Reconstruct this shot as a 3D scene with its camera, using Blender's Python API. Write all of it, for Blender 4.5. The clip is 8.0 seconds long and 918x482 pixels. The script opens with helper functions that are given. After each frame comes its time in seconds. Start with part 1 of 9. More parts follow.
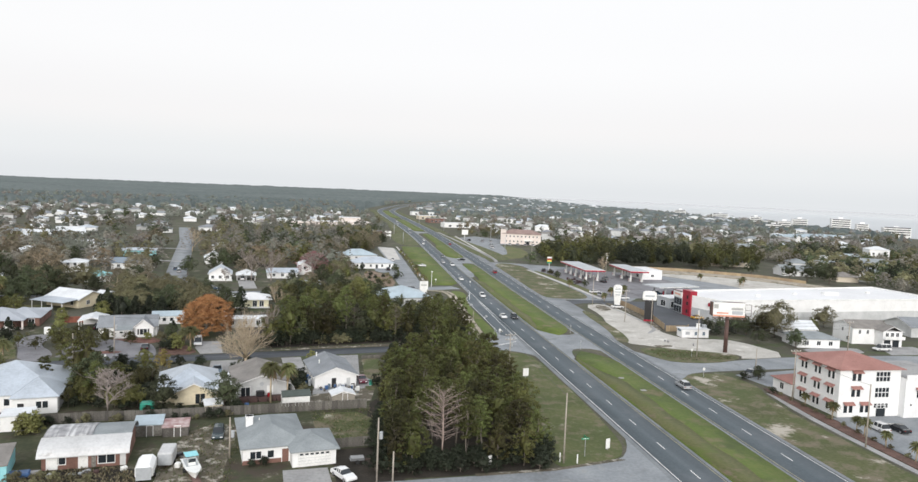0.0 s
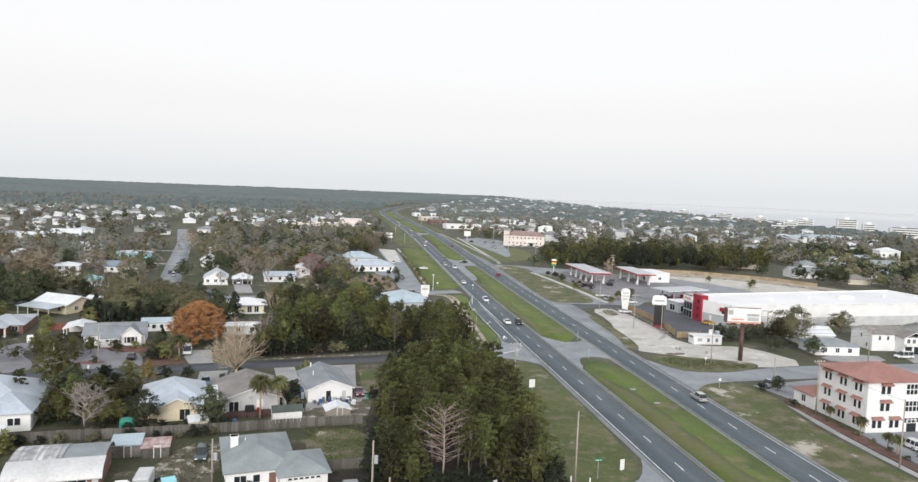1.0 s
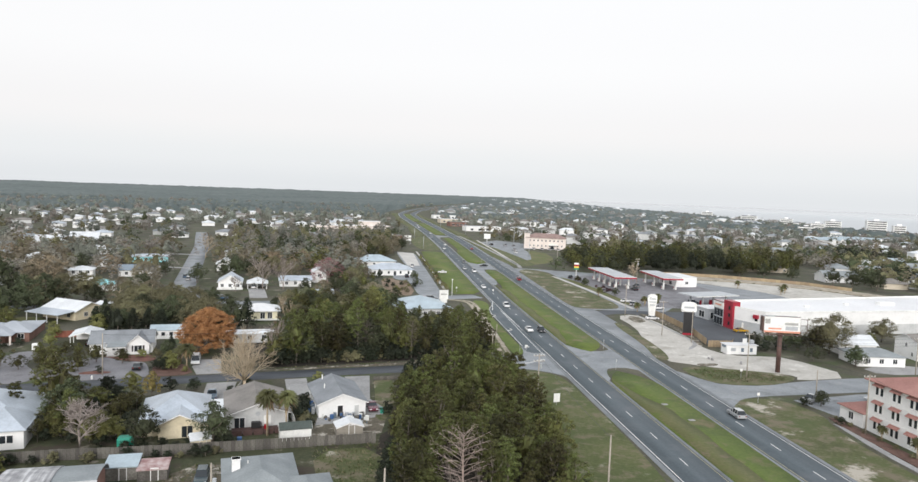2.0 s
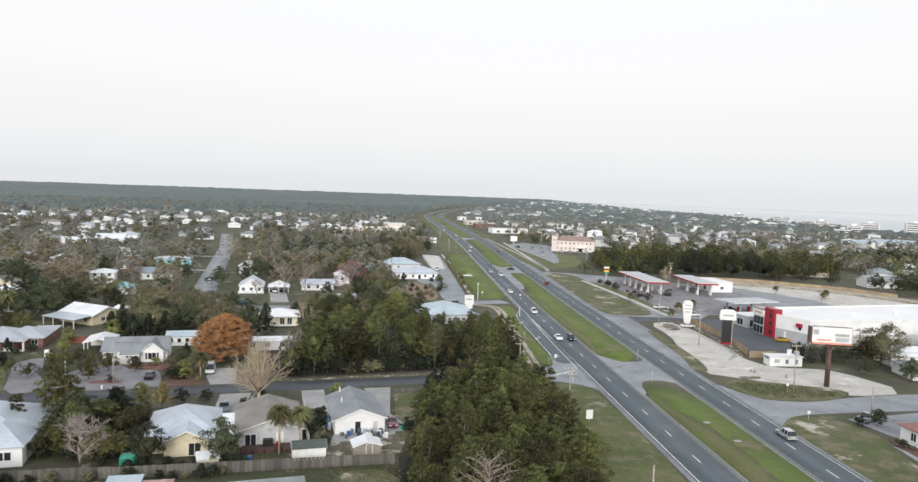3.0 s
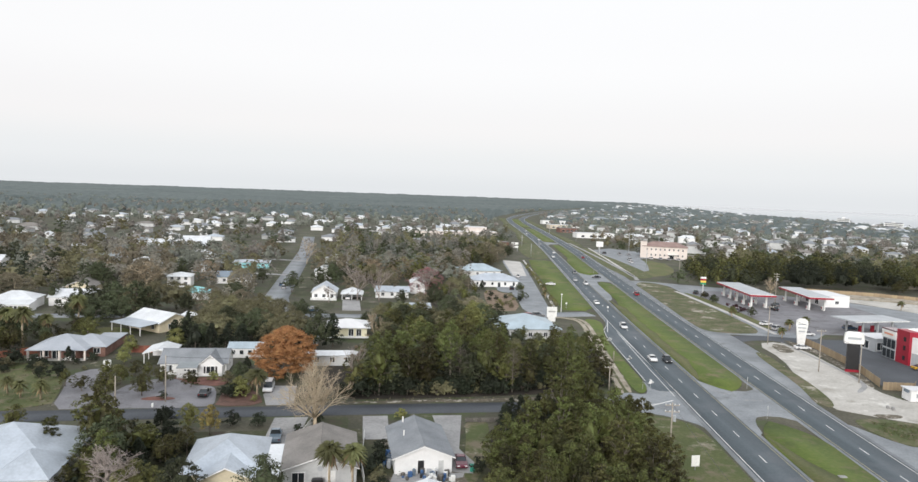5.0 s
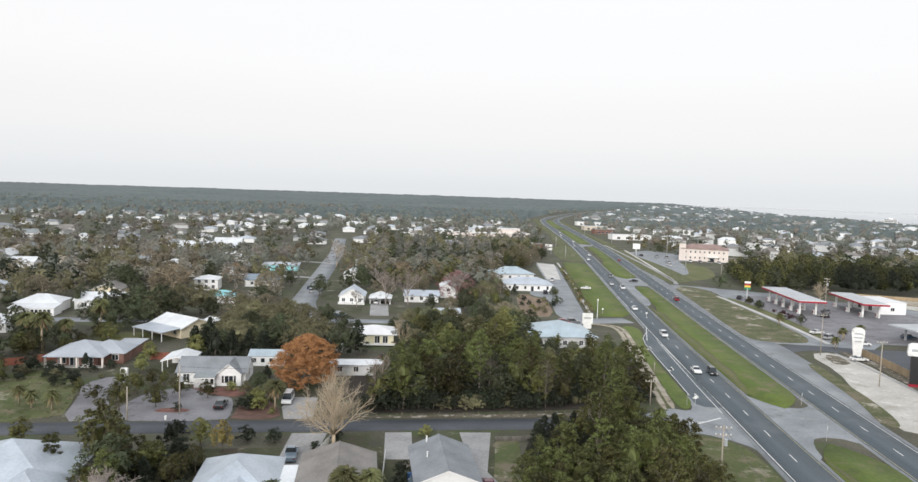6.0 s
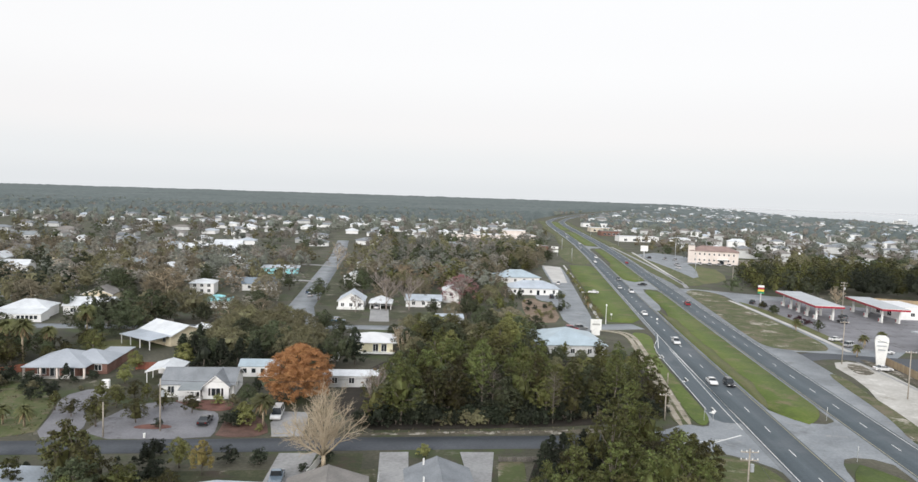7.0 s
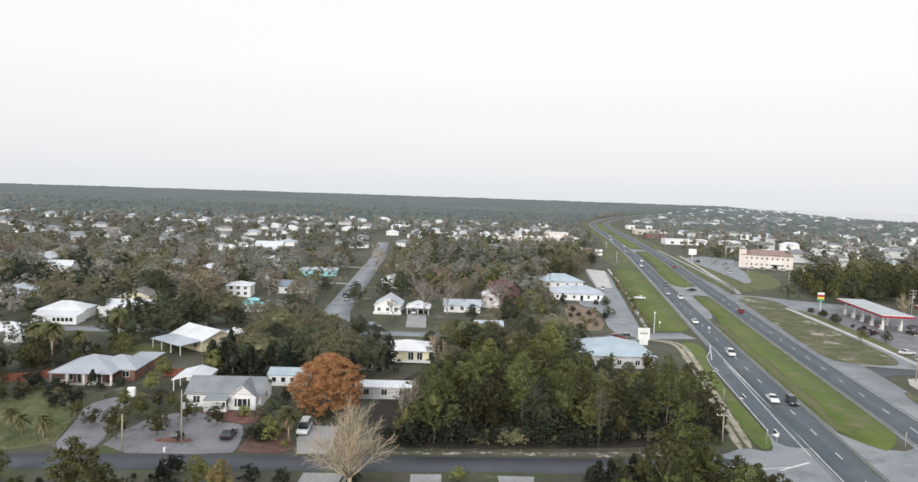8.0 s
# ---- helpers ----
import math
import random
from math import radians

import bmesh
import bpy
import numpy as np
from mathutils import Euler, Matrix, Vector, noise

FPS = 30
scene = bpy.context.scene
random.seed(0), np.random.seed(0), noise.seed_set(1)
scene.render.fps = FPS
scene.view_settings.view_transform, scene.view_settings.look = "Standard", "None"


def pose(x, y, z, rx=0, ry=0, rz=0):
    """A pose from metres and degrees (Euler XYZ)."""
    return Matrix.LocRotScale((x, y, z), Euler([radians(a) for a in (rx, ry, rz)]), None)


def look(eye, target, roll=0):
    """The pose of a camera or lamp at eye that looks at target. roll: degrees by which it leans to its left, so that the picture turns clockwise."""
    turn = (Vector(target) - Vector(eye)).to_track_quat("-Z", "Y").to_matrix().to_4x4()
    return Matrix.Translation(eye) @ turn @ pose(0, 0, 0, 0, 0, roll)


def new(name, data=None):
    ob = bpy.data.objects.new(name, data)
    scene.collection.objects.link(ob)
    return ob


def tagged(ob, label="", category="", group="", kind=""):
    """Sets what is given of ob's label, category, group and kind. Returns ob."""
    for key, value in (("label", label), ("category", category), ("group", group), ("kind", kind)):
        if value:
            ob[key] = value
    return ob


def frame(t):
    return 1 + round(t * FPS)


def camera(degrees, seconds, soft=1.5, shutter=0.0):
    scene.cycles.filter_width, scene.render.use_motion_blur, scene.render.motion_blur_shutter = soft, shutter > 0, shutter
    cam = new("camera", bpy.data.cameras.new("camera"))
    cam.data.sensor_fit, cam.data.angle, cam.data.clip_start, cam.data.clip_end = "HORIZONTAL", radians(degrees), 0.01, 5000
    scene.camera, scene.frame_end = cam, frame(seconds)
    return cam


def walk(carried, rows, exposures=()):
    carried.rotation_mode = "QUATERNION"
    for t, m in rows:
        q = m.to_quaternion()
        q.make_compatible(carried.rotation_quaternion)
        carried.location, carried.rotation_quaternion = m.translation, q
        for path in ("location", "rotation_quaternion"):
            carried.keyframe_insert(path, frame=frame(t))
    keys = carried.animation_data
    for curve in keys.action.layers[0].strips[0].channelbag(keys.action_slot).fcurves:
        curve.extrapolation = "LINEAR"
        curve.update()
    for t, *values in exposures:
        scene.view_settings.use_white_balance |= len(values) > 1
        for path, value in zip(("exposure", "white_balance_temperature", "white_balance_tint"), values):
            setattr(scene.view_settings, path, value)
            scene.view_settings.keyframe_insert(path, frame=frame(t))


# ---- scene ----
cam = camera(66.8, 8.0, soft=1.45)
PATH = [
    (0, (0.321, -0.912, 43.114), (0.706, 1.045, 42.964), 2.4),
    (0.5, (1.21, 3.343, 43.14), (1.598, 5.299, 42.991), 2.4),
    (1, (2.032, 7.609, 43.134), (2.41, 9.567, 42.986), 2.3),
    (1.5, (2.831, 11.896, 43.131), (3.184, 13.859, 42.985), 2.2),
    (3, (5.068, 24.864, 43.152), (5.316, 26.844, 43.009), 2.1),
    (3.5, (5.692, 29.201, 43.17), (5.893, 31.186, 43.028), 2.1),
    (4, (6.344, 33.518, 43.199), (6.485, 35.508, 43.057), 2.1),
    (4.5, (6.943, 37.895, 43.203), (7.015, 39.889, 43.06), 2.1),
    (5, (7.469, 42.443, 43.215), (7.48, 44.437, 43.072), 2.1),
    (6.5, (8.558, 56.159, 43.134), (8.456, 58.151, 42.992), 1.9),
    (7, (8.676, 60.698, 43.097), (8.575, 62.691, 42.957), 1.9),
    (7.5, (8.646, 65.223, 43.087), (8.495, 67.212, 42.948), 1.9),
    (8, (8.761, 69.705, 43.104), (8.54, 71.688, 42.964), 1.9),
]
walk(cam, [(t, look(eye, target, roll)) for t, eye, target, roll in PATH])

# ---- world, sun and exposure ----
scene.view_settings.exposure = 0.0
world = bpy.data.worlds.new("overcast_sky")
scene.world = world
world.use_nodes = True
wn, wl = world.node_tree.nodes, world.node_tree.links
wn.clear()
w_out = wn.new("ShaderNodeOutputWorld")
w_sky = wn.new("ShaderNodeTexSky")
w_sky.sky_type, w_sky.sun_disc = "NISHITA", False
w_sky.sun_elevation, w_sky.sun_rotation = radians(22), radians(192)
w_sky.dust_density, w_sky.air_density = 3.0, 1.2
w_b1 = wn.new("ShaderNodeBackground")
w_b1.inputs["Strength"].default_value = 0.012
wl.new(w_sky.outputs["Color"], w_b1.inputs["Color"])
w_co = wn.new("ShaderNodeTexCoord")
w_sep = wn.new("ShaderNodeSeparateXYZ")
wl.new(w_co.outputs["Generated"], w_sep.inputs[0])
w_ramp = wn.new("ShaderNodeValToRGB")
cr = w_ramp.color_ramp
cr.interpolation = "EASE"
for p, c in ((0.0, (0.775, 0.80, 0.825)), (0.035, (0.82, 0.84, 0.862)), (0.09, (0.885, 0.87, 0.882)), (0.18, (0.935, 0.925, 0.93)), (0.34, (0.955, 0.955, 0.955)), (0.95, (0.98, 1.03, 1.10))):
    el = cr.elements.new(p)
    el.color = (*c, 1)
cr.elements.remove(cr.elements[0])
cr.elements[-1].color = (1.07, 1.15, 1.25, 1)
wl.new(w_sep.outputs["Z"], w_ramp.inputs[0])
w_b2 = wn.new("ShaderNodeBackground")
w_b2.inputs["Strength"].default_value = 1.0
wl.new(w_ramp.outputs[0], w_b2.inputs["Color"])
w_add = wn.new("ShaderNodeAddShader")
wl.new(w_b1.outputs[0], w_add.inputs[0])
wl.new(w_b2.outputs[0], w_add.inputs[1])
wl.new(w_add.outputs[0], w_out.inputs["Surface"])

sun_data = bpy.data.lights.new("sun", "SUN")
sun_data.energy, sun_data.angle, sun_data.color = 2.2, radians(28), (1.0, 0.975, 0.95)
sun = new("sun", sun_data)
sun.matrix_world = look((-80, -200, 160), (0, 200, 0))


# ---- materials ----
def material(name, base, dark=None, light=None, rough=0.8, metal=0.0, fine=6.0, coarse=0.35, bump=0.15, bump_scale=None, per="", amount=0.25, coords="Object", stretch=None, spots=None):
    """A surface whose colour wanders between dark, base and light at two scales. per: 'object' or 'island' adds a change from piece to piece."""
    m = bpy.data.materials.new(name)
    m.use_nodes = True
    n, l = m.node_tree.nodes, m.node_tree.links
    b = n["Principled BSDF"]
    b.inputs["Roughness"].default_value, b.inputs["Metallic"].default_value = rough, metal
    dark = dark or tuple(c * 0.75 for c in base)
    light = light or tuple(min(1, c * 1.15) for c in base)
    co = n.new("ShaderNodeTexCoord")
    n1, n2 = n.new("ShaderNodeTexNoise"), n.new("ShaderNodeTexNoise")
    n1.inputs["Scale"].default_value, n1.inputs["Detail"].default_value = coarse, 5
    n2.inputs["Scale"].default_value, n2.inputs["Detail"].default_value = fine, 4
    l.new(co.outputs[coords], n2.inputs["Vector"])
    if stretch:
        mp = n.new("ShaderNodeMapping")
        mp.inputs["Scale"].default_value = stretch
        l.new(co.outputs[coords], mp.inputs["Vector"])
        l.new(mp.outputs[0], n1.inputs["Vector"])
    else:
        l.new(co.outputs[coords], n1.inputs["Vector"])
    mix = n.new("ShaderNodeMath")
    mix.operation = "MULTIPLY_ADD"
    l.new(n1.outputs["Fac"], mix.inputs[0])
    mix.inputs[1].default_value = 0.6
    half = n.new("ShaderNodeMath")
    half.operation = "MULTIPLY"
    half.inputs[1].default_value = 0.4
    l.new(n2.outputs["Fac"], half.inputs[0])
    l.new(half.outputs[0], mix.inputs[2])
    ramp = n.new("ShaderNodeValToRGB")
    ramp.color_ramp.elements[0].position, ramp.color_ramp.elements[0].color = 0.34, (*dark, 1)
    ramp.color_ramp.elements[1].position, ramp.color_ramp.elements[1].color = 0.66, (*light, 1)
    mid = ramp.color_ramp.elements.new(0.5)
    mid.color = (*base, 1)
    l.new(mix.outputs[0], ramp.inputs[0])
    col = ramp.outputs[0]
    for tone, size, start, end in spots or ():
        # worn or bare places of another colour, with ragged outlines
        n4 = n.new("ShaderNodeTexNoise")
        n4.inputs["Scale"].default_value, n4.inputs["Detail"].default_value, n4.inputs["Roughness"].default_value = size, 8, 0.68
        l.new(co.outputs[coords], n4.inputs["Vector"])
        mr4 = n.new("ShaderNodeMapRange")
        mr4.inputs["From Min"].default_value, mr4.inputs["From Max"].default_value = start, end
        l.new(n4.outputs["Fac"], mr4.inputs["Value"])
        mx4 = n.new("ShaderNodeMix")
        mx4.data_type = "RGBA"
        l.new(mr4.outputs[0], mx4.inputs["Factor"])
        l.new(col, mx4.inputs["A"])
        mx4.inputs["B"].default_value = (*tone, 1)
        col = mx4.outputs["Result"]
    if per:
        hsv = n.new("ShaderNodeHueSaturation")
        info = n.new("ShaderNodeObjectInfo" if per == "object" else "ShaderNodeNewGeometry")
        rnd = info.outputs["Random" if per == "object" else "Random Per Island"]
        mr = n.new("ShaderNodeMapRange")
        mr.inputs["To Min"].default_value, mr.inputs["To Max"].default_value = 1 - amount, 1 + amount
        l.new(rnd, mr.inputs["Value"])
        l.new(mr.outputs[0], hsv.inputs["Value"])
        mh = n.new("ShaderNodeMapRange")
        mh.inputs["To Min"].default_value, mh.inputs["To Max"].default_value = 0.5 - amount * 0.04, 0.5 + amount * 0.04
        l.new(rnd, mh.inputs["Value"])
        l.new(mh.outputs[0], hsv.inputs["Hue"])
        l.new(col, hsv.inputs["Color"])
        col = hsv.outputs[0]
    l.new(col, b.inputs["Base Color"])
    if bump:
        bp = n.new("ShaderNodeBump")
        bp.inputs["Strength"].default_value = bump
        bp.inputs["Distance"].default_value = 0.05
        if bump_scale:
            n3 = n.new("ShaderNodeTexNoise")
            n3.inputs["Scale"].default_value = bump_scale
            l.new(co.outputs[coords], n3.inputs["Vector"])
            l.new(n3.outputs["Fac"], bp.inputs["Height"])
        else:
            l.new(n2.outputs["Fac"], bp.inputs["Height"])
        l.new(bp.outputs[0], b.inputs["Normal"])
    return m


def ribbed(name, base, rough=0.45, metal=0.3, spacing=0.45, spots=None):
    """Standing-seam metal sheet with faint streaks and dirt."""
    m = material(name, base, tuple(c * 0.82 for c in base), rough=rough, metal=metal, fine=2.5, coarse=0.25, bump=0.0, spots=spots)
    n, l = m.node_tree.nodes, m.node_tree.links
    wv = n.new("ShaderNodeTexWave")
    wv.wave_type, wv.bands_direction, wv.wave_profile = "BANDS", "X", "SAW"
    wv.inputs["Scale"].default_value = 0.314 / spacing
    co = n.new("ShaderNodeTexCoord")
    l.new(co.outputs["Object"], wv.inputs["Vector"])
    bp = n.new("ShaderNodeBump")
    bp.inputs["Strength"].default_value, bp.inputs["Distance"].default_value = 0.35, 0.04
    l.new(wv.outputs["Fac"], bp.inputs["Height"])
    l.new(bp.outputs[0], n["Principled BSDF"].inputs["Normal"])
    return m


def foliage(name, base, amount=0.4, coarse=0.3, sheen=0.0, vary=0.28):
    m = material(name, base, tuple(c * 0.6 for c in base), tuple(c * 1.35 for c in base), rough=0.65, fine=2.0, coarse=coarse, bump=0, per="island", amount=amount * 0.6)
    n, l = m.node_tree.nodes, m.node_tree.links
    b = n["Principled BSDF"]
    hsv = n.new("ShaderNodeHueSaturation")
    info = n.new("ShaderNodeObjectInfo")
    mr, mh = n.new("ShaderNodeMapRange"), n.new("ShaderNodeMapRange")
    mr.inputs["To Min"].default_value, mr.inputs["To Max"].default_value = 1 - vary, 1 + vary
    mh.inputs["To Min"].default_value, mh.inputs["To Max"].default_value = 0.5 - vary * 0.035, 0.5 + vary * 0.035
    l.new(info.outputs["Random"], mr.inputs["Value"])
    l.new(info.outputs["Random"], mh.inputs["Value"])
    l.new(mr.outputs[0], hsv.inputs["Value"])
    l.new(mh.outputs[0], hsv.inputs["Hue"])
    l.new(b.inputs["Base Color"].links[0].from_socket, hsv.inputs["Color"])
    l.new(hsv.outputs[0], b.inputs["Base Color"])
    b.inputs["Specular IOR Level"].default_value = 0.3
    b.inputs["Sheen Weight"].default_value, b.inputs["Sheen Roughness"].default_value = sheen, 0.6
    tr, mx = n.new("ShaderNodeBsdfTranslucent"), n.new("ShaderNodeMixShader")
    mx.inputs[0].default_value = 0.15
    l.new(hsv.outputs[0], tr.inputs["Color"])
    l.new(b.outputs[0], mx.inputs[1])
    l.new(tr.outputs[0], mx.inputs[2])
    l.new(mx.outputs[0], n["Material Output"].inputs["Surface"])
    return m


def glassy(name, base, rough=0.12):
    m = bpy.data.materials.new(name)
    m.use_nodes = True
    b = m.node_tree.nodes["Principled BSDF"]
    b.inputs["Base Color"].default_value, b.inputs["Roughness"].default_value = (*base, 1), rough
    return m


M = {
    "soil": material("soil_and_winter_grass", (0.070, 0.066, 0.045), (0.042, 0.044, 0.028), (0.115, 0.106, 0.078), fine=1.6, coarse=0.07, rough=0.95, bump=0.4, spots=[((0.06, 0.075, 0.03), 0.09, 0.50, 0.60), ((0.20, 0.18, 0.15), 0.10, 0.60, 0.72)]),
    "verge": material("verge_grass", (0.080, 0.096, 0.030), (0.054, 0.070, 0.020), (0.122, 0.120, 0.054), fine=1.6, coarse=0.10, rough=0.95, bump=0.5, spots=[((0.066, 0.088, 0.026), 0.07, 0.50, 0.64), ((0.150, 0.128, 0.080), 0.35, 0.50, 0.64), ((0.36, 0.325, 0.265), 0.09, 0.585, 0.70)]),
    "vergesandy": material("sandy_verge_grass", (0.084, 0.094, 0.034), (0.054, 0.064, 0.023), (0.126, 0.116, 0.062), fine=1.6, coarse=0.10, rough=0.95, bump=0.5, spots=[((0.066, 0.088, 0.026), 0.07, 0.50, 0.64), ((0.150, 0.128, 0.085), 0.2, 0.48, 0.60), ((0.40, 0.365, 0.31), 0.085, 0.57, 0.63)]),
    "vergestraw": material("straw_olive_grass", (0.112, 0.116, 0.044), (0.078, 0.090, 0.029), (0.155, 0.142, 0.070), fine=1.6, coarse=0.12, rough=0.95, bump=0.5, stretch=(1.0, 0.4, 1.0), spots=[((0.100, 0.128, 0.030), 0.12, 0.52, 0.62), ((0.165, 0.130, 0.090), 0.1, 0.60, 0.68)]),
    "lawn": material("median_grass", (0.098, 0.138, 0.024), (0.068, 0.102, 0.016), (0.140, 0.152, 0.042), fine=1.6, coarse=0.09, rough=0.95, bump=0.5, stretch=(1.0, 0.35, 1.0), spots=[((0.062, 0.085, 0.022), 0.09, 0.52, 0.68), ((0.165, 0.140, 0.075), 0.14, 0.53, 0.66), ((0.125, 0.155, 0.032), 0.3, 0.55, 0.68)]),
    "yard": material("yard_grass", (0.050, 0.056, 0.025), (0.028, 0.035, 0.015), (0.090, 0.084, 0.050), fine=1.4, coarse=0.2, rough=0.95, bump=0.5, spots=[((0.055, 0.042, 0.030), 0.13, 0.52, 0.62), ((0.24, 0.215, 0.18), 0.2, 0.59, 0.67)]),
    # brown litter, its colour lowered further to deepen the shade under trees
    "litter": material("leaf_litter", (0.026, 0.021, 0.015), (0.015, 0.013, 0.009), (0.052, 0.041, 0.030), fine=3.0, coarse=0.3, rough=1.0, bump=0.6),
    "sand": material("pale_sand", (0.46, 0.44, 0.405), (0.36, 0.34, 0.305), (0.55, 0.53, 0.495), fine=1.4, coarse=0.14, rough=0.95, bump=0.5, spots=[((0.30, 0.28, 0.24), 0.12, 0.56, 0.68), ((0.62, 0.60, 0.56), 0.2, 0.56, 0.66)]),
    "track": material("sandy_track", (0.34, 0.30, 0.24), (0.24, 0.21, 0.165), (0.44, 0.395, 0.33), fine=1.5, coarse=0.2, rough=0.95, bump=0.5, spots=[((0.10, 0.10, 0.055), 0.35, 0.54, 0.66)]),
    "dirt": material("trodden_dirt", (0.108, 0.092, 0.066), (0.060, 0.056, 0.036), (0.17, 0.15, 0.115), fine=2.2, coarse=0.22, rough=0.95, bump=0.5, spots=[((0.40, 0.37, 0.32), 0.45, 0.52, 0.60), ((0.055, 0.062, 0.03), 0.3, 0.58, 0.68)]),
    "asphalt": material("worn_asphalt", (0.083, 0.103, 0.117), (0.066, 0.084, 0.096), (0.106, 0.127, 0.141), fine=2.5, coarse=0.6, rough=0.85, bump=0.2, stretch=(1.0, 0.04, 1.0), spots=[((0.128, 0.142, 0.156), 0.05, 0.52, 0.68)]),
    "shoulder": material("bleached_asphalt", (0.235, 0.252, 0.268), (0.18, 0.193, 0.206), (0.30, 0.315, 0.328), fine=2.0, coarse=0.14, rough=0.9, bump=0.25, spots=[((0.15, 0.158, 0.165), 0.11, 0.55, 0.70), ((0.30, 0.30, 0.295), 0.3, 0.58, 0.70)]),
    "lotdark": material("fresh_asphalt", (0.070, 0.077, 0.088), (0.056, 0.062, 0.071), (0.092, 0.100, 0.112), fine=2.0, coarse=0.1, rough=0.85, bump=0.2),
    "lotgrey": material("grey_gravel_tar", (0.195, 0.192, 0.206), (0.15, 0.148, 0.158), (0.245, 0.242, 0.254), fine=2.4, coarse=0.12, rough=0.9, bump=0.3, spots=[((0.105, 0.10, 0.10), 0.18, 0.54, 0.66)]),
    "concrete": material("concrete", (0.31, 0.307, 0.305), (0.23, 0.228, 0.225), (0.38, 0.375, 0.37), fine=1.8, coarse=0.18, rough=0.9, bump=0.2, spots=[((0.22, 0.215, 0.20), 0.35, 0.58, 0.72)]),
    "paleconcrete": material("pale_concrete", (0.50, 0.485, 0.46), (0.40, 0.385, 0.365), (0.58, 0.565, 0.54), fine=1.8, coarse=0.18, rough=0.9, bump=0.2),
    "paint": material("white_road_paint", (0.72, 0.72, 0.70), (0.52, 0.52, 0.50), (0.8, 0.8, 0.79), fine=3.0, coarse=0.5, bump=0.05),
    "yellowpaint": material("yellow_road_paint", (0.36, 0.33, 0.22), (0.26, 0.24, 0.18), (0.45, 0.41, 0.28), fine=3.0, coarse=0.5, bump=0.05),
    "white": material("white_siding", (0.83, 0.83, 0.825), (0.75, 0.75, 0.745), (0.86, 0.86, 0.86), fine=2.0, coarse=0.3, bump=0.08, rough=0.6),
    "cream": material("cream_siding", (0.70, 0.62, 0.45), (0.58, 0.51, 0.37), (0.76, 0.69, 0.53), fine=2.0, coarse=0.3, bump=0.08, rough=0.65),
    "yellow": material("pale_yellow_siding", (0.72, 0.68, 0.49), (0.62, 0.58, 0.42), (0.78, 0.74, 0.56), fine=2.0, coarse=0.3, bump=0.08, rough=0.65),
    "greysiding": material("pale_grey_siding", (0.56, 0.57, 0.57), (0.46, 0.47, 0.47), (0.64, 0.64, 0.64), fine=2.0, coarse=0.3, bump=0.08, rough=0.65),
    "beige": material("beige_stucco", (0.60, 0.53, 0.43), (0.50, 0.44, 0.35), (0.68, 0.61, 0.51), fine=2.0, coarse=0.2, bump=0.1),
    "pinkbeige": material("pink_beige_stucco", (0.73, 0.65, 0.60), (0.64, 0.57, 0.525), (0.79, 0.72, 0.67), fine=2.0, coarse=0.2, bump=0.1),
    "browntile": material("brown_red_roof_tiles", (0.27, 0.19, 0.17), (0.21, 0.145, 0.13), (0.33, 0.24, 0.215), fine=3.0, coarse=0.2, bump=0.3, rough=0.9),
    "brick": material("red_brown_brick", (0.20, 0.105, 0.082), (0.14, 0.075, 0.058), (0.28, 0.165, 0.135), fine=5.0, coarse=0.4, bump=0.2),
    "tealpaint": material("turquoise_siding", (0.27, 0.62, 0.67), (0.21, 0.52, 0.57), (0.36, 0.68, 0.72), fine=2.0, coarse=0.3, bump=0.08, rough=0.6),
    "metalroof": ribbed("pale_metal_roof", (0.46, 0.505, 0.56)),
    "greymetal": ribbed("grey_blue_metal_roof", (0.36, 0.39, 0.43)),
    "bluegreyroof": material("blue_grey_roof_sheet", (0.375, 0.40, 0.44), (0.33, 0.355, 0.39), (0.42, 0.445, 0.48), rough=0.55, metal=0.15, fine=2.0, coarse=0.3, bump=0.1),
    "whiteroof": ribbed("white_metal_roof", (0.66, 0.68, 0.70), metal=0.1),
    "blueroof": ribbed("blue_grey_metal_roof", (0.42, 0.50, 0.55)),
    "rustroof": ribbed("weathered_metal_roof", (0.56, 0.56, 0.56), rough=0.6, spots=[((0.30, 0.25, 0.22), 0.3, 0.64, 0.76), ((0.40, 0.40, 0.41), 0.6, 0.60, 0.72)]),
    "shingle": material("grey_shingles", (0.225, 0.24, 0.258), (0.175, 0.187, 0.20), (0.275, 0.29, 0.308), fine=4.0, coarse=0.3, bump=0.3, rough=0.95),
    "shinglelight": material("pale_grey_shingles", (0.245, 0.268, 0.278), (0.195, 0.215, 0.225), (0.30, 0.325, 0.335), fine=4.0, coarse=0.3, bump=0.3, rough=0.95),
    "darkroof": material("dark_green_grey_roofing", (0.075, 0.092, 0.085), (0.055, 0.068, 0.062), (0.10, 0.12, 0.11), fine=4.0, coarse=0.3, bump=0.2, rough=0.9),
    "shinglebrown": material("brown_grey_shingles", (0.215, 0.20, 0.185), (0.16, 0.15, 0.14), (0.27, 0.25, 0.235), fine=4.0, coarse=0.3, bump=0.3, rough=0.95),
    "tile": material("salmon_roof_tiles", (0.315, 0.155, 0.132), (0.25, 0.12, 0.10), (0.38, 0.20, 0.17), fine=4.0, coarse=0.25, bump=0.4, rough=0.8),
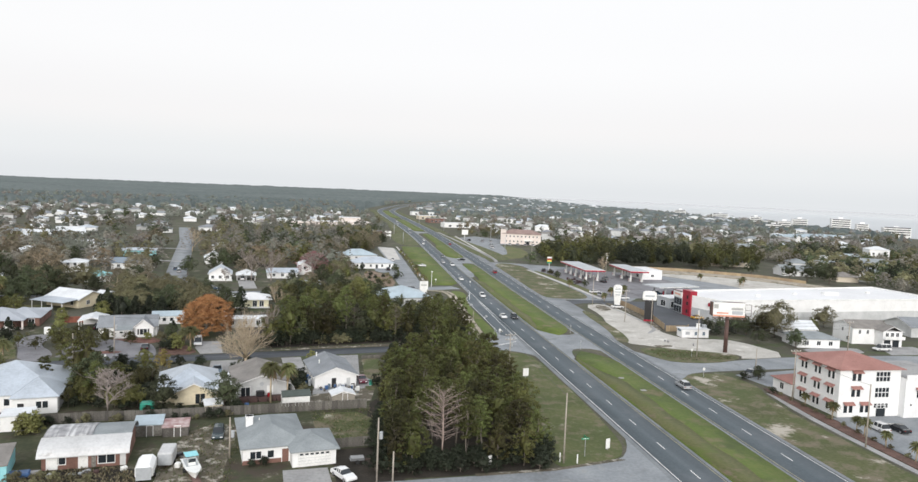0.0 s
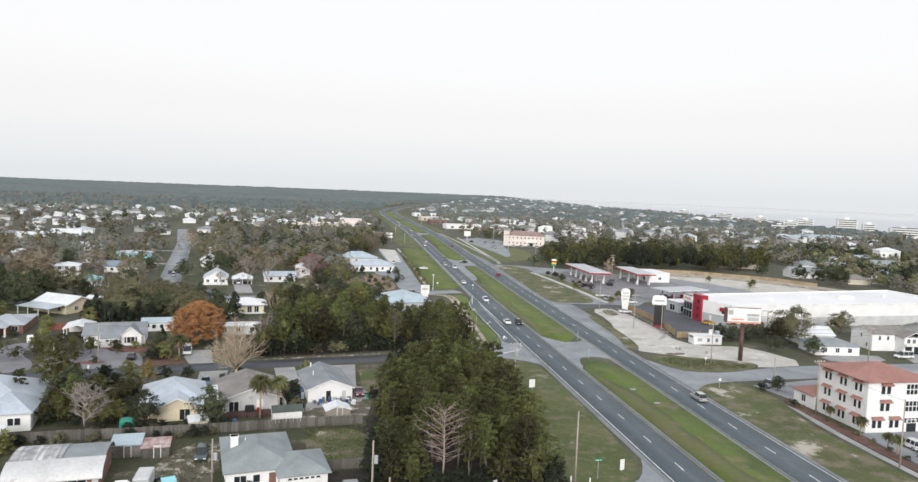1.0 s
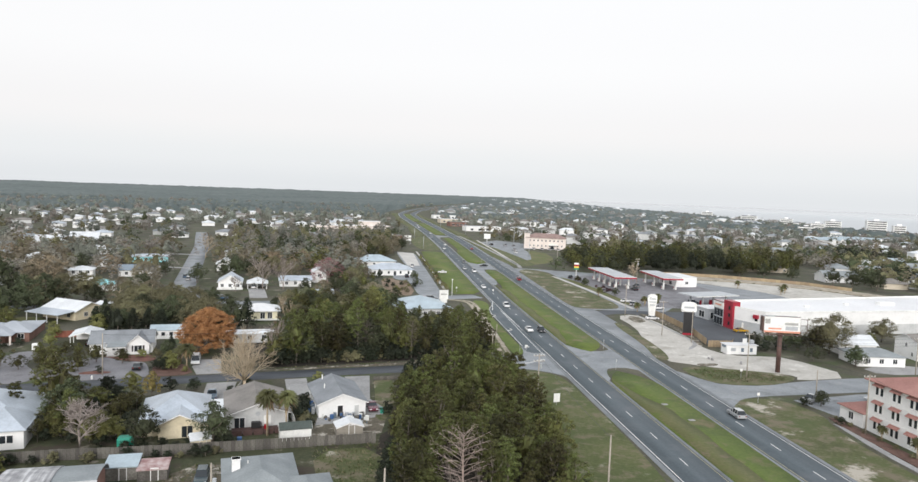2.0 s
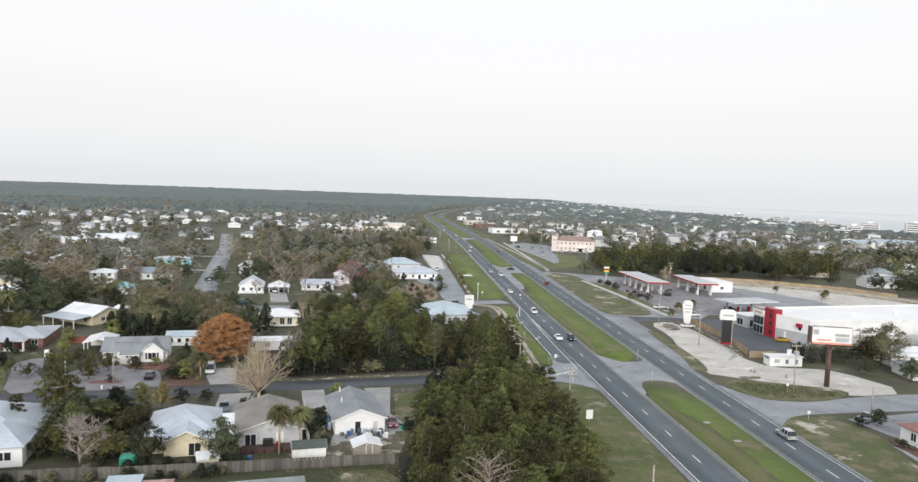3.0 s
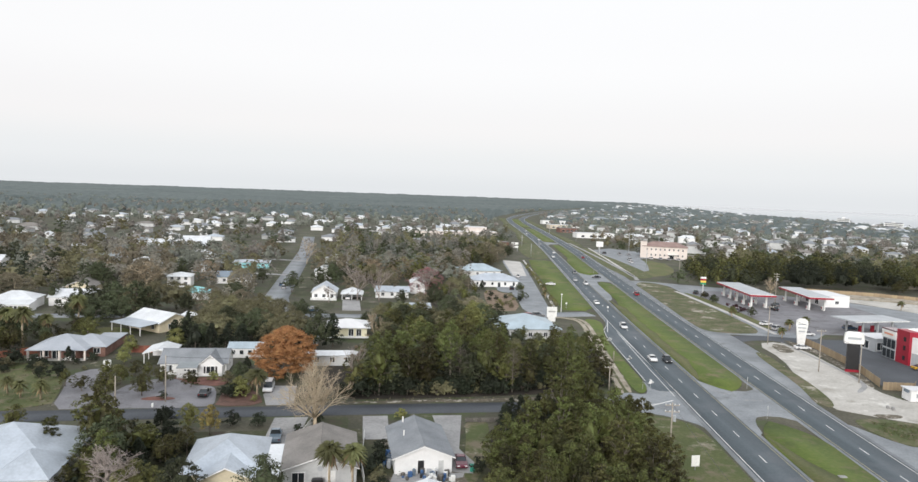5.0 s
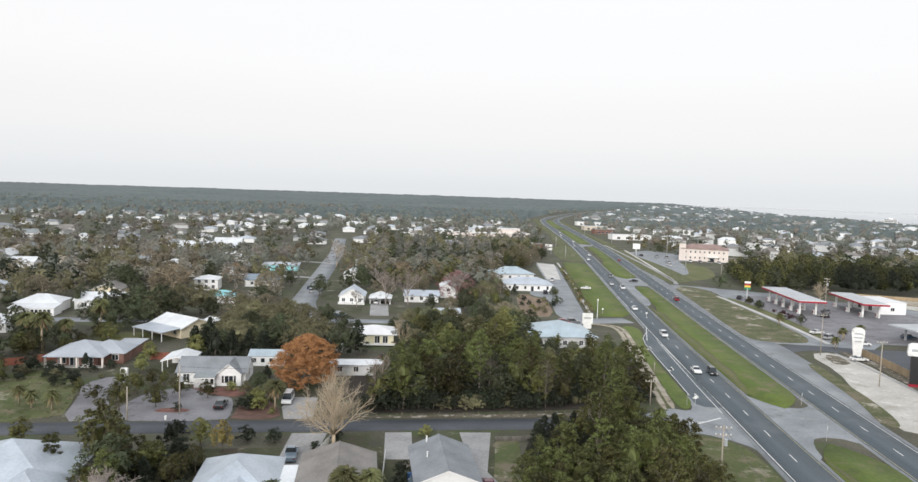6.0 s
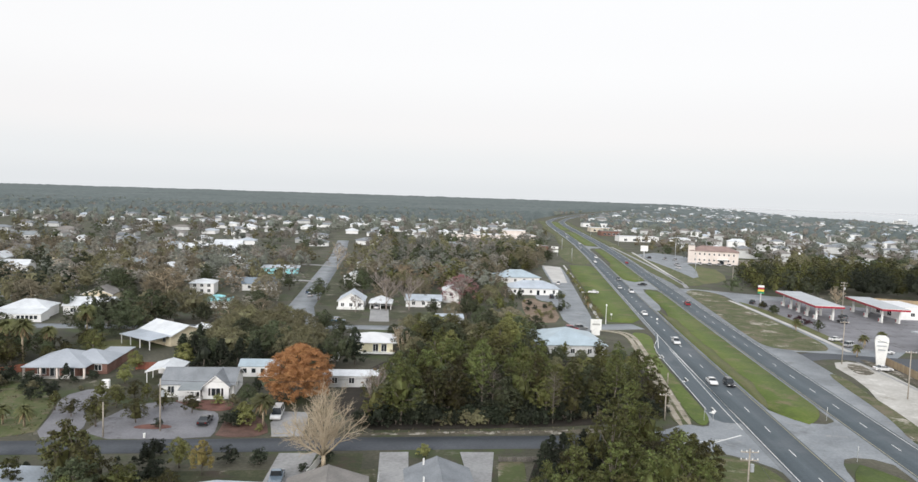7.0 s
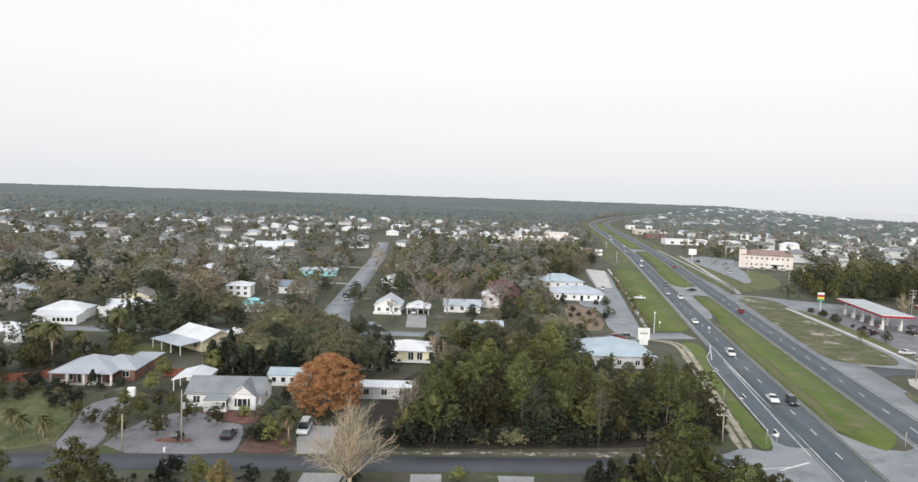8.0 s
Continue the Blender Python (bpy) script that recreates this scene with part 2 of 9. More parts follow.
    "flatroof": material("white_flat_roofing", (0.70, 0.70, 0.71), (0.62, 0.62, 0.63), (0.76, 0.76, 0.77), fine=0.8, coarse=0.06, bump=0.05, rough=0.7),
    "red": material("red_cladding", (0.33, 0.014, 0.034), (0.27, 0.012, 0.028), (0.38, 0.022, 0.044), fine=2.0, coarse=0.3, bump=0.02, rough=0.4),
    "greypanel": material("grey_metal_panel", (0.42, 0.44, 0.46), (0.35, 0.37, 0.39), (0.48, 0.5, 0.52), fine=2.0, coarse=0.2, bump=0.05, rough=0.5),
    "fence": material("weathered_fence_boards", (0.125, 0.116, 0.104), (0.07, 0.064, 0.056), (0.22, 0.208, 0.19), fine=4.0, coarse=0.5, bump=0.3, per="object", amount=0.35),
    "tanfence": material("tan_wood_fence", (0.36, 0.275, 0.175), (0.27, 0.205, 0.13), (0.44, 0.345, 0.235), fine=4.0, coarse=0.5, bump=0.3, per="object", amount=0.15),
    "redfence": material("red_brown_fence", (0.27, 0.095, 0.06), (0.20, 0.07, 0.045), (0.33, 0.13, 0.09), fine=4.0, coarse=0.5, bump=0.3, per="object", amount=0.15),
    "greybeige": material("weathered_beige_board", (0.30, 0.275, 0.235), fine=3.0, coarse=0.4, rough=0.75),
    "deck": material("dark_red_deck", (0.075, 0.042, 0.038), fine=4.0, coarse=0.5),
    "strawbed": material("pine_straw_bed", (0.20, 0.145, 0.10), (0.12, 0.085, 0.06), (0.29, 0.22, 0.16), fine=2.4, coarse=0.3, rough=0.95, bump=0.5),
    "mulch": material("red_mulch", (0.165, 0.072, 0.055), (0.10, 0.045, 0.035), (0.23, 0.105, 0.08), fine=6.0, coarse=0.6, bump=0.6),
    "mulchdark": material("brown_mulch", (0.12, 0.065, 0.05), (0.07, 0.04, 0.03), (0.18, 0.10, 0.08), fine=6.0, coarse=0.6, bump=0.6),
    "bark": material("grey_brown_bark", (0.17, 0.145, 0.12), (0.10, 0.085, 0.07), (0.25, 0.22, 0.19), fine=8.0, coarse=1.0, bump=0.5),
    "palebark": material("pale_bare_wood", (0.47, 0.385, 0.275), (0.36, 0.29, 0.20), (0.56, 0.48, 0.37), fine=6.0, coarse=0.8, bump=0.4),
    "greytwig": material("grey_dead_wood", (0.34, 0.29, 0.265), (0.25, 0.21, 0.19), (0.43, 0.38, 0.35), fine=6.0, coarse=0.8, bump=0.4),
    "pinktwig": material("pinkish_dead_wood", (0.42, 0.33, 0.29), (0.31, 0.245, 0.21), (0.50, 0.42, 0.37), fine=6.0, coarse=0.8, bump=0.4),
    "pole": material("weathered_pole_wood", (0.36, 0.32, 0.27), (0.26, 0.23, 0.19), (0.44, 0.40, 0.35), fine=6.0, coarse=1.0),
    "darksteel": material("rusty_dark_steel", (0.10, 0.055, 0.045), (0.06, 0.035, 0.03), (0.15, 0.085, 0.07), fine=3.0, coarse=0.4, rough=0.6),
    "steel": material("galvanised_steel", (0.50, 0.51, 0.52), rough=0.45, metal=0.5, fine=5, coarse=1, bump=0.02),
    "black": material("black_panel", (0.022, 0.022, 0.024), rough=0.4, bump=0.0),
    "signwhite": material("white_sign_face", (0.82, 0.82, 0.80), rough=0.35, bump=0.0),
    "signgreen": material("green_sign_face", (0.02, 0.25, 0.12), rough=0.4, bump=0.0),
    "signyellow": material("yellow_sign_face", (0.75, 0.55, 0.08), rough=0.4, bump=0.0),
    "signsalmon": material("salmon_sign_face", (0.70, 0.32, 0.22), rough=0.4, bump=0.0),
    "signgrey": material("grey_print", (0.42, 0.42, 0.40), rough=0.4, bump=0.0),
    "bluetarp": material("blue_tarpaulin", (0.05, 0.12, 0.27), rough=0.5, bump=0.2),
    "greentarp": material("green_tarpaulin", (0.03, 0.28, 0.20), rough=0.5, bump=0.2),
    "pinkroof": material("faded_pink_sheet", (0.38, 0.27, 0.26), (0.22, 0.10, 0.10), (0.58, 0.53, 0.52), fine=1.2, coarse=0.5, rough=0.6),
    "glass": glassy("dark_window_glass", (0.025, 0.03, 0.035)),
    "rubber": material("black_tyre_rubber", (0.02, 0.02, 0.02), bump=0),
    "rim": material("alloy_rim", (0.45, 0.45, 0.46), metal=0.7, rough=0.35, bump=0),
    "lampglass": material("headlight_lens", (0.75, 0.75, 0.75), rough=0.15, bump=0),
    "taillens": material("red_tail_lens", (0.16, 0.012, 0.012), rough=0.2, bump=0),
    # base far lighter than water: horizon haze and sky glare painted in
    "water": glassy("haze_paled_sea", (0.55, 0.57, 0.585), 0.25),
    "pine": foliage("pine_needles", (0.080, 0.086, 0.027), amount=1.0, vary=0.6),
    "oak": foliage("evergreen_oak_leaves", (0.066, 0.077, 0.040), amount=0.7, vary=0.45),
    "olive": foliage("olive_brown_leaves", (0.168, 0.158, 0.088)),
    "light": foliage("yellow_green_leaves", (0.185, 0.188, 0.066)),
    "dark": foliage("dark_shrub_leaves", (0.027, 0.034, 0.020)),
    "olivebrown": foliage("olive_brown_winter_leaves", (0.080, 0.077, 0.026), amount=1.0, vary=0.6),
    "orange": foliage("rusty_orange_leaves", (0.37, 0.185, 0.08), amount=0.3, vary=0.02),
    "pale": foliage("pale_grey_green_leaves", (0.165, 0.178, 0.105), amount=0.7),
    "ochre": foliage("ochre_leaves", (0.20, 0.155, 0.06)),
    "redleaf": foliage("dark_red_leaves", (0.065, 0.028, 0.032)),
    "redtwig": foliage("dull_red_buds", (0.25, 0.125, 0.135), amount=0.25),
    "tantwig": foliage("tan_twigs", (0.25, 0.195, 0.13), amount=0.25),
    "greyleaf": foliage("grey_brown_twigs", (0.20, 0.175, 0.14), amount=0.25),
    "frond": foliage("palm_fronds", (0.115, 0.118, 0.050), amount=0.3),
    "dryfrond": foliage("dry_palm_fronds", (0.25, 0.185, 0.10), amount=0.3),
    "tanround": foliage("tan_winter_twigs", (0.215, 0.188, 0.130), amount=0.3),
    "grasstuft": foliage("rough_grass", (0.085, 0.105, 0.034), amount=0.4),
    "strawtuft": foliage("dry_straw_grass", (0.20, 0.17, 0.105), amount=0.4),
    "streakroof": material("streaked_grey_metal_sheet", (0.33, 0.33, 0.34), (0.16, 0.16, 0.17), (0.60, 0.60, 0.61), rough=0.55, fine=0.9, coarse=1.0, bump=0.1, stretch=(2.6, 0.16, 0.3)),
    # dull winter tones, made paler and given sheen to stand in for haze
    "hazygreytwigs": foliage("haze_paled_grey_twigs", (0.205, 0.185, 0.160), amount=0.1, sheen=0.25),
    "hazyoak": foliage("haze_paled_green_leaves", (0.156, 0.167, 0.134), amount=0.1, sheen=0.25),
    "hazyolive": foliage("haze_paled_brown_leaves", (0.205, 0.190, 0.155), amount=0.1, sheen=0.25),
    "hazypine": foliage("haze_paled_needles", (0.128, 0.144, 0.118), amount=0.1, sheen=0.25),
    # tree tops at the horizon, their blue-grey haze tint put into the colour
    "canopy": material("haze_tinted_woods", (0.092, 0.116, 0.112), (0.070, 0.090, 0.087), (0.122, 0.144, 0.138), fine=0.05, coarse=0.004, rough=0.9, bump=0),
}
for key, c in (("carwhite", (0.78, 0.78, 0.78)), ("carblack", (0.015, 0.016, 0.018)), ("cargrey", (0.17, 0.175, 0.18)), ("carsilver", (0.45, 0.46, 0.47)),
               ("carred", (0.30, 0.012, 0.02)), ("carblue", (0.05, 0.10, 0.16)), ("caryellow", (0.55, 0.32, 0.03)), ("carmaroon", (0.11, 0.012, 0.03)), ("carbluegrey", (0.16, 0.21, 0.26)), ("carteal", (0.035, 0.055, 0.062))):
    M[key] = material(key + "_lacquer", c, tuple(v * 0.92 for v in c), tuple(min(1, v * 1.05) for v in c), rough=0.25, metal=0.1, bump=0)
    M[key].node_tree.nodes["Principled BSDF"].inputs["Coat Weight"].default_value = 0.5


# ---- mesh tools ----
def box(bm, x0, x1, y0, y1, z0, z1):
    v = [bm.verts.new(p) for p in ((x0, y0, z0), (x1, y0, z0), (x1, y1, z0), (x0, y1, z0), (x0, y0, z1), (x1, y0, z1), (x1, y1, z1), (x0, y1, z1))]
    for f in ((3, 2, 1, 0), (4, 5, 6, 7), (0, 1, 5, 4), (1, 2, 6, 5), (2, 3, 7, 6), (3, 0, 4, 7)):
        bm.faces.new([v[i] for i in f])


def prism(bm, outline, along, a, b):
    """Extrudes a closed outline of pairs from a to b. along 'x': pairs are (y, z); 'y': (x, z); 'z': (x, y)."""
    def at(p, s):
        return (s, p[0], p[1]) if along == "x" else (p[0], s, p[1]) if along == "y" else (p[0], p[1], s)
    lo, hi = [bm.verts.new(at(p, a)) for p in outline], [bm.verts.new(at(p, b)) for p in outline]
    n = len(outline)
    for i in range(n):
        bm.faces.new((lo[i], lo[(i + 1) % n], hi[(i + 1) % n], hi[i]))
    bm.faces.new(lo[::-1])
    bm.faces.new(hi)


def tube(bm, points, radii, sides=6):
    rings = []
    for i, (p, r) in enumerate(zip(points, radii)):
        p = Vector(p)
        d = Vector(points[min(i + 1, len(points) - 1)]) - Vector(points[max(i - 1, 0)])
        q = d.to_track_quat("Z", "Y")
        rings.append([bm.verts.new(p + q @ Vector((r * math.cos(k * math.tau / sides), r * math.sin(k * math.tau / sides), 0))) for k in range(sides)])
    for a, b in zip(rings, rings[1:]):
        for k in range(sides):
            bm.faces.new((a[k], a[(k + 1) % sides], b[(k + 1) % sides], b[k]))
    bm.faces.new(rings[0][::-1])
    bm.faces.new(rings[-1])


def finish(bm, name, mat, smooth=False, bevel=0.0):
    if bevel:
        bmesh.ops.bevel(bm, geom=bm.edges[:], offset=bevel, segments=1, affect="EDGES", clamp_overlap=True)
    bmesh.ops.recalc_face_normals(bm, faces=bm.faces[:])
    me = bpy.data.meshes.new(name)
    bm.to_mesh(me)
    bm.free()
    for f in me.polygons:
        f.use_smooth = smooth
    me.materials.append(M[mat])
    return me


def put(name, me, parent=None, m=None, label=""):
    ob = new(name, me)
    if parent is not None:
        ob.parent = parent
    if m is not None:
        ob.matrix_basis = m
    return tagged(ob, label) if label else ob


def part(name, bm, mat, parent, label="", m=None, smooth=False, bevel=0.0):
    return put(name, finish(bm, name, mat, smooth, bevel), parent, m, label)


def thing(name, label, category, m, group=""):
    ob = new(name)
    ob.matrix_basis = m
    ob.empty_display_size = 0.5
    return tagged(ob, label, category, group)


def bbox(*dims):
    bm = bmesh.new()
    box(bm, *dims)
    return bm


def mesh_np(name, verts, quads, mat):
    me = bpy.data.meshes.new(name)
    verts, quads = np.asarray(verts, np.float32), np.asarray(quads, np.int32)
    me.vertices.add(len(verts))
    me.vertices.foreach_set("co", verts.ravel())
    me.loops.add(quads.size)
    me.loops.foreach_set("vertex_index", quads.ravel())
    me.polygons.add(len(quads))
    me.polygons.foreach_set("loop_start", np.arange(0, quads.size, quads.shape[1], dtype=np.int32))
    me.update(calc_edges=True)
    me.materials.append(M[mat])
    return me


def chaikin(pts, times=2):
    for _ in range(times):
        out = []
        for (x0, y0), (x1, y1) in zip(pts, pts[1:] + pts[:1]):
            out += [(0.75 * x0 + 0.25 * x1, 0.75 * y0 + 0.25 * y1), (0.25 * x0 + 0.75 * x1, 0.25 * y0 + 0.75 * y1)]
        pts = out
    return pts


def patch(name, pts, top, mat, label, category, smooth=2, thick=0.3):
    """A flat piece of ground: its outline, rounded, and its top; it reaches a little into the ground."""
    bm = bmesh.new()
    prism(bm, chaikin(list(pts), smooth), "z", top - thick, top)
    bm.normal_update()
    bmesh.ops.triangulate(bm, faces=[f for f in bm.faces if len(f.verts) > 4], ngon_method="EAR_CLIP")
    ob = put(name, finish(bm, name, mat))
    return tagged(ob, label, category, kind="structure")


def ribbon(name, ys, left, right, top, mat, label="", category="", parent=None, thick=0.2):
    """A strip along y between the lines left(y) and right(y)."""
    v, q = [], []
    for y in ys:
        v += [(left(y), y, top), (right(y), y, top), (left(y), y, top - thick), (right(y), y, top - thick)]
    for i in range(len(ys) - 1):
        a, b = 4 * i, 4 * i + 4
        q += [(a, a + 1, b + 1, b), (a + 2, a, b, b + 2), (a + 1, a + 3, b + 3, b + 1)]
    ob = put(name, mesh_np(name, v, q, mat), parent)
    if parent is None:
        tagged(ob, label, category, kind="structure")
    return ob


# ---- plan of the highway ----
LINE_Y = [-400, 60, 95, 170, 240, 280, 340, 390, 480, 570, 700, 883, 1060, 1200, 1370, 1594, 1970, 2366, 2700]
LINE_X = [42, 57.3, 58.5, 61.0, 63.5, 65.0, 68.0, 70.5, 75.0, 79.5, 84.0, 87, 89, 95, 122, 174, 294, 447, 585]


def west_line(y):
    return float(np.interp(y, LINE_Y, LINE_X))


def xl(y):
    """The dashed line of the carriageway that comes towards the start, smoothed."""
    return (west_line(y - 30) + west_line(y - 15) + west_line(y) + west_line(y + 15) + west_line(y + 30)) / 5


def xr(y):
    """The dashed line of the other carriageway."""
    return xl(y) + 19.8 + min(0.8, max(0, (y - 100) * 0.005))


GRID = 10.0  # the turn of the side streets against the highway


# ---- ground, roads and pavements ----
def build_ground():
    v, q = [(0, 300, 0)], []
    rings = [60, 120, 200, 300, 450, 700, 1100, 1800, 3000, 4950]
    n = 72
    for r in rings:
        for k in range(n):
            a = k * math.tau / n
            v.append((r * math.sin(a), r * math.cos(a) if r > 4000 else 300 * (1 - r / 4950) + r * math.cos(a), 0))
    bm = bmesh.new()
    vs = [bm.verts.new(p) for p in v]
    for k in range(n):
        bm.faces.new((vs[0], vs[1 + k], vs[1 + (k + 1) % n]))
        for i in range(len(rings) - 1):
            a, b = 1 + i * n, 1 + (i + 1) * n
            bm.faces.new((vs[a + k], vs[b + k], vs[b + (k + 1) % n], vs[a + (k + 1) % n]))
    tagged(put("ground", finish(bm, "ground", "soil")), "flat sandy ground with dull winter grass", "ground", kind="structure")


build_ground()


def coast(y):
    return float(np.interp(y, [-3000, 300, 800, 1200, 1800, 2300, 3200, 4900], [900, 780, 800, 850, 905, 930, 1050, 1350]))


sea = ribbon("water", list(range(-3000, 4901, 100)), coast, lambda y: math.sqrt(max(4900 ** 2 - y * y, (coast(y) + 10) ** 2)), 0.25, "water", "calm pale sea under a white sky", "sea", thick=0.5)

YS = list(range(-400, 900, 10)) + list(range(900, 2701, 25))
road_w = ribbon("road_westbound", YS, lambda y: xl(y) - 4.0, lambda y: xl(y) + 3.9, 0.10, "asphalt", "two-lane carriageway of worn blue-grey asphalt", "road")
road_e = ribbon("road_eastbound", YS, lambda y: xr(y) - 4.0, lambda y: xr(y) + 4.0, 0.10, "asphalt", "two-lane carriageway of worn blue-grey asphalt", "road")
# bleached strips beside both carriageways
ribbon("road_shoulder_west", YS, lambda y: xl(y) - 4.9, lambda y: xl(y) + 4.6, 0.08, "shoulder", "bleached asphalt shoulder", "road shoulder")
ribbon("road_shoulder_east", YS, lambda y: xr(y) - 4.7, lambda y: xr(y) + np.interp(y, [170, 192, 215, 238, 268, 282, 384, 420, 470], [4.8, 5, 11, 12.2, 12.6, 5.6, 7, 8, 5]), 0.08, "shoulder",
       "bleached asphalt shoulder and turning lane", "road shoulder")

patch("road_turn_lane", [(53.0, 196), (53.3, 204), (54.2, 229), (55.2, 257), (59.0, 273), (61.0, 284), (62.5, 284), (61, 240), (59.5, 196)], 0.095, "asphalt", "turning lane of worn asphalt", "road", smooth=1)
patch("road_apron_west", [(38, 179.2), (43, 179.9), (48.5, 179.8), (55.0, 175.0), (57.3, 169), (60, 172), (61, 203), (53.2, 205), (52.2, 197), (50.6, 192.4), (46.5, 194.3), (42, 190), (38, 187.6)], 0.07, "shoulder",
      "bleached asphalt apron of a side street", "road", smooth=1)
patch("road_crossover_near", [(62, 168), (66, 168), (67.5, 176), (70, 180.5), (76, 180), (79, 172), (79.5, 205), (76.5, 198.0), (70.5, 198.2), (67, 205), (63, 214)], 0.085, "shoulder", "pale median crossing", "road", smooth=1)
patch("road_crossover_far", [(74, 330), (77.5, 350), (78.6, 392), (84, 394), (92, 385), (94, 430), (85, 423), (79.5, 421), (79, 440), (72, 440), (71, 330)], 0.085, "shoulder", "pale median crossing with turning lane", "road", smooth=1)
patch("road_crossover_third", [(80, 560), (84, 600), (88, 645), (96, 645), (100, 660), (92, 665), (88, 672), (82, 660), (79, 580)], 0.085, "shoulder", "pale median crossing", "road", smooth=1)
patch("road_side_south", [(0, 82), (0, 97), (27.5, 98.6), (37, 99.2), (43, 100.6), (49.3, 102.6), (52.4, 107), (54.6, 113), (56, 113), (56.5, 80)], 0.07, "shoulder", "bleached asphalt side street mouth", "road", smooth=1)
patch("road_side_east", [(82.5, 146), (86, 149.2), (89.6, 153.2), (95.6, 155.2), (112, 156.4), (132, 158), (175, 158), (230, 150), (230, 158), (178, 170), (133, 169.5), (112, 166.4), (102, 163), (92, 164.2),
                             (89, 169), (86.5, 177), (82, 183)], 0.07, "shoulder", "bleached asphalt side street", "road", smooth=1)
patch("road_side_store", [(86, 262), (97, 266), (108, 264.5), (118, 261), (126, 262), (150, 300), (150, 380), (128, 390), (112, 398), (100, 402), (92, 400), (98, 384), (108, 396), (114, 386), (114, 372), (108, 309), (107, 272), (86, 276)], 0.06, "shoulder",
      "grey asphalt access road of the petrol station", "road", smooth=1)
patch("pavement_store_lot", [(91.5, 247), (96, 253.5), (103, 257.5), (109.5, 257), (114, 250), (115, 226), (110, 207), (118, 203.5), (125, 208), (134, 222), (134.5, 232), (140, 262), (122, 262), (108, 265), (98, 264), (90, 256)], 0.075, "lotdark",
      "dark asphalt car park of the store", "car park", smooth=1)


def street(name, pts, width, label, mat="asphalt", top=0.07):
    """A side street along a line of points."""
    v, q = [], []
    for i, p in enumerate(pts):
        d = Vector(pts[min(i + 1, len(pts) - 1)]) - Vector(pts[max(i - 1, 0)])
        s = Vector((d.y, -d.x)).normalized() * (width / 2)
        v += [(p[0] - s.x, p[1] - s.y, top), (p[0] + s.x, p[1] + s.y, top), (p[0] - s.x, p[1] - s.y, -0.1), (p[0] + s.x, p[1] + s.y, -0.1)]
    for i in range(len(pts) - 1):
        a, b = 4 * i, 4 * i + 4
        q += [(a, a + 1, b + 1, b), (a + 2, a, b, b + 2), (a + 1, a + 3, b + 3, b + 1)]
    return tagged(put(name, mesh_np(name, v, q, mat)), label, "road", kind="structure")


street("road_residential", [(-330, 118), (-200, 142), (-69.5, 165), (-45, 169.3), (2.8, 177.7), (18, 180.2), (32, 182.6), (45, 185.4)], 6.0, "narrow residential street of dark asphalt", "lotdark", top=0.076)
street("road_second", [(-300, 222), (-90, 262), (-62, 268), (-38, 273), (-16, 275.5), (22, 281), (34, 283)], 6.5, "grey residential street", "shoulder")
street("road_north", [(-49, 268), (-60, 306), (-90, 497), (-108, 588), (-116, 630)], 9.2, "long straight residential street of pale asphalt", "shoulder", top=0.06)
street("road_office", [(33, 284), (45, 291), (58, 295)], 9.0, "driveway of the office", "shoulder", top=0.06)

# medians and verges
MEDIANS = [(-60, 177.0), (197.4, 392.0), (419.5, 640), (672, 900), (930, 1200)]


def median_outline(y0, y1):
    def half(y):
        s = min(1, max(0.0, min(y - y0, y1 - y) / 14))
        return 1 - (1 - s) ** 2.2
    ys = [y0 + (y1 - y0) * (0.5 - 0.5 * math.cos(math.pi * i / 60)) for i in range(61)]
    lane = {197.4: (330, 392), 419.5: (520, 640)}.get(y0)
    def left(y):
        a, b = xl(y) + 4.5 + (np.interp(y, [lane[0] - 30, lane[0], lane[1]], [0, 3.6, 3.9]) if lane else 0), xr(y) - 4.6
        c = xl(y) + 9.5 + (2 if lane and y > lane[0] else 0)
        return c + (a - c) * half(y)
    def right(y):
        b = xr(y) - 4.6
        c = xl(y) + 9.5 + (2 if lane and y > lane[0] else 0)
        return c + (b - c) * half(y)
    return ys, left, right


for y0, y1 in MEDIANS:
    ys, left, right = median_outline(y0, y1)
    ribbon("median", ys, left, right, 0.13, "lawn", "grassed median strip, green with straw-coloured patches", "median")

for y0, y1, a, b, mat in ((20, 168, 0.6, 5.2, "vergestraw"), (206, 330, 0.5, 3.4, "vergestraw")):
    ys = [y0 + (y1 - y0) * i / 40 for i in range(41)]
    ribbon("median_straw", ys, lambda y: xl(y) + 4.6 + a * (0.5 + 0.5 * math.sin(y / 5)), lambda y: xl(y) + 4.6 + a + (b - a) * min(1, (y - y0) / 20, (y1 - y) / 20) + 0.5 * math.sin(y / 3.7) * math.cos(y / 8.3), 0.137, mat, "straw-coloured half of the grassed median", "median", thick=0.05)
patch("verge_south_west", [(48.3, 178.6), (54.6, 174.2), (55.4, 166), (54.4, 131), (52.9, 112), (51.6, 107), (49.2, 103), (42.4, 101.2), (37.3, 100), (37.8, 110), (39.6, 130), (41.2, 155), (42.8, 176.8)], 0.06, "verge", "grass verge beside the highway", "grass verge")
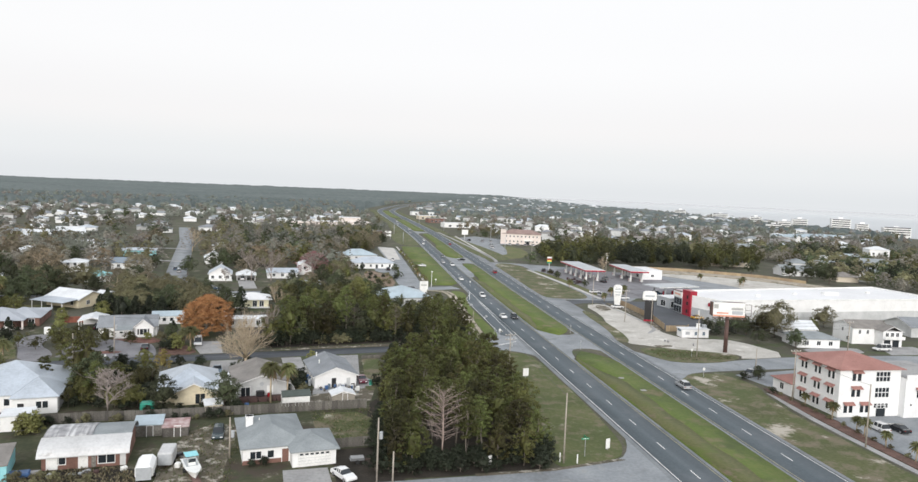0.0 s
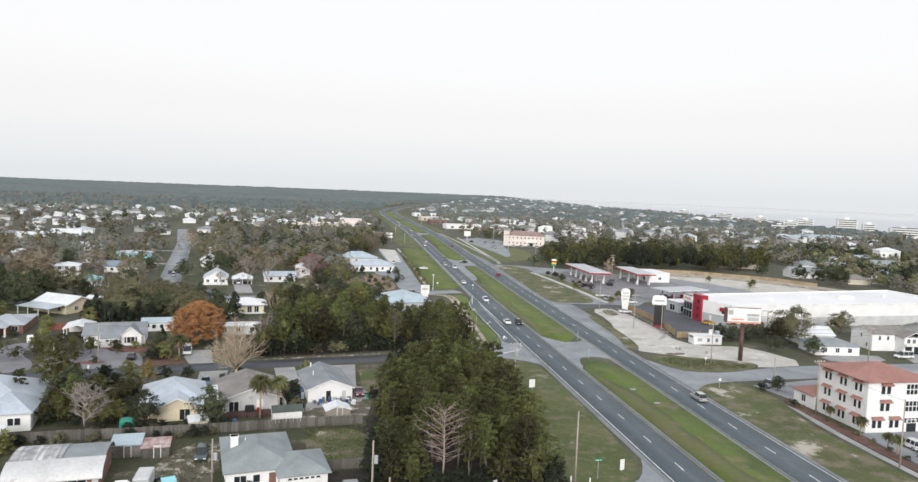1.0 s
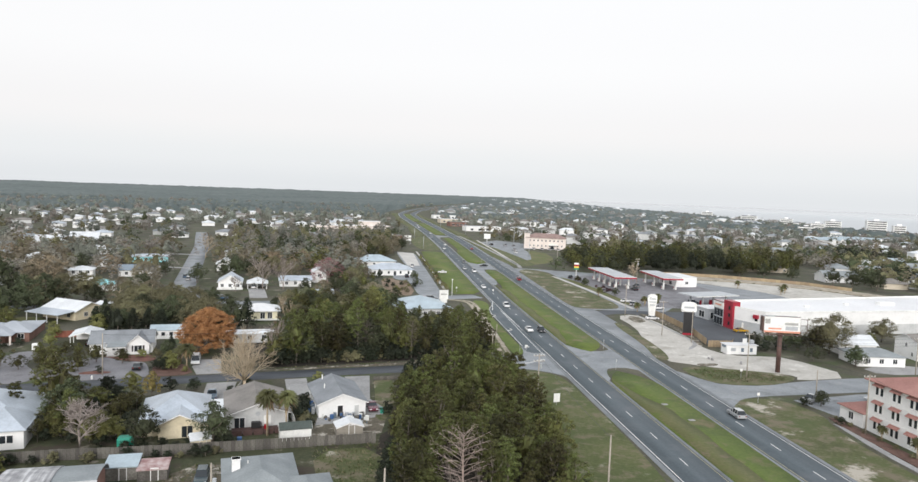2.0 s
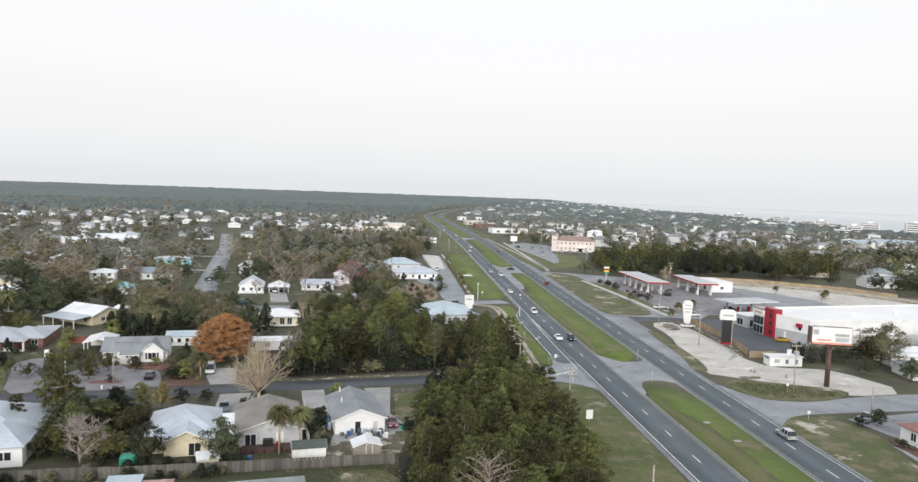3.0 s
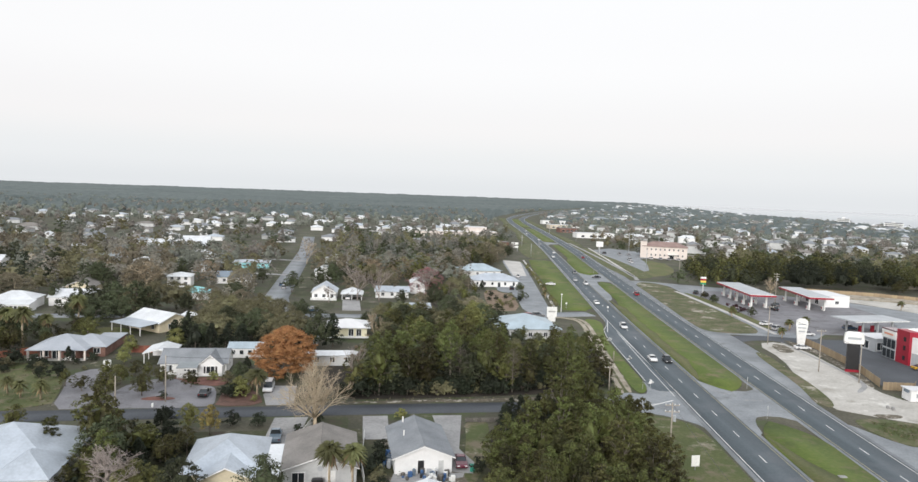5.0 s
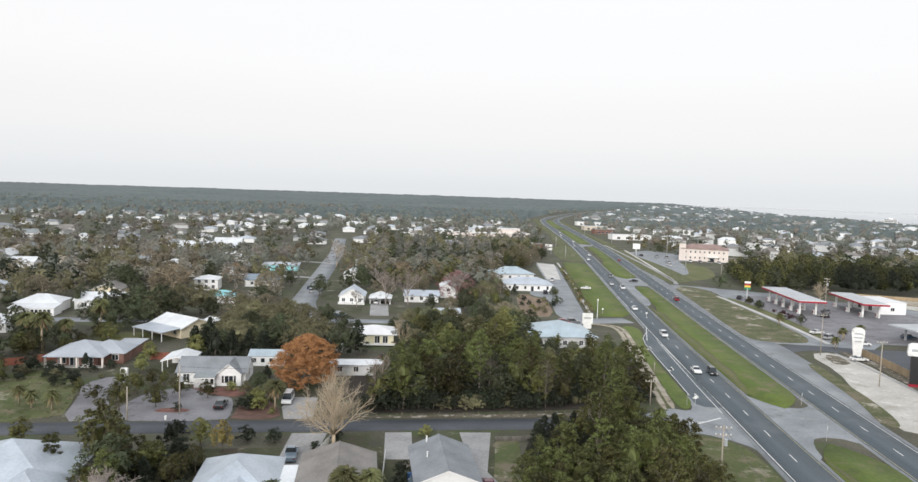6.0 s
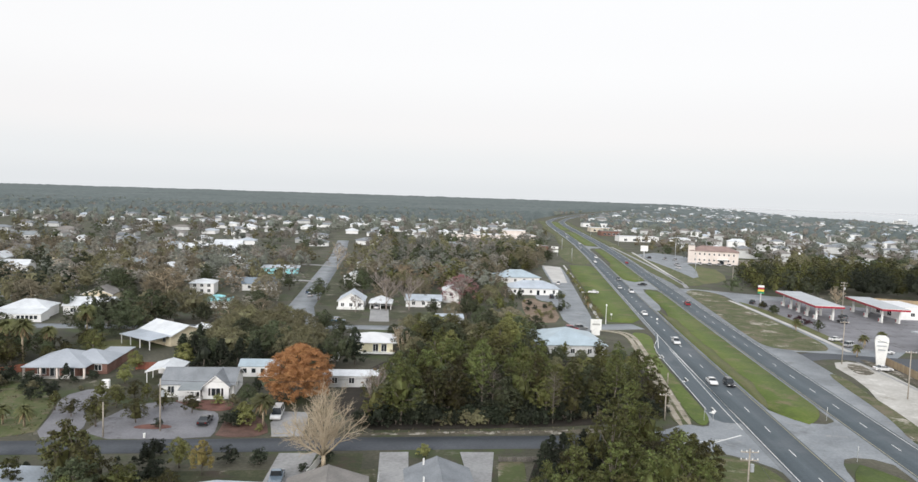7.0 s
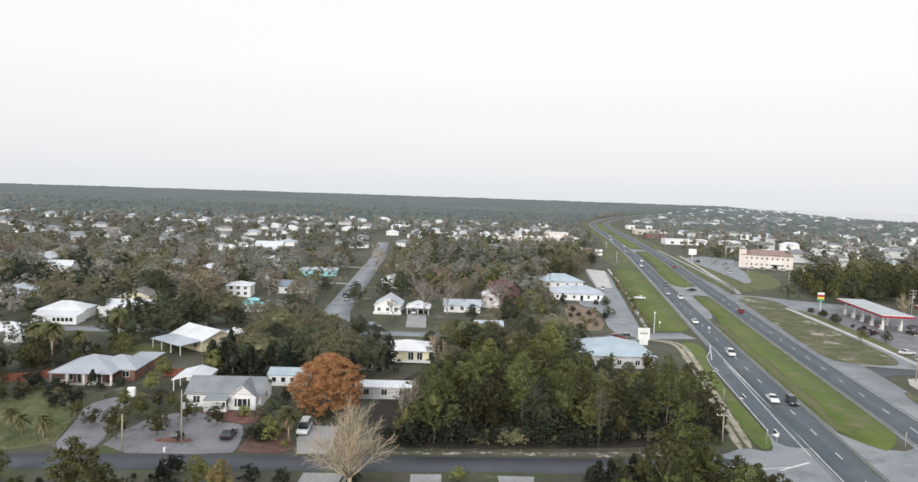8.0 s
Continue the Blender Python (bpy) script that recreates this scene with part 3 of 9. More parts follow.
patch("verge_island", [(50.2, 193.2), (52.4, 197.5), (53.0, 204), (53.4, 229), (54.4, 255), (58.6, 275), (58.0, 283.5), (53, 284.5), (52.6, 262), (51.0, 235), (49.8, 215), (48.6, 196)], 0.10, "lawn", "narrow grass island beside the turning lane", "grass verge")
ribbon("verge_office", [301 + 4 * k for k in range(50)], lambda y: float(np.interp(y, [301, 330, 390, 450, 497], [49, 48.8, 51.7, 53, 56])), lambda y: xl(y) - 5.0 - 0.5 * max(0, 309 - y) - 0.4 * max(0, y - 487), 0.07, "lawn", "broad grass verge beside the highway", "grass verge")
ribbon("verge_far_west", [644 + 12 * k for k in range(50)], lambda y: xl(y) - 15 + 2 * math.sin(y / 40), lambda y: xl(y) - 5.0, 0.07, "verge", "grass verge beside the highway", "grass verge")
ribbon("verge_far_east", [622 + 12 * k for k in range(50)], lambda y: xr(y) + 5.0, lambda y: xr(y) + 14 + 2 * math.sin(y / 50), 0.07, "verge", "grass verge beside the highway", "grass verge")
patch("field_office_block", [(108.4, 424.6), (122, 424), (140, 452), (150, 518), (120, 520), (114.4, 510)], 0.05, "vergestraw", "dry grass beside the office block's car park", "grass verge", smooth=1)
patch("verge_office_far", [(57, 504), (71, 500), (80, 600), (79, 640), (62, 640), (55, 560)], 0.07, "verge", "grass verge beside the highway", "grass verge")
patch("verge_north_east", [(84.5, 148), (88.4, 152.6), (92.3, 154.0), (99.0, 152.4), (101.2, 142), (97.8, 134), (95.9, 123.5), (95.2, 106), (94.4, 60), (79.8, 60), (82.2, 98), (83.9, 118), (85, 139)], 0.06, "vergesandy", "wide grass verge with bare sandy spots", "grass verge")
patch("verge_billboard", [(88.3, 179), (88.8, 170), (91.6, 164.8), (102.4, 163.4), (112.1, 166.8), (115.0, 171.3), (110.6, 174.8), (102.7, 177.8), (97, 180.5), (92, 181)], 0.09, "vergesandy", "grass island under the billboard", "grass verge")
patch("verge_station", [(97.8, 385), (94.4, 332), (90.8, 282), (91.2, 269), (100.7, 266.4), (111.6, 269.8), (112.2, 309), (111.6, 340), (111.6, 368), (113.4, 388), (107, 397.5), (102, 396)], 0.09, "vergesandy", "long grass verge before the petrol station", "grass verge")
patch("verge_hotel", [(98, 415), (112, 412), (120, 430), (118, 560), (106, 640), (104, 560), (97, 470)], 0.07, "verge", "dry grass verge beside the highway", "grass verge")
patch("sand_lot", [(100.5, 252.4), (99.4, 232), (93.4, 211.5), (88.2, 187.6), (93.6, 183.6), (98.4, 180.6), (103, 178), (111, 175), (116, 171.5), (113, 167.2), (131, 169.8), (126, 190), (119.6, 192), (110, 193), (107, 203.6), (110.2, 207), (110.4, 226), (111.6, 244), (109.2, 256)], 0.065, "sand",
      "bare lot of pale sand and crushed shell", "sand lot", smooth=1)
patch("verge_sand_edge", [(95.0, 236), (96.5, 238), (95.5, 219), (92.5, 209), (88.5, 191), (86.8, 191), (90.5, 203), (94, 218)], 0.10, "dirt", "thin strip of dirt and weeds", "dirt strip", smooth=1)
patch("dry_strip", [(110.8, 258), (113.0, 244), (111.6, 226), (107.6, 205.4), (109.6, 205.6), (114.8, 225), (115.8, 245), (114, 258)], 0.085, "dirt", "strip of dry brown grass", "dry grass strip", smooth=1)
patch("sand_lot_weeds", [(104.3, 251.3), (108.8, 253.4), (108.6, 243.4), (104.8, 240), (102.4, 241)], 0.085, "dirt", "weedy brown corner of the sand lot", "weeds", smooth=1)
patch("sand_lot_edge", [(95.4, 241.4), (97.2, 235.4), (95.6, 224), (94.6, 210.0), (93.0, 198), (91.0, 190.2), (88.8, 187.2), (87.4, 191.7), (90.8, 207.0), (93.2, 232.6)], 0.105, "vergesandy", "ragged strip of weeds beside the sand lot", "weeds", smooth=1)
patch("lot_walk", [(109.3, 255.6), (110.1, 255.6), (110.3, 229.3), (109.6, 208.1), (102.4, 199.8), (101.6, 200.8), (108.6, 208.8), (109.4, 229.3)], 0.09, "concrete", "thin strip of pale concrete along the lot", "path")
patch("damp_sand", [(95.0, 183.9), (100.5, 184.4), (101.5, 183), (99.3, 181.4), (96, 181.6)], 0.098, "dirt", "damp grey sand", "sand", smooth=1)
patch("sand_pit", [(184, 361), (192.5, 358.6), (211, 352.8), (223, 342), (237, 327), (248, 305), (250, 284), (204, 286), (202, 300), (203.5, 313), (195, 331), (186, 347), (181, 353)], 0.05, "sand", "graded building plot of pale sand", "sand lot")
patch("sand_pit_bank", [(168, 371), (186, 361.6), (211, 353.4), (223, 342.8), (237, 328), (250, 306), (263, 302), (253, 323), (241, 346), (208, 370), (176, 380)], 0.5, "track", "tan earth bank behind the building plot", "earth bank", thick=0.9)
patch("pavement_plot", [(172, 354), (181, 352), (194.5, 331), (203, 313), (201.5, 298), (203, 284), (160, 276), (166, 310)], 0.045, "shoulder", "grey asphalt yard beside the building plot", "car park", smooth=1)
patch("pavement_front", [(99.6, 138), (98.9, 133), (97.2, 123), (96.2, 106), (95.6, 60), (97, 60), (97.6, 106), (98.6, 122), (100.3, 132)], 0.10, "concrete", "concrete footpath along the verge", "pavement", smooth=1)
patch("mulch_bed", [(100.6, 141), (99, 124), (98, 106), (97.2, 60), (99.6, 60), (100.4, 105), (101.8, 113), (102.3, 130), (103, 139)], 0.12, "mulchdark", "planting bed of brown mulch", "mulch bed", smooth=1)
patch("pavement_building_lot", [(100.8, 60), (101.0, 105), (102.4, 119.8), (140, 120), (160, 119), (160, 60)], 0.06, "shoulder", "grey asphalt car park beside the building", "car park", smooth=0)
patch("pavement_building_side", [(101.5, 152), (104, 139), (110, 133), (140, 134), (140, 156), (120, 155.6)], 0.06, "shoulder", "side car park", "car park", smooth=0)
patch("pavement_station", [(112, 278), (116, 272), (150, 270), (176, 300), (178, 352), (150, 372), (124, 372), (116.5, 360)], 0.08, "lotgrey", "grey forecourt of the petrol station", "forecourt", smooth=1)
patch("pavement_station_walk", [(113.2, 268), (113.4, 301), (112.4, 336), (110.8, 366), (112.2, 366.4), (114.0, 336), (115.0, 301), (114.8, 268)], 0.12, "paleconcrete", "concrete footpath", "pavement", smooth=0)
patch("pavement_hotel", [(112, 470), (120, 440), (135, 500), (140, 545), (180, 533), (182, 560), (120, 640)], 0.06, "shoulder", "car park of the office block", "car park", smooth=1)
patch("verge_forecourt", [(115.2, 274), (118.6, 277), (119.6, 318), (118.6, 345), (115.6, 362), (113.6, 362), (114.4, 336), (115.4, 301)], 0.105, "vergestraw", "dry grass strip before the forecourt", "grass verge", smooth=1)
patch("walk_office_block", [(105.8, 424), (107.4, 424), (113.4, 520), (118.8, 616), (117.2, 616), (111.8, 520)], 0.11, "paleconcrete", "pale concrete footpath", "pavement", smooth=0)
patch("verge_office_block", [(100.5, 428), (105.4, 424.5), (111.4, 520), (116.8, 616), (109, 616), (103.5, 510)], 0.09, "verge", "grass verge beside the highway", "grass verge", smooth=0)
patch("lawn_behind_ranch", [(-99, 234.5), (-91, 245), (-82, 238), (-83.5, 234), (-92.9, 228.6)], 0.055, "vergestraw", "mown lawn behind the ranch house", "lawn", smooth=1)
patch("bed_office", [(20.4, 313), (20.6, 346), (26.5, 350.5), (27, 342), (32.6, 338), (33.0, 297), (23, 294)], 0.05, "strawbed", "planting bed of tan pine straw beside the car park", "garden bed", smooth=1)
patch("walk_office", [(45.6, 300), (46.6, 300), (49.4, 360), (51.4, 420), (52.6, 492), (51.6, 492), (50.2, 420), (48.2, 360)], 0.10, "paleconcrete", "narrow pale footpath along the verge", "pavement", smooth=0)
patch("pavement_office", [(33.5, 289), (43.6, 292), (45, 328), (49.5, 460), (49, 480), (38.4, 488), (37.4, 470), (37.8, 369), (27, 362), (27, 345), (34, 340)], 0.075, "shoulder", "car park of the white office", "car park", smooth=1)
patch("pavement_office_drive", [(38.5, 405), (45.5, 405), (49, 480), (38.6, 487)], 0.09, "paleconcrete", "pale concrete driveway", "pavement", smooth=0)
street("pavement_east", [(103.5, 404), (105.7, 417), (107.6, 465), (108.7, 510), (109.6, 590), (110, 666)], 2.2, "concrete footpath beside the highway", "concrete", top=0.11)
TRACK = [(46.6, 193.6), (47.3, 205), (48.2, 217), (49.5, 235), (51.6, 262), (52.3, 277), (50.4, 283.6), (42, 286)]
patch("track_verge", [(x - 1.9, y - 0.8) for x, y in TRACK] + [(x + 1.9, y + 0.8) for x, y in TRACK[::-1]], 0.068, "vergesandy", "worn grass along the wheel track", "grass verge", smooth=1)
for side in (-1, 1):
    patch("dirt_track", [(x + side * 0.95 - 0.62, y + (side * 0.95 - 0.62) * 0.5 + 0.2 * math.sin(y)) for x, y in TRACK] + [(x + side * 0.95 + 0.62, y + (side * 0.95 + 0.62) * 0.5) for x, y in TRACK[::-1]], 0.112, "track",
          "sandy wheel rut along the trees", "dirt track", smooth=1)
patch("street_edge_sand", [(-24, 177.2), (3, 182.0), (22, 184.8), (36, 188.6), (36, 190), (18, 186.2), (-24, 178.2)], 0.05, "dirt", "sandy edge of the street", "sand edge", smooth=0)
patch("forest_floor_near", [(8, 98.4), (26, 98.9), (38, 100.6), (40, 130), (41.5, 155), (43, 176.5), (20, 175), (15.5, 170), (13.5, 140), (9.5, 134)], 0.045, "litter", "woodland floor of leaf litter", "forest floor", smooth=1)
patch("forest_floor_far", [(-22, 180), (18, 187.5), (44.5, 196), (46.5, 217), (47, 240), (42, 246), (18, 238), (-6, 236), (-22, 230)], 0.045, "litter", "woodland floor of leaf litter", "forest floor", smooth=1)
patch("south_street_sand", [(24, 98.2), (37, 99.2), (50, 102.3), (48.8, 102.9), (37, 100.1), (24, 99.2)], 0.085, "dirt", "sandy edge of the side street", "sand edge", smooth=0)

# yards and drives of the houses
# brown dirt with the shadows beside the garage painted into its tone
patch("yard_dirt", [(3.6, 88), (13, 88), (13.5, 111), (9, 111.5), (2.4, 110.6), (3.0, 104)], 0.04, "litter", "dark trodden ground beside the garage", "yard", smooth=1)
patch("yard_gardens", [(-75, 60), (11, 60), (13.5, 130), (15, 168), (-20, 163), (-66, 155)], 0.03, "yard", "worn garden ground with thin grass and leaf litter", "yard", smooth=0)
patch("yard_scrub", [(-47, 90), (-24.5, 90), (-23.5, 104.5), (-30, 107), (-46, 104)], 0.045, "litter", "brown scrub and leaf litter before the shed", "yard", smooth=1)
patch("lawn_beside_wood", [(10.6, 172.4), (14.8, 172.8), (14.9, 160), (13.6, 150), (11.4, 141.6), (9.8, 146), (10.6, 158)], 0.06, "vergesandy", "thin lawn with sandy spots beside the driveway", "lawn", smooth=1)
patch("yard_gravel", [(-22, 97), (-11.5, 97), (-12.2, 124), (-20, 124), (-23, 112)], 0.05, "dirt", "worn sandy yard with thin grass", "yard", smooth=1)
patch("yard_lawn", [(1, 112), (10, 112), (10.5, 130), (-1, 129)], 0.05, "vergesandy", "patchy green back lawn", "yard", smooth=1)
patch("yard_side_lawn", [(-13, 97), (-7, 97), (-7, 105), (-10.5, 105.5), (-12.3, 118), (-13.3, 118)], 0.055, "yard", "green strip of lawn", "yard", smooth=1)
patch("drive_garage", [(-4.6, 103), (2.0, 103.6), (3.5, 90), (-3.5, 90)], 0.07, "concrete", "concrete driveway", "driveway", smooth=0)
patch("drive_white_house", [(4.3, 173.5), (9.9, 174.2), (9.4, 156.5), (11.8, 151), (11.5, 146.5), (8.2, 147), (7.0, 157)], 0.07, "concrete", "pale concrete driveway", "driveway", smooth=0)
patch("yard_white_house", [(-1.2, 132.4), (10.4, 134), (12.2, 145.6), (11.5, 148), (8, 147.2), (-2, 146)], 0.05, "dirt", "trodden brown yard strewn with things", "yard", smooth=1)
patch("paving_white_house", [(-0.9, 141.0), (2.5, 142.0), (9.9, 145.0), (10.2, 146.6), (5.1, 146.2), (-0.6, 145.6)], 0.075, "concrete", "worn concrete strip behind the white house", "yard", smooth=0)
patch("yard_white_house_side", [(10.4, 173), (13.4, 173), (13.2, 148), (11.8, 148), (10, 156)], 0.05, "yard", "patchy grass strip", "yard", smooth=1)
patch("drive_grey_house", [(-8.8, 171.6), (-4.2, 172.4), (-2.6, 160), (-7.2, 159.4)], 0.07, "concrete", "concrete driveway", "driveway", smooth=0)
patch("yard_grey_house", [(-18, 156), (-9.5, 157.5), (-11.5, 171), (-20, 169)], 0.05, "yard", "small front lawn", "yard", smooth=0)
patch("drive_cream_house", [(-24.8, 169.0), (-18.8, 170.0), (-17.8, 151), (-23, 150.4)], 0.07, "concrete", "concrete driveway", "driveway", smooth=0)
patch("pavement_cottage_lot", [(-60, 170.4), (-38.4, 173.6), (-38.8, 178), (-41.5, 186), (-43.5, 188), (-47, 187.5), (-49, 189.5), (-52, 192.5), (-58, 191), (-61, 184)], 0.07, "lotgrey", "grey gravel forecourt of the cottage", "driveway", smooth=1)
patch("drive_van", [(-28.4, 176.2), (-23.2, 177.0), (-25.5, 190), (-30.8, 189.6), (-30.8, 183)], 0.07, "concrete", "pale concrete driveway", "driveway", smooth=0)
patch("drive_ranch", [(-66.5, 169.2), (-60.5, 170.4), (-62, 178), (-68, 186), (-68, 196), (-73, 199), (-76, 192), (-72, 184)], 0.07, "lotgrey", "grey driveway of the ranch house", "driveway", smooth=1)
patch("drive_bungalow", [(140, 172), (157, 172), (160, 181), (140, 180)], 0.05, "concrete", "pale concrete forecourt of the bungalow", "driveway", smooth=1)
patch("drive_beach_house", [(164, 171), (180, 171), (181, 181), (168, 181)], 0.05, "concrete", "pale concrete driveway of the beach house", "driveway", smooth=0)
patch("mulch_front", [(-53.5, 193.4), (-50, 194), (-42.5, 194.8), (-40, 190), (-43, 187.6), (-49, 189.8), (-52.4, 192.2)], 0.09, "mulch", "red mulch bed before the porch", "mulch bed", smooth=1)
patch("mulch_island", [(-54.2, 176.6), (-51.4, 179.6), (-46.2, 178.6), (-48.5, 176.7)], 0.12, "mulch", "oval bed of red mulch", "mulch bed", smooth=2)
patch("garden_cottage", [(-38.0, 174.4), (-29.0, 176.2), (-31.4, 183), (-35, 187), (-40.5, 187), (-38.4, 179)], 0.08, "mulchdark", "planted bed between two driveways", "garden bed", smooth=1)
patch("yard_ranch", [(-95, 164.2), (-67, 169.2), (-72, 183), (-77, 192), (-84, 202), (-98, 200)], 0.05, "verge", "brown-green front lawn", "yard", smooth=1)
patch("yard_ranch_side", [(-77, 196), (-68, 198), (-60, 205), (-66, 212), (-76, 207)], 0.05, "yard", "green lawn beside the ranch house", "yard", smooth=1)
patch("yard_canopy", [(-100, 226), (-86, 229), (-88, 237), (-88, 252), (-104, 248)], 0.05, "yard", "mown green lawn", "yard", smooth=1)
patch("yard_north", [(-52, 284), (-35, 285.5), (-36, 300), (-53, 298)], 0.05, "yard", "front lawn", "yard", smooth=0)
patch("yard_north_side", [(-25, 286.5), (-8, 288.5), (-9, 304), (-27, 303)], 0.05, "yard", "front lawn", "yard", smooth=0)
patch("drive_north", [(-35, 308), (-28.6, 308.6), (-24.8, 285), (-31.2, 284)], 0.07, "concrete", "concrete driveway", "driveway", smooth=0)
patch("yard_street_west", [(-66, 312), (-61, 312), (-88, 480), (-100, 478)], 0.05, "yard", "row of lawns along the street", "yard", smooth=0)
patch("yard_street_east", [(-55, 312), (-48, 314), (-72, 440), (-80, 440)], 0.05, "yard", "row of lawns along the street", "yard", smooth=0)
patch("drive_street_a", [(-68, 372), (-67.5, 376), (-92, 380), (-92, 376)], 0.07, "concrete", "pale driveway", "driveway", smooth=0)
patch("drive_street_b", [(-78, 437), (-77.5, 442), (-98, 446), (-98, 441)], 0.07, "concrete", "pale driveway", "driveway", smooth=0)

# painted lines on the carriageways
for owner, line, side in ((road_w, xl, 1), (road_e, xr, -1)):
    ribbon("edge_line", YS, lambda y: line(y) - 3.72, lambda y: line(y) - 3.55, 0.108, "paint" if side > 0 else "yellowpaint", parent=owner, thick=0.006)
    ribbon("edge_line", YS, lambda y: line(y) + 3.45, lambda y: line(y) + 3.6, 0.108, "yellowpaint" if side > 0 else "paint", parent=owner, thick=0.006)
    bm = bmesh.new()
    box(bm, -0.08, 0.08, -1.6, 1.6, 0, 0.01)
    dash = finish(bm, "lane_dash", "paint")
    for k in range(-3, 62):
        y = (95.6 if side > 0 else 101.0) + 12.192 * k
        put("lane_dash", dash, owner, Matrix.Translation((line(y), y, 0.101)) @ Matrix.Rotation(-math.atan((line(y + 5) - line(y - 5)) / 10), 4, "Z"))


def stripe(pts, width, parent, z=0.108, mat="paint"):
    v, q = [], []
    for i, p in enumerate(pts):
        d = Vector(pts[min(i + 1, len(pts) - 1)]) - Vector(pts[max(i - 1, 0)])
        s = Vector((d.y, -d.x)).normalized() * (width / 2)
        v += [(p[0] - s.x, p[1] - s.y, z), (p[0] + s.x, p[1] + s.y, z)]
        if i:
            a = 2 * i - 2
            q.append((a, a + 1, a + 3, a + 2))
    return put("painted_line", mesh_np("painted_line", v, q, mat), parent)


stripe([(56.8, 192), (57.6, 212.7), (59.0, 240), (60.2, 262)], 0.16, road_w)
stripe([(58.25, 192), (59.4, 229), (60.3, 257)], 0.13, road_w)
stripe([(53.6, 204), (54.5, 229), (55.4, 256), (56.6, 265), (59.2, 273)], 0.15, road_w)
stripe([(57.2, 262), (61.8, 284)], 0.2, road_w)
stripe([(49.2, 184.3), (55.5, 189)], 0.35, road_w, z=0.09)
stripe([(43, 183), (51.5, 186.2)], 0.2, road_w, z=0.09)
stripe([(41, 184.6), (46, 184)], 0.2, road_w, z=0.09)


def arrow(x, y, z=0.112):
    bm = bmesh.new()
    prism(bm, [(-0.15, 2.2), (0.15, 2.2), (0.15, -0.6), (-0.9, -1.2), (-0.9, -0.8), (-1.7, -1.4), (-0.9, -2.2), (-0.9, -1.8), (-0.15, -1.2)], "z", 0, 0.008)
    bm.normal_update()
    bmesh.ops.triangulate(bm, faces=[f for f in bm.faces if len(f.verts) > 4], ngon_method="EAR_CLIP")
    put("turn_arrow", finish(bm, "turn_arrow", "paint"), road_w, pose(x, y, z))


for x, y in ((55.9, 250.9), (56.0, 227.2), (55.2, 203.5)):
    arrow(x, y)


# ---- buildings ----
WINDOWS = {}


def window_meshes(w, h, frame_mat):
    key = (round(w, 2), round(h, 2), frame_mat)
    if key not in WINDOWS:
        bm = bmesh.new()
        t = 0.09
        box(bm, -w / 2 - t, w / 2 + t, -0.07, 0.02, h, h + t)
        box(bm, -w / 2 - t, w / 2 + t, -0.10, 0.02, -t, 0)
        box(bm, -w / 2 - t, -w / 2, -0.07, 0.02, 0, h)
        box(bm, w / 2, w / 2 + t, -0.07, 0.02, 0, h)
        if w > 0.9:
            box(bm, -0.04, 0.04, -0.06, 0.02, 0, h)
        pane = bbox(-w / 2, w / 2, -0.03, 0.01, 0, h)
        WINDOWS[key] = (finish(bm, "window", frame_mat), finish(pane, "pane", "glass"))
    return WINDOWS[key]


def window(parent, m, w, h, frame_mat="white"):
    """A framed window whose face looks along the local -y; m puts the middle of its sill."""
    fr, pane = window_meshes(w, h, frame_mat)
    ob = put("window", fr, parent, m)
    put("pane", pane, ob)
    return ob


def door(parent, m, w, h, mat="white"):
    bm = bmesh.new()
    box(bm, -w / 2 - 0.1, w / 2 + 0.1, -0.06, 0.02, h, h + 0.12)
    box(bm, -w / 2 - 0.1, -w / 2, -0.06, 0.02, 0, h)
    box(bm, w / 2, w / 2 + 0.1, -0.06, 0.02, 0, h)
    ob = part("door", bm, "white", parent, m=m)
    part("door_leaf", bbox(-w / 2, w / 2, -0.035, 0.01, 0.02, h), mat, ob)
    return ob


def side_pose(side, u, z, w, d):
    """A pose on a wall of a w by d box, u metres from the middle of that wall."""
    return {"S": pose(u, -d / 2, z), "N": pose(-u, d / 2, z, 0, 0, 180), "E": pose(w / 2, u, z, 0, 0, 90), "W": pose(-w / 2, -u, z, 0, 0, -90)}[side]


def walls(parent, w, d, eave, rise, mat, style, ridge, z0=0.0):
    bm = bmesh.new()
    if style == "gable" and ridge == "y":
        prism(bm, [(-w / 2, z0), (w / 2, z0), (w / 2, eave), (0, eave + rise * 0.985), (-w / 2, eave)], "y", -d / 2, d / 2)
    elif style == "gable":
        prism(bm, [(-d / 2, z0), (d / 2, z0), (d / 2, eave), (0, eave + rise * 0.985), (-d / 2, eave)], "x", -w / 2, w / 2)
    else:
        box(bm, -w / 2, w / 2, -d / 2, d / 2, z0, eave)
    return part("wall", bm, mat, parent)


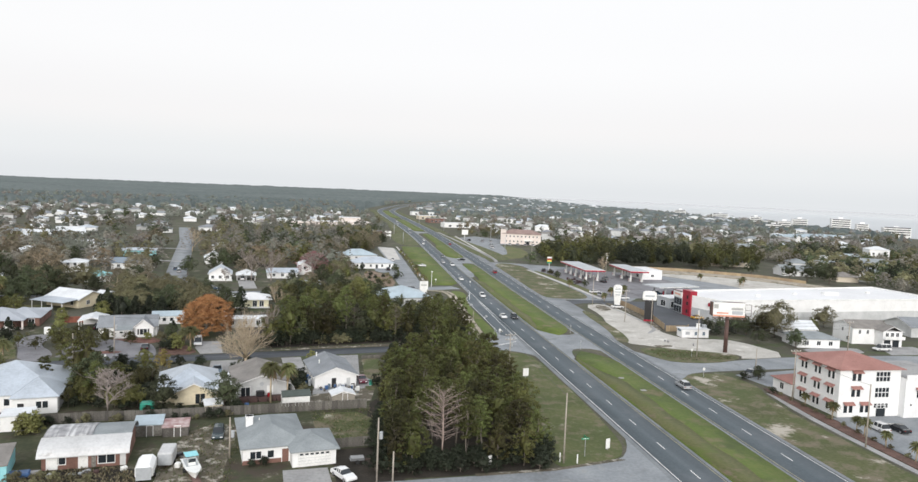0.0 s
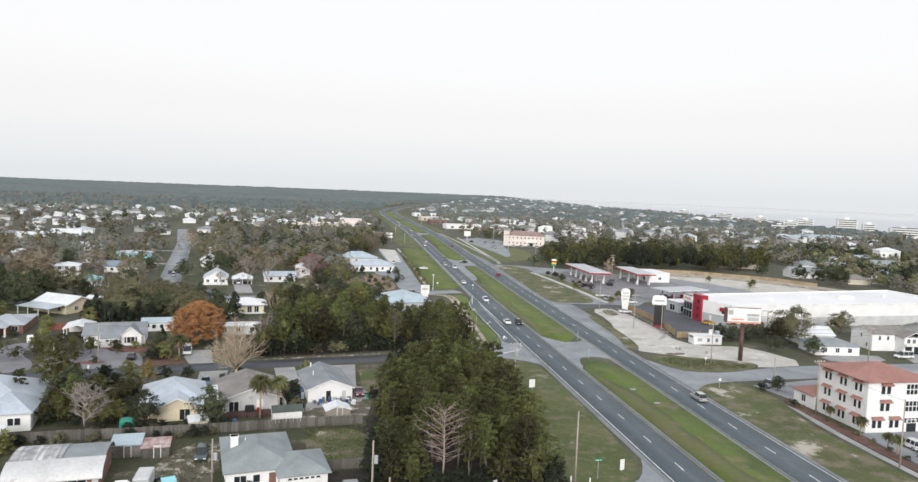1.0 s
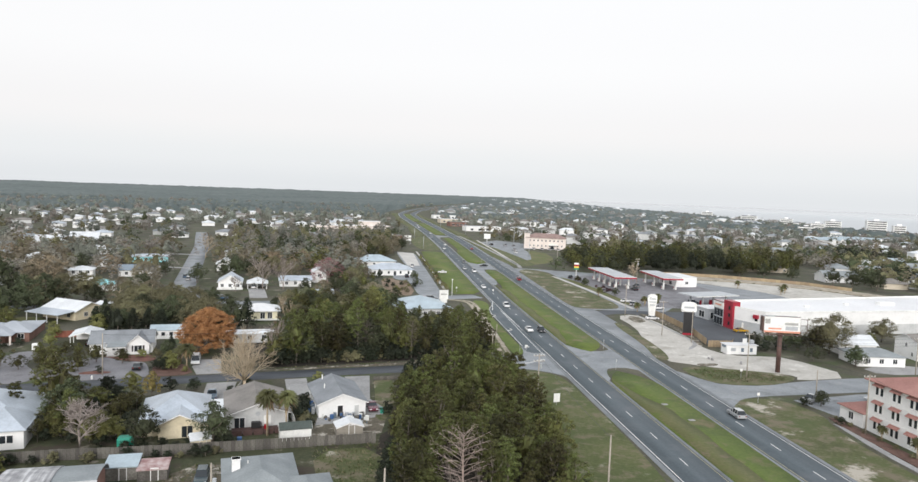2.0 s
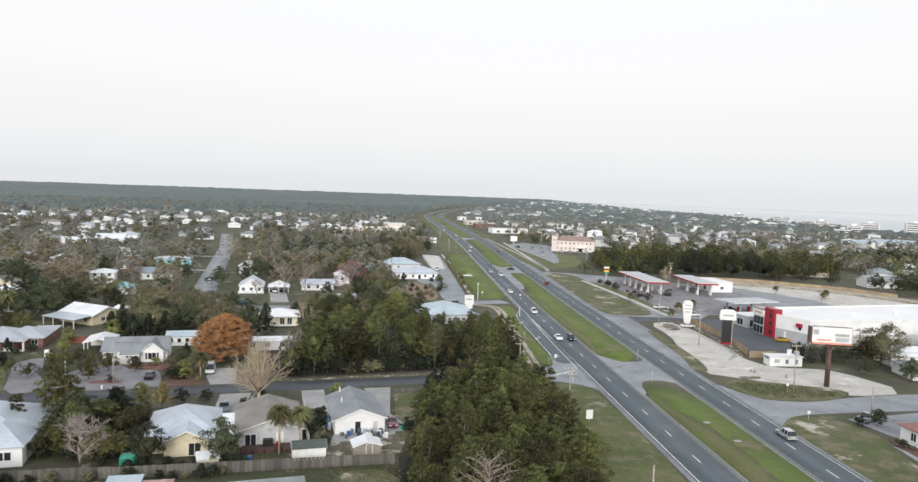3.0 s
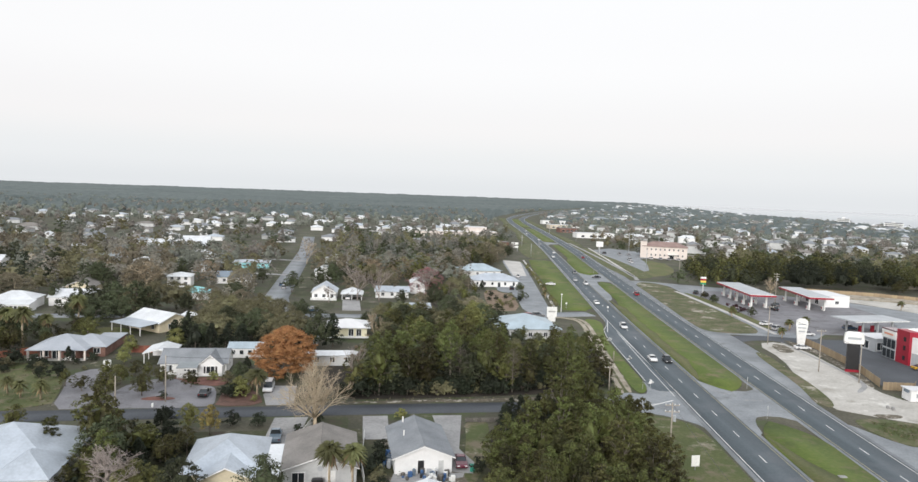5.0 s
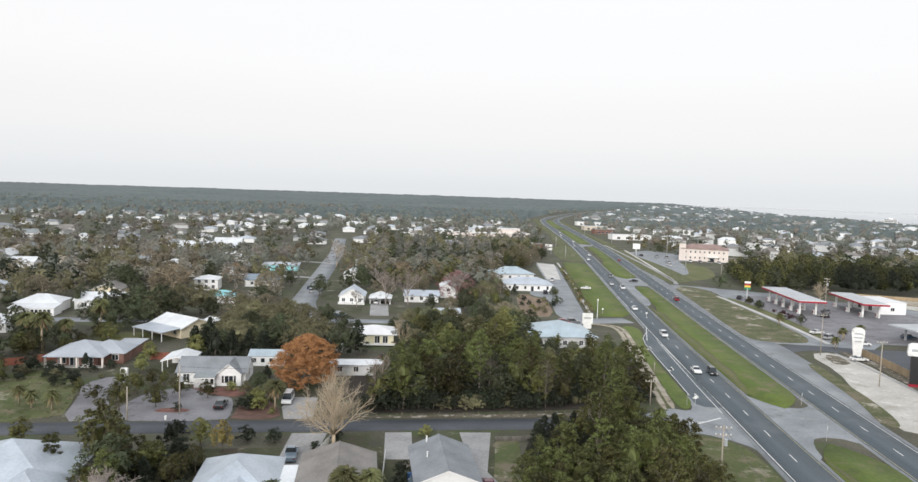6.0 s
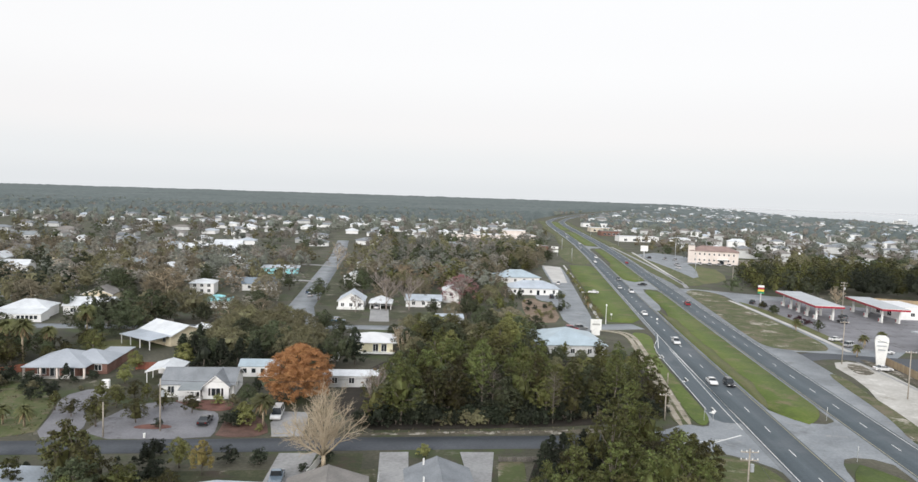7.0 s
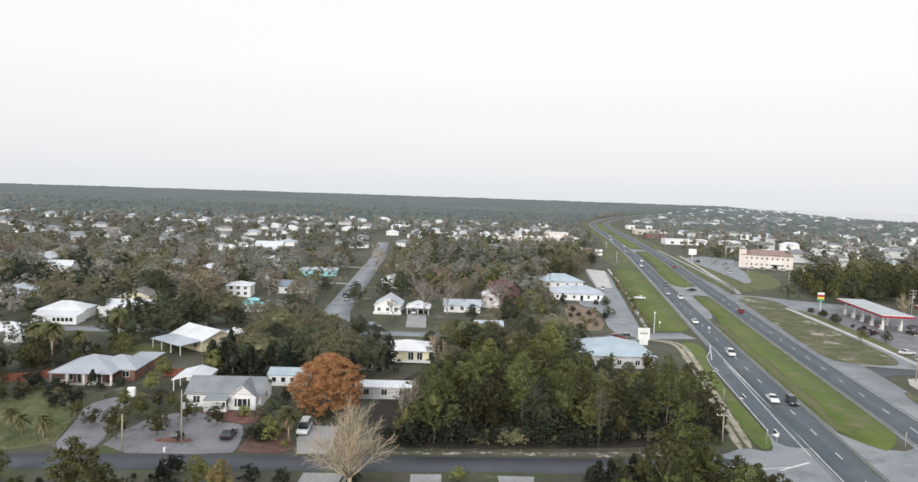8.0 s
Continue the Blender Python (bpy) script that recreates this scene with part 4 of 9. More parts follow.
def roof(parent, w, d, eave, rise, mat, style, ridge, over=0.45, thick=0.16, name="roof", m=None, fascia="white", trim=True):
    """A roof over a w by d box: gable, hip, shed or flat, with its overhang and thickness."""
    bm = bmesh.new()
    if style == "gable":
        if ridge == "y":
            w, d = d, w
        s = rise / (d / 2)
        ly = d / 2 + over
        z = eave - s * over
        for k in (-1, 1):
            o = [(k * ly, z), (0, eave + rise), (0, eave + rise + thick), (k * ly, z + thick)]
            prism(bm, o, "x", -w / 2 - over, w / 2 + over)
        turn = Matrix.Rotation(math.pi / 2, 4, "Z") if ridge == "y" else Matrix.Identity(4)
        ob = part(name, bm, mat, parent, m=(m or Matrix.Identity(4)) @ turn)
        if not trim:
            return ob
        b2 = bmesh.new()
        prism(b2, [(-0.22, eave + rise + thick - 0.06), (0.22, eave + rise + thick - 0.06), (0, eave + rise + thick + 0.07)], "x", -w / 2 - over, w / 2 + over)
        part("ridge_cap", b2, mat, ob)
        for e in (-1, 1):
            b3 = bmesh.new()
            top_z, low_z = eave + rise + thick * 0.4, z + thick * 0.4
            prism(b3, [(-ly, low_z - 0.18), (0, top_z - 0.18), (ly, low_z - 0.18), (ly, low_z), (0, top_z), (-ly, low_z)], "x", e * (w / 2 + over + 0.005), e * (w / 2 + over + 0.04))
            part("fascia", b3, fascia, ob)
        return ob
    if style == "hip":
        a, b = w / 2 + over, d / 2 + over
        h = rise
        if ridge == "x":
            r = max(a - b, 0.01)
            top = [(-r, 0, eave + h), (r, 0, eave + h)]
            faces = ((0, 1, 9, 8), (1, 2, 9), (2, 3, 8, 9), (3, 0, 8))
        else:
            r = max(b - a, 0.01)
            top = [(0, -r, eave + h), (0, r, eave + h)]
            faces = ((0, 1, 8), (1, 2, 9, 8), (2, 3, 9), (3, 0, 8, 9))
        base = [(-a, -b), (a, -b), (a, b), (-a, b)]
        v = [bm.verts.new((x, y, eave)) for x, y in base] + [bm.verts.new((x, y, eave - thick)) for x, y in base] + [bm.verts.new(p) for p in top]
        for f in faces:
            bm.faces.new([v[i] for i in f])
        for i in range(4):
            bm.faces.new((v[i], v[i + 4], v[(i + 1) % 4 + 4], v[(i + 1) % 4]))
        bm.faces.new((v[7], v[6], v[5], v[4]))
        return part(name, bm, mat, parent, m=m)
    if style == "flat":
        box(bm, -w / 2 - over, w / 2 + over, -d / 2 - over, d / 2 + over, eave, eave + thick)
        return part(name, bm, mat, parent, m=m)
    # shed: falls towards -y
    prism(bm, [(-d / 2 - over, eave), (d / 2 + over, eave + rise), (d / 2 + over, eave + rise + thick), (-d / 2 - over, eave + thick)], "x", -w / 2 - over, w / 2 + over)
    return part(name, bm, mat, parent, m=m)


def house(name, label, x, y, turn, w, d, eave, rise, wall, top, style="gable", ridge="x", over=0.45, wins=(), doors=(), group="", category="house", frame_mat="white", trim=True):
    """A house: walls, roof, windows as (side, along, width, height, sill) and doors as (side, along, width, height, paint)."""
    ob = thing(name, label, category, pose(x, y, 0, 0, 0, turn), group)
    walls(ob, w, d, eave, rise, wall, style, ridge)
    roof(ob, w, d, eave, rise, top, style, ridge, over, trim=trim)
    for side, u, ww, hh, sill in wins:
        window(ob, side_pose(side, u, sill, w, d), ww, hh, frame_mat)
    for side, u, ww, hh, paint in doors:
        door(ob, side_pose(side, u, 0, w, d), ww, hh, paint)
    return ob


def row_wins(side, n, length, ww=1.1, hh=1.2, sill=0.9):
    return [(side, (i + 0.5) * length / n - length / 2, ww, hh, sill) for i in range(n)]


def posts(parent, spots, h, r, mat):
    for x, y in spots:
        part("post", bbox(x - r, x + r, y - r, y + r, 0, h), mat, parent)


# grey hip-roofed house with garage
h = house("house", "grey shingled house with a white double garage", -7.2, 113.2, GRID, 9.4, 14.0, 2.7, 1.9, "white", "shinglelight", "hip", "y", wins=[("S", -2.8, 1.6, 1.1, 0.9), ("S", -0.6, 0.9, 1.1, 0.9)] + row_wins("W", 3, 12), doors=[("S", 1.6, 1.0, 2.1, "brick")])
h2w = bbox(-3.3, 3.3, -3.2, 4.5, 0, 2.7)
part("garage_wall", h2w, "white", h, m=pose(5.6, -6.6, 0))
roof(h, 6.6, 8.4, 2.7, 1.5, "shinglelight", "hip", "y", m=pose(5.6, -5.9, 0), name="garage_roof")
g = part("garage_door", bbox(-2.5, 2.5, -0.05, 0.02, 0.05, 2.2), "signwhite", h, m=pose(5.6, -9.82, 0))
for k in range(4):
    part("panel_line", bbox(-2.5, 2.5, -0.07, -0.04, 0.5 + k * 0.43, 0.53 + k * 0.43), "greypanel", g)
for k in range(6):
    part("pane", bbox(-2.2 + k * 0.78, -1.7 + k * 0.78, -0.072, -0.04, 1.85, 2.1), "glass", g)
ch = bmesh.new()
box(ch, -0.55, 0.55, -0.45, 0.45, 2.2, 5.0)
box(ch, -0.62, 0.62, -0.52, 0.52, 4.85, 5.0)
part("chimney", ch, "white", h, m=pose(-3.2, 1.2, 0))
part("vent_pipe", bbox(-0.06, 0.06, -0.06, 0.06, 3.4, 4.4), "signwhite", h, m=pose(-1.6, 1.5, 0))
part("brick_base", bbox(-4.74, 1.0, -7.05, -6.98, 0, 0.7), "brick", h)

# white gable house
h = house("house", "white gable house with grey shingle roof", 2.7, 152.6, GRID, 8.8, 13.6, 2.7, 1.7, "white", "shingle", "gable", "y", wins=[("W", -3, 1.2, 1.2, 0.9), ("W", 2, 1.2, 1.2, 0.9), ("E", 2, 1.2, 1.2, 0.9)], doors=[("S", -0.4, 0.95, 2.1, "black"), ("S", 2.7, 0.8, 2.0, "greysiding")])
part("vent_pipe", bbox(-0.1, 0.1, -0.1, 0.1, 3.3, 4.5), "signwhite", h, m=pose(-2.4, 0, 0))
part("vent_pipe", bbox(-0.12, 0.12, -0.12, 0.12, 3.3, 4.7), "signwhite", h, m=pose(-2.0, 6.0, 0))

# grey house with brown-grey roof and a deck
h = house("house", "pale grey house with brown shingle roof", -12.0, 147.2, GRID, 10.4, 14.0, 2.7, 1.7, "greysiding", "shinglebrown", "gable", "y", wins=[("W", 0, 1.1, 1.2, 0.9), ("S", -3.1, 1.7, 1.9, 0.15)], doors=[("S", 1.6, 1.0, 2.1, "signwhite")])
vent = bmesh.new()
tube(vent, [(0, 0.03, 0), (0, -0.06, 0)], [0.4, 0.4], 12)
part("gable_vent", vent, "greypanel", h, m=pose(0, -7.0, 2.6))
dk = thing("deck", "dark red wooden deck behind the grey house", "deck", pose(-10.6, 138.4, 0, 0, 0, GRID))
for k in range(14):
    part("deck_board", bbox(-4.3, 4.3, -1.5 + k * 0.22, -1.3 + k * 0.22, 0.35, 0.4), "deck", dk)
for k in range(5):
    part("railing_panel", bbox(-4.2 + k * 1.75, -2.7 + k * 1.75, -1.6, -1.54, 0.0, 0.95), "deck", dk)

# cream house with white metal roof and carport
h = house("house", "cream house with white metal roof", -25.2, 144.0, GRID, 10.6, 13.0, 2.7, 2.9, "cream", "metalroof", "hip", "y", wins=[("W", 0, 1.1, 1.2, 0.9)])
part("wing_wall", bbox(-3.3, 3.3, -1.2, 1.2, 0, 2.6), "cream", h, m=pose(0.8, -7.2, 0))
wg = bmesh.new()
prism(wg, [(-3.3, 2.6), (3.3, 2.6), (0, 4.1)], "y", -1.2, 1.2)
part("gable_wall", wg, "cream", h, m=pose(0.8, -7.2, 0))
roof(h, 6.6, 6.0, 2.7, 1.5, "metalroof", "gable", "y", m=pose(0.8, -5.6, 0), name="wing_roof", over=0.4)
window(h, pose(2.0, -8.4, 0.15), 1.7, 1.9, "cream")
cp = thing("carport", "white flat-roofed carport beside the cream house", "carport", pose(-18.6, 142.6, 0, 0, 0, GRID))
roof(cp, 3.2, 13.0, 2.5, 0.1, "whiteroof", "flat", "x", 0.0)
posts(cp, [(-1.5, -6), (1.5, -6), (-1.5, 0), (1.5, 0), (-1.5, 6), (1.5, 6)], 2.5, 0.06, "white")

# big white house with pale hip roof
h = house("house", "large white house with pale metal hip roof", -55.8, 141.8, GRID, 17.0, 17.0, 3.2, 4.2, "white", "metalroof", "hip", "x", over=0.5, wins=[("S", 6.0, 0.85, 1.2, 1.2), ("S", 7.0, 0.85, 1.2, 1.2), ("S", 0.2, 0.85, 1.2, 1.2), ("E", -4, 1.0, 1.2, 1.1), ("E", 2, 1.0, 1.2, 1.1)])
part("wing_wall", bbox(-3.5, 3.5, -1.5, 1.5, 0, 3.2), "white", h, m=pose(5.0, -9.4, 0))
roof(h, 7.0, 8.0, 3.2, 2.6, "metalroof", "hip", "y", m=pose(5.0, -7.0, 0), name="wing_roof", over=0.4)
window(h, pose(5.6, -10.9, 1.1), 0.85, 1.2)
window(h, pose(6.6, -10.9, 1.1), 0.85, 1.2)
door(h, pose(2.8, -10.9, 0), 1.0, 2.1, "black")

# barrel-roofed shed
sh = thing("barrel_shed", "long shed with a weathered white curved metal roof", "shed", pose(-33.6, 111.6, 0, 0, 0, 7))
part("wall", bbox(-5.6, 5.6, -5.0, 5.0, 0, 2.5), "brick", sh)
bm = bmesh.new()
arc_o = [(-5.9, 2.25)] + [(5.7 * -math.cos(a), 2.35 + 1.9 * math.sin(a)) for a in [i * math.pi / 14 for i in range(1, 14)]] + [(5.7, 2.5)]
prism(bm, arc_o[:6] + [(y, z - 0.14) for y, z in arc_o[:6][::-1]], "x", -6.1, 6.1)
part("curved_roof", bm, "rustroof", sh, smooth=False)
for u0, u1, lift, mat in ((-5.9, 0.6, 0.12, "streakroof"), (0.6, 6.0, 0.0, "shinglelight")):
    bm = bmesh.new()
    prism(bm, [(y, z + lift) for y, z in arc_o[5:]] + [(y, z - 0.14) for y, z in arc_o[5:][::-1]], "x", u0, u1)
    part("rear_roof", bm, mat, sh)
for u, w, mat in ((-5.0, 1.5, "signwhite"), (0.9, 0.6, "fence"), (4.7, 0.8, "greysiding")):
    part("wall_board", bbox(u, u + w, -5.09, -5.003, 0.1, 2.2), mat, sh)
prb = bmesh.new()
prism(prb, [(-5.0, 2.5), (5.0, 2.5), (3.5, 3.5), (0, 4.1), (-3.5, 3.5)], "x", -5.6, 5.6)
part("end_wall", prb, "brick", sh)
door(sh, pose(-0.2, -5.0, 0), 1.1, 2.05, "signwhite")
window(sh, pose(2.9, -5.0, 0.6), 2.2, 1.4)
window(sh, pose(-3.4, -5.0, 0.8), 1.8, 1.1)

# small sheds
def shed(label, x, y, turn, w, d, eave, rise, wall, top, style="gable", ridge="x", door_side="S"):
    ob = house("garden_shed", label, x, y, turn, w, d, eave, rise, wall, top, style, ridge, over=0.15, category="shed", doors=[(door_side, 0.3, 0.9, 1.8, wall)])
    return ob


shed("white shed with a dark green roof beside a fence", -4.0, 134.9, GRID, 5.2, 2.4, 2.0, 0.7, "signwhite", "darkroof")
shed("low tan shed with a pale gable roof", 5.0, 137.2, GRID, 4.6, 3.0, 1.5, 0.75, "greybeige", "whiteroof", ridge="y")
shed("small white cabin with a door", -48.9, 124.9, GRID, 4.6, 3.4, 2.5, 0.3, "white", "whiteroof", "shed")
shed("dark shed with a flat roof and teal wall", -45.5, 105.5, 14, 6.0, 8.0, 2.4, 0.3, "tealpaint", "shinglebrown", "shed")
shed("tin-roofed lean-to of grey boards", -27.4, 121.0, 6, 4.3, 3.8, 1.9, 0.4, "fence", "blueroof", "shed")
shed("low lean-to of grey boards with a faded pink roof", -23.0, 120.4, 6, 4.0, 3.4, 1.6, 0.3, "fence", "pinkroof", "shed")
shed("small cream garden hut under the trees", -18.9, 131.8, 20, 3.0, 2.6, 1.6, 0.7, "cream", "whiteroof")
bt = thing("tarpaulin_heap", "blue tarpaulin over a low heap", "tarpaulin", pose(-41.2, 104.2, 0, 0, 0, 10))
bm = bmesh.new()
box(bm, -1.8, 1.8, -0.9, 0.9, 0, 0.7)
part("cover", bm, "bluetarp", bt, bevel=0.2)

# cottage across the street
h = house("cottage", "white cottage with grey shingles and a front gable", -50.8, 200.6, 9, 14.2, 9.0, 2.7, 2.1, "white", "shingle", "gable", "x", over=0.4, wins=[("S", -5.2, 1.2, 1.3, 0.9), ("S", -1.4, 1.2, 1.3, 0.9), ("E", 0, 1.0, 1.2, 0.9)], doors=[("S", 0.3, 0.95, 2.05, "black")])
pr = bmesh.new()
prism(pr, [(-2.5, 0), (2.5, 0), (2.5, 2.7), (0, 4.8), (-2.5, 2.7)], "y", -1.9, 4.0)
part("gable_wall", pr, "white", h, m=pose(3.9, -4.0, 0))
roof(h, 5.0, 6.2, 2.7, 2.1, "shingle", "gable", "y", m=pose(3.9, -2.9, 0), name="gable_roof", over=0.3)
window(h, pose(3.9, -5.92, 0.7), 1.7, 1.5)
for u in (-1.25, 1.25):
    part("shutter", bbox(-0.2, 0.2, -0.05, 0.01, 0.7, 2.2), "black", h, m=pose(3.9 + u, -5.9, 0))
pc = bmesh.new()
prism(pc, [(-8.1, 2.35), (-4.4, 2.85), (-4.4, 3.0), (-8.1, 2.5)], "x", -2.9, 1.5)
part("porch_roof", pc, "shinglelight", h)
part("porch_beam", bbox(-2.8, 1.4, -8.0, -7.85, 2.1, 2.36), "white", h)
part("porch_floor", bbox(-2.8, 1.4, -8.0, -4.5, 0.0, 0.25), "paleconcrete", h)
for k in range(5):
    part("porch_post", bbox(-0.08, 0.08, -0.08, 0.08, 0.25, 2.2), "white", h, m=pose(-2.7 + k * 1.0, -7.9, 0))
for k in range(4):
    part("porch_railing", bbox(-0.42, 0.42, -0.03, 0.03, 0.35, 0.95), "white", h, m=pose(-2.2 + k * 1.0, -7.9, 0))
cp = thing("carport", "white metal carport beside the cottage", "carport", pose(-62.2, 208.6, 0, 0, 0, 9))
roof(cp, 6.6, 8.4, 2.5, 0.9, "whiteroof", "gable", "y", 0.2)
posts(cp, [(-3.2, -4), (3.2, -4), (-3.2, 0), (3.2, 0), (-3.2, 4), (3.2, 4)], 2.5, 0.07, "white")
part("back_panel", bbox(-3.2, 3.2, 3.9, 4.0, 0, 2.5), "white", cp)

# brick ranch house
h = house("ranch_house", "low brick ranch house with a pale metal hip roof", -86.2, 210.1, 9, 9.4, 9.2, 2.6, 2.6, "brick", "bluegreyroof", "hip", "x", over=2.0, wins=[("S", -3.2, 1.6, 1.5, 0.6), ("S", -0.6, 1.8, 1.9, 0.1), ("S", 2.6, 1.8, 2.0, 0.1)])
part("wing_wall", bbox(-4.5, 4.5, -4.15, 4.15, 0, 2.6), "brick", h, m=pose(5.0, 1.85, 0))
roof(h, 9.0, 8.3, 2.6, 2.2, "bluegreyroof", "hip", "x", m=pose(5.0, 1.85, 0), name="wing_roof", over=0.6)
window(h, pose(7.6, -2.3, 0.9), 1.4, 1.2)
part("rear_wing_wall", bbox(-2.6, 2.6, -4.0, 4.0, 0, 2.2), "brick", h, m=pose(6.8, 10.4, 0))
roof(h, 5.2, 8.0, 2.2, 0.1, "bluegreyroof", "flat", "x", m=pose(6.8, 10.4, 0), name="rear_wing_roof", over=0.4)
posts(h, [(-6.2, -6.1), (-2.8, -6.1), (0.6, -6.1), (6.2, -6.1)], 2.5, 0.2, "pinkbeige")
part("porch_slab", bbox(-6.4, 6.4, -6.4, -4.6, 0.0, 0.16), "paleconcrete", h)
for u in (-4.6, 1.6):
    part("porch_bench", bbox(u, u + 1.4, -5.7, -5.1, 0.16, 0.75), "signwhite", h)

# house with wide canopy
h = house("house", "cream house with a white metal gable roof and a patio canopy", -78.6, 245.3, -30, 13.4, 10.4, 2.9, 2.0, "cream", "whiteroof", "gable", "x", over=0.6, wins=row_wins("S", 3, 12) + [("E", -1.5, 1.2, 1.2, 0.9)])
roof(h, 13.0, 6.0, 2.45, 0.45, "metalroof", "shed", "x", m=pose(0.2, -8.2, 0), name="patio_roof", over=0.2)
posts(h, [(-6.1, -11.0), (-2.0, -11.0), (2.2, -11.0), (6.4, -11.0)], 2.5, 0.09, "white")
part("rear_wing_wall", bbox(-4.0, 4.0, -3.2, 3.2, 0, 2.7), "cream", h, m=pose(6.2, 8.0, 0))
roof(h, 8.0, 6.4, 2.7, 1.1, "whiteroof", "gable", "x", m=pose(6.2, 8.0, 0), name="rear_wing_roof", over=0.4)

# house behind the orange tree, low trailer-like homes
house("mobile_home", "white mobile home with a rounded pale roof", -43.8, 215.4, 8, 8.4, 5.0, 2.4, 0.9, "white", "blueroof", "gable", "x", over=0.25, wins=row_wins("S", 4, 8, 0.9, 1.0))
house("mobile_home", "long low building with a white roof among trees", -21.5, 210.6, 8, 12.0, 5.0, 2.5, 0.5, "greysiding", "whiteroof", "gable", "x", over=0.3, wins=row_wins("S", 3, 11))
h = house("house", "pale yellow house with a white roof", -22.9, 244.6, 8, 10.6, 9.0, 3.1, 1.7, "yellow", "flatroof", "hip", "x", over=1.1, wins=[("S", 0.8, 1.3, 1.9, 0.6), ("S", 3.0, 1.3, 1.9, 0.6), ("S", -3.4, 1.1, 1.1, 1.1)])
part("deck", bbox(-5.8, 5.8, -6.6, -4.5, 0.35, 0.5), "signwhite", h)
house("shed_house", "small white shed behind the yellow house", -31.6, 232.0, 8, 4.5, 4.0, 2.2, 0.7, "white", "whiteroof")
h = house("house", "white two-winged house with pale roof", -42.4, 311.5, 6, 9.0, 11.0, 3.0, 2.7, "white", "metalroof", "gable", "y", wins=row_wins("S", 3, 9))
part("porch", bbox(-4.9, 4.9, -7.0, -5.4, 0.0, 0.7), "signwhite", h)
cp = thing("carport", "white open-fronted hip-roofed carport", "carport", pose(-31.8, 311.5, 0, 0, 0, 6))
roof(cp, 8.0, 8.6, 2.4, 2.1, "whiteroof", "hip", "y", 0.3)
posts(cp, [(-3.7, -4), (3.7, -4), (0, -4), (-3.7, 4), (3.7, 4)], 2.3, 0.12, "white")
part("back_wall", bbox(-3.8, 3.8, 3.8, 4.0, 0, 2.4), "greysiding", cp)
house("house", "low white house among bare trees", -17.2, 320.5, 6, 13.0, 9.0, 2.6, 1.4, "white", "metalroof", "gable", "x", wins=row_wins("S", 3, 11))
house("house", "tall white house end among trees", -7.8, 334, 6, 6.0, 9.0, 4.6, 1.8, "white", "whiteroof", "gable", "y", wins=[("S", 0, 1.2, 1.2, 2.6)])
house("shed_house", "pale metal roof among the trees", -4.8, 281, 10, 8.0, 7.0, 3.0, 1.0, "greysiding", "metalroof", "gable", "x", wins=row_wins("S", 2, 7))

# hip-roofed workshop behind the forest, and the office beyond it
h = house("workshop", "broad building with a pale blue metal hip roof", 29.6, 255.5, 8, 18.0, 17.5, 3.2, 3.2, "greysiding", "blueroof", "hip", "y", over=0.6, wins=row_wins("S", 3, 14))
part("door_awning", bbox(6.5, 8.9, 2, 8, 2.2, 2.35), "carred", h)
h = house("office", "long white office with a pale metal roof", 26.2, 365.2, 5, 20.6, 12.0, 3.0, 2.7, "white", "metalroof", "hip", "x", over=0.7, category="office", wins=[("S", -8.4, 0.9, 1.2, 0.9), ("S", -5, 0.9, 1.2, 0.9), ("S", 4.4, 0.9, 1.3, 0.9), ("S", 8.4, 0.9, 1.6, 0.7)], doors=[("S", 1.6, 1.2, 2.1, "glass")])
window(h, side_pose("S", -1.5, 0.9, 20.6, 12.0), 0.9, 1.2)
house("office_annexe", "white annexe with a many-hipped metal roof", 20.0, 404, 14, 20.0, 14.0, 3.0, 3.0, "white", "blueroof", "hip", "x", over=0.7, category="office", wins=row_wins("S", 4, 18))
house("office_annexe", "low flat-roofed tan annexe", 8.0, 398, 14, 9.0, 8.0, 2.8, 0.4, "beige", "shinglebrown", "hip", "x", category="office")
h = house("long_building", "long cream commercial building with a raised centre", 17, 673, 18, 54, 16, 7.2, 0.3, "pinkbeige", "flatroof", "flat", "x", over=0.2, category="building", wins=row_wins("S", 9, 44, 2.2, 1.6, 3.0))
part("raised_block", bbox(0, 18, -5, 5, 7.2, 11), "pinkbeige", h)
part("raised_block_roof", bbox(-0.3, 18.3, -5.3, 5.3, 11, 11.4), "flatroof", h)
part("side_block", bbox(-46, -27, -4, 6, 0, 6.5), "pinkbeige", h)
house("shop", "low red-brown shop with a white sign front", 42, 606, 12, 16, 10, 3.4, 0.2, "brick", "shinglebrown", "flat", "x", over=0.3, category="shop", wins=row_wins("S", 2, 14, 3, 1.6))

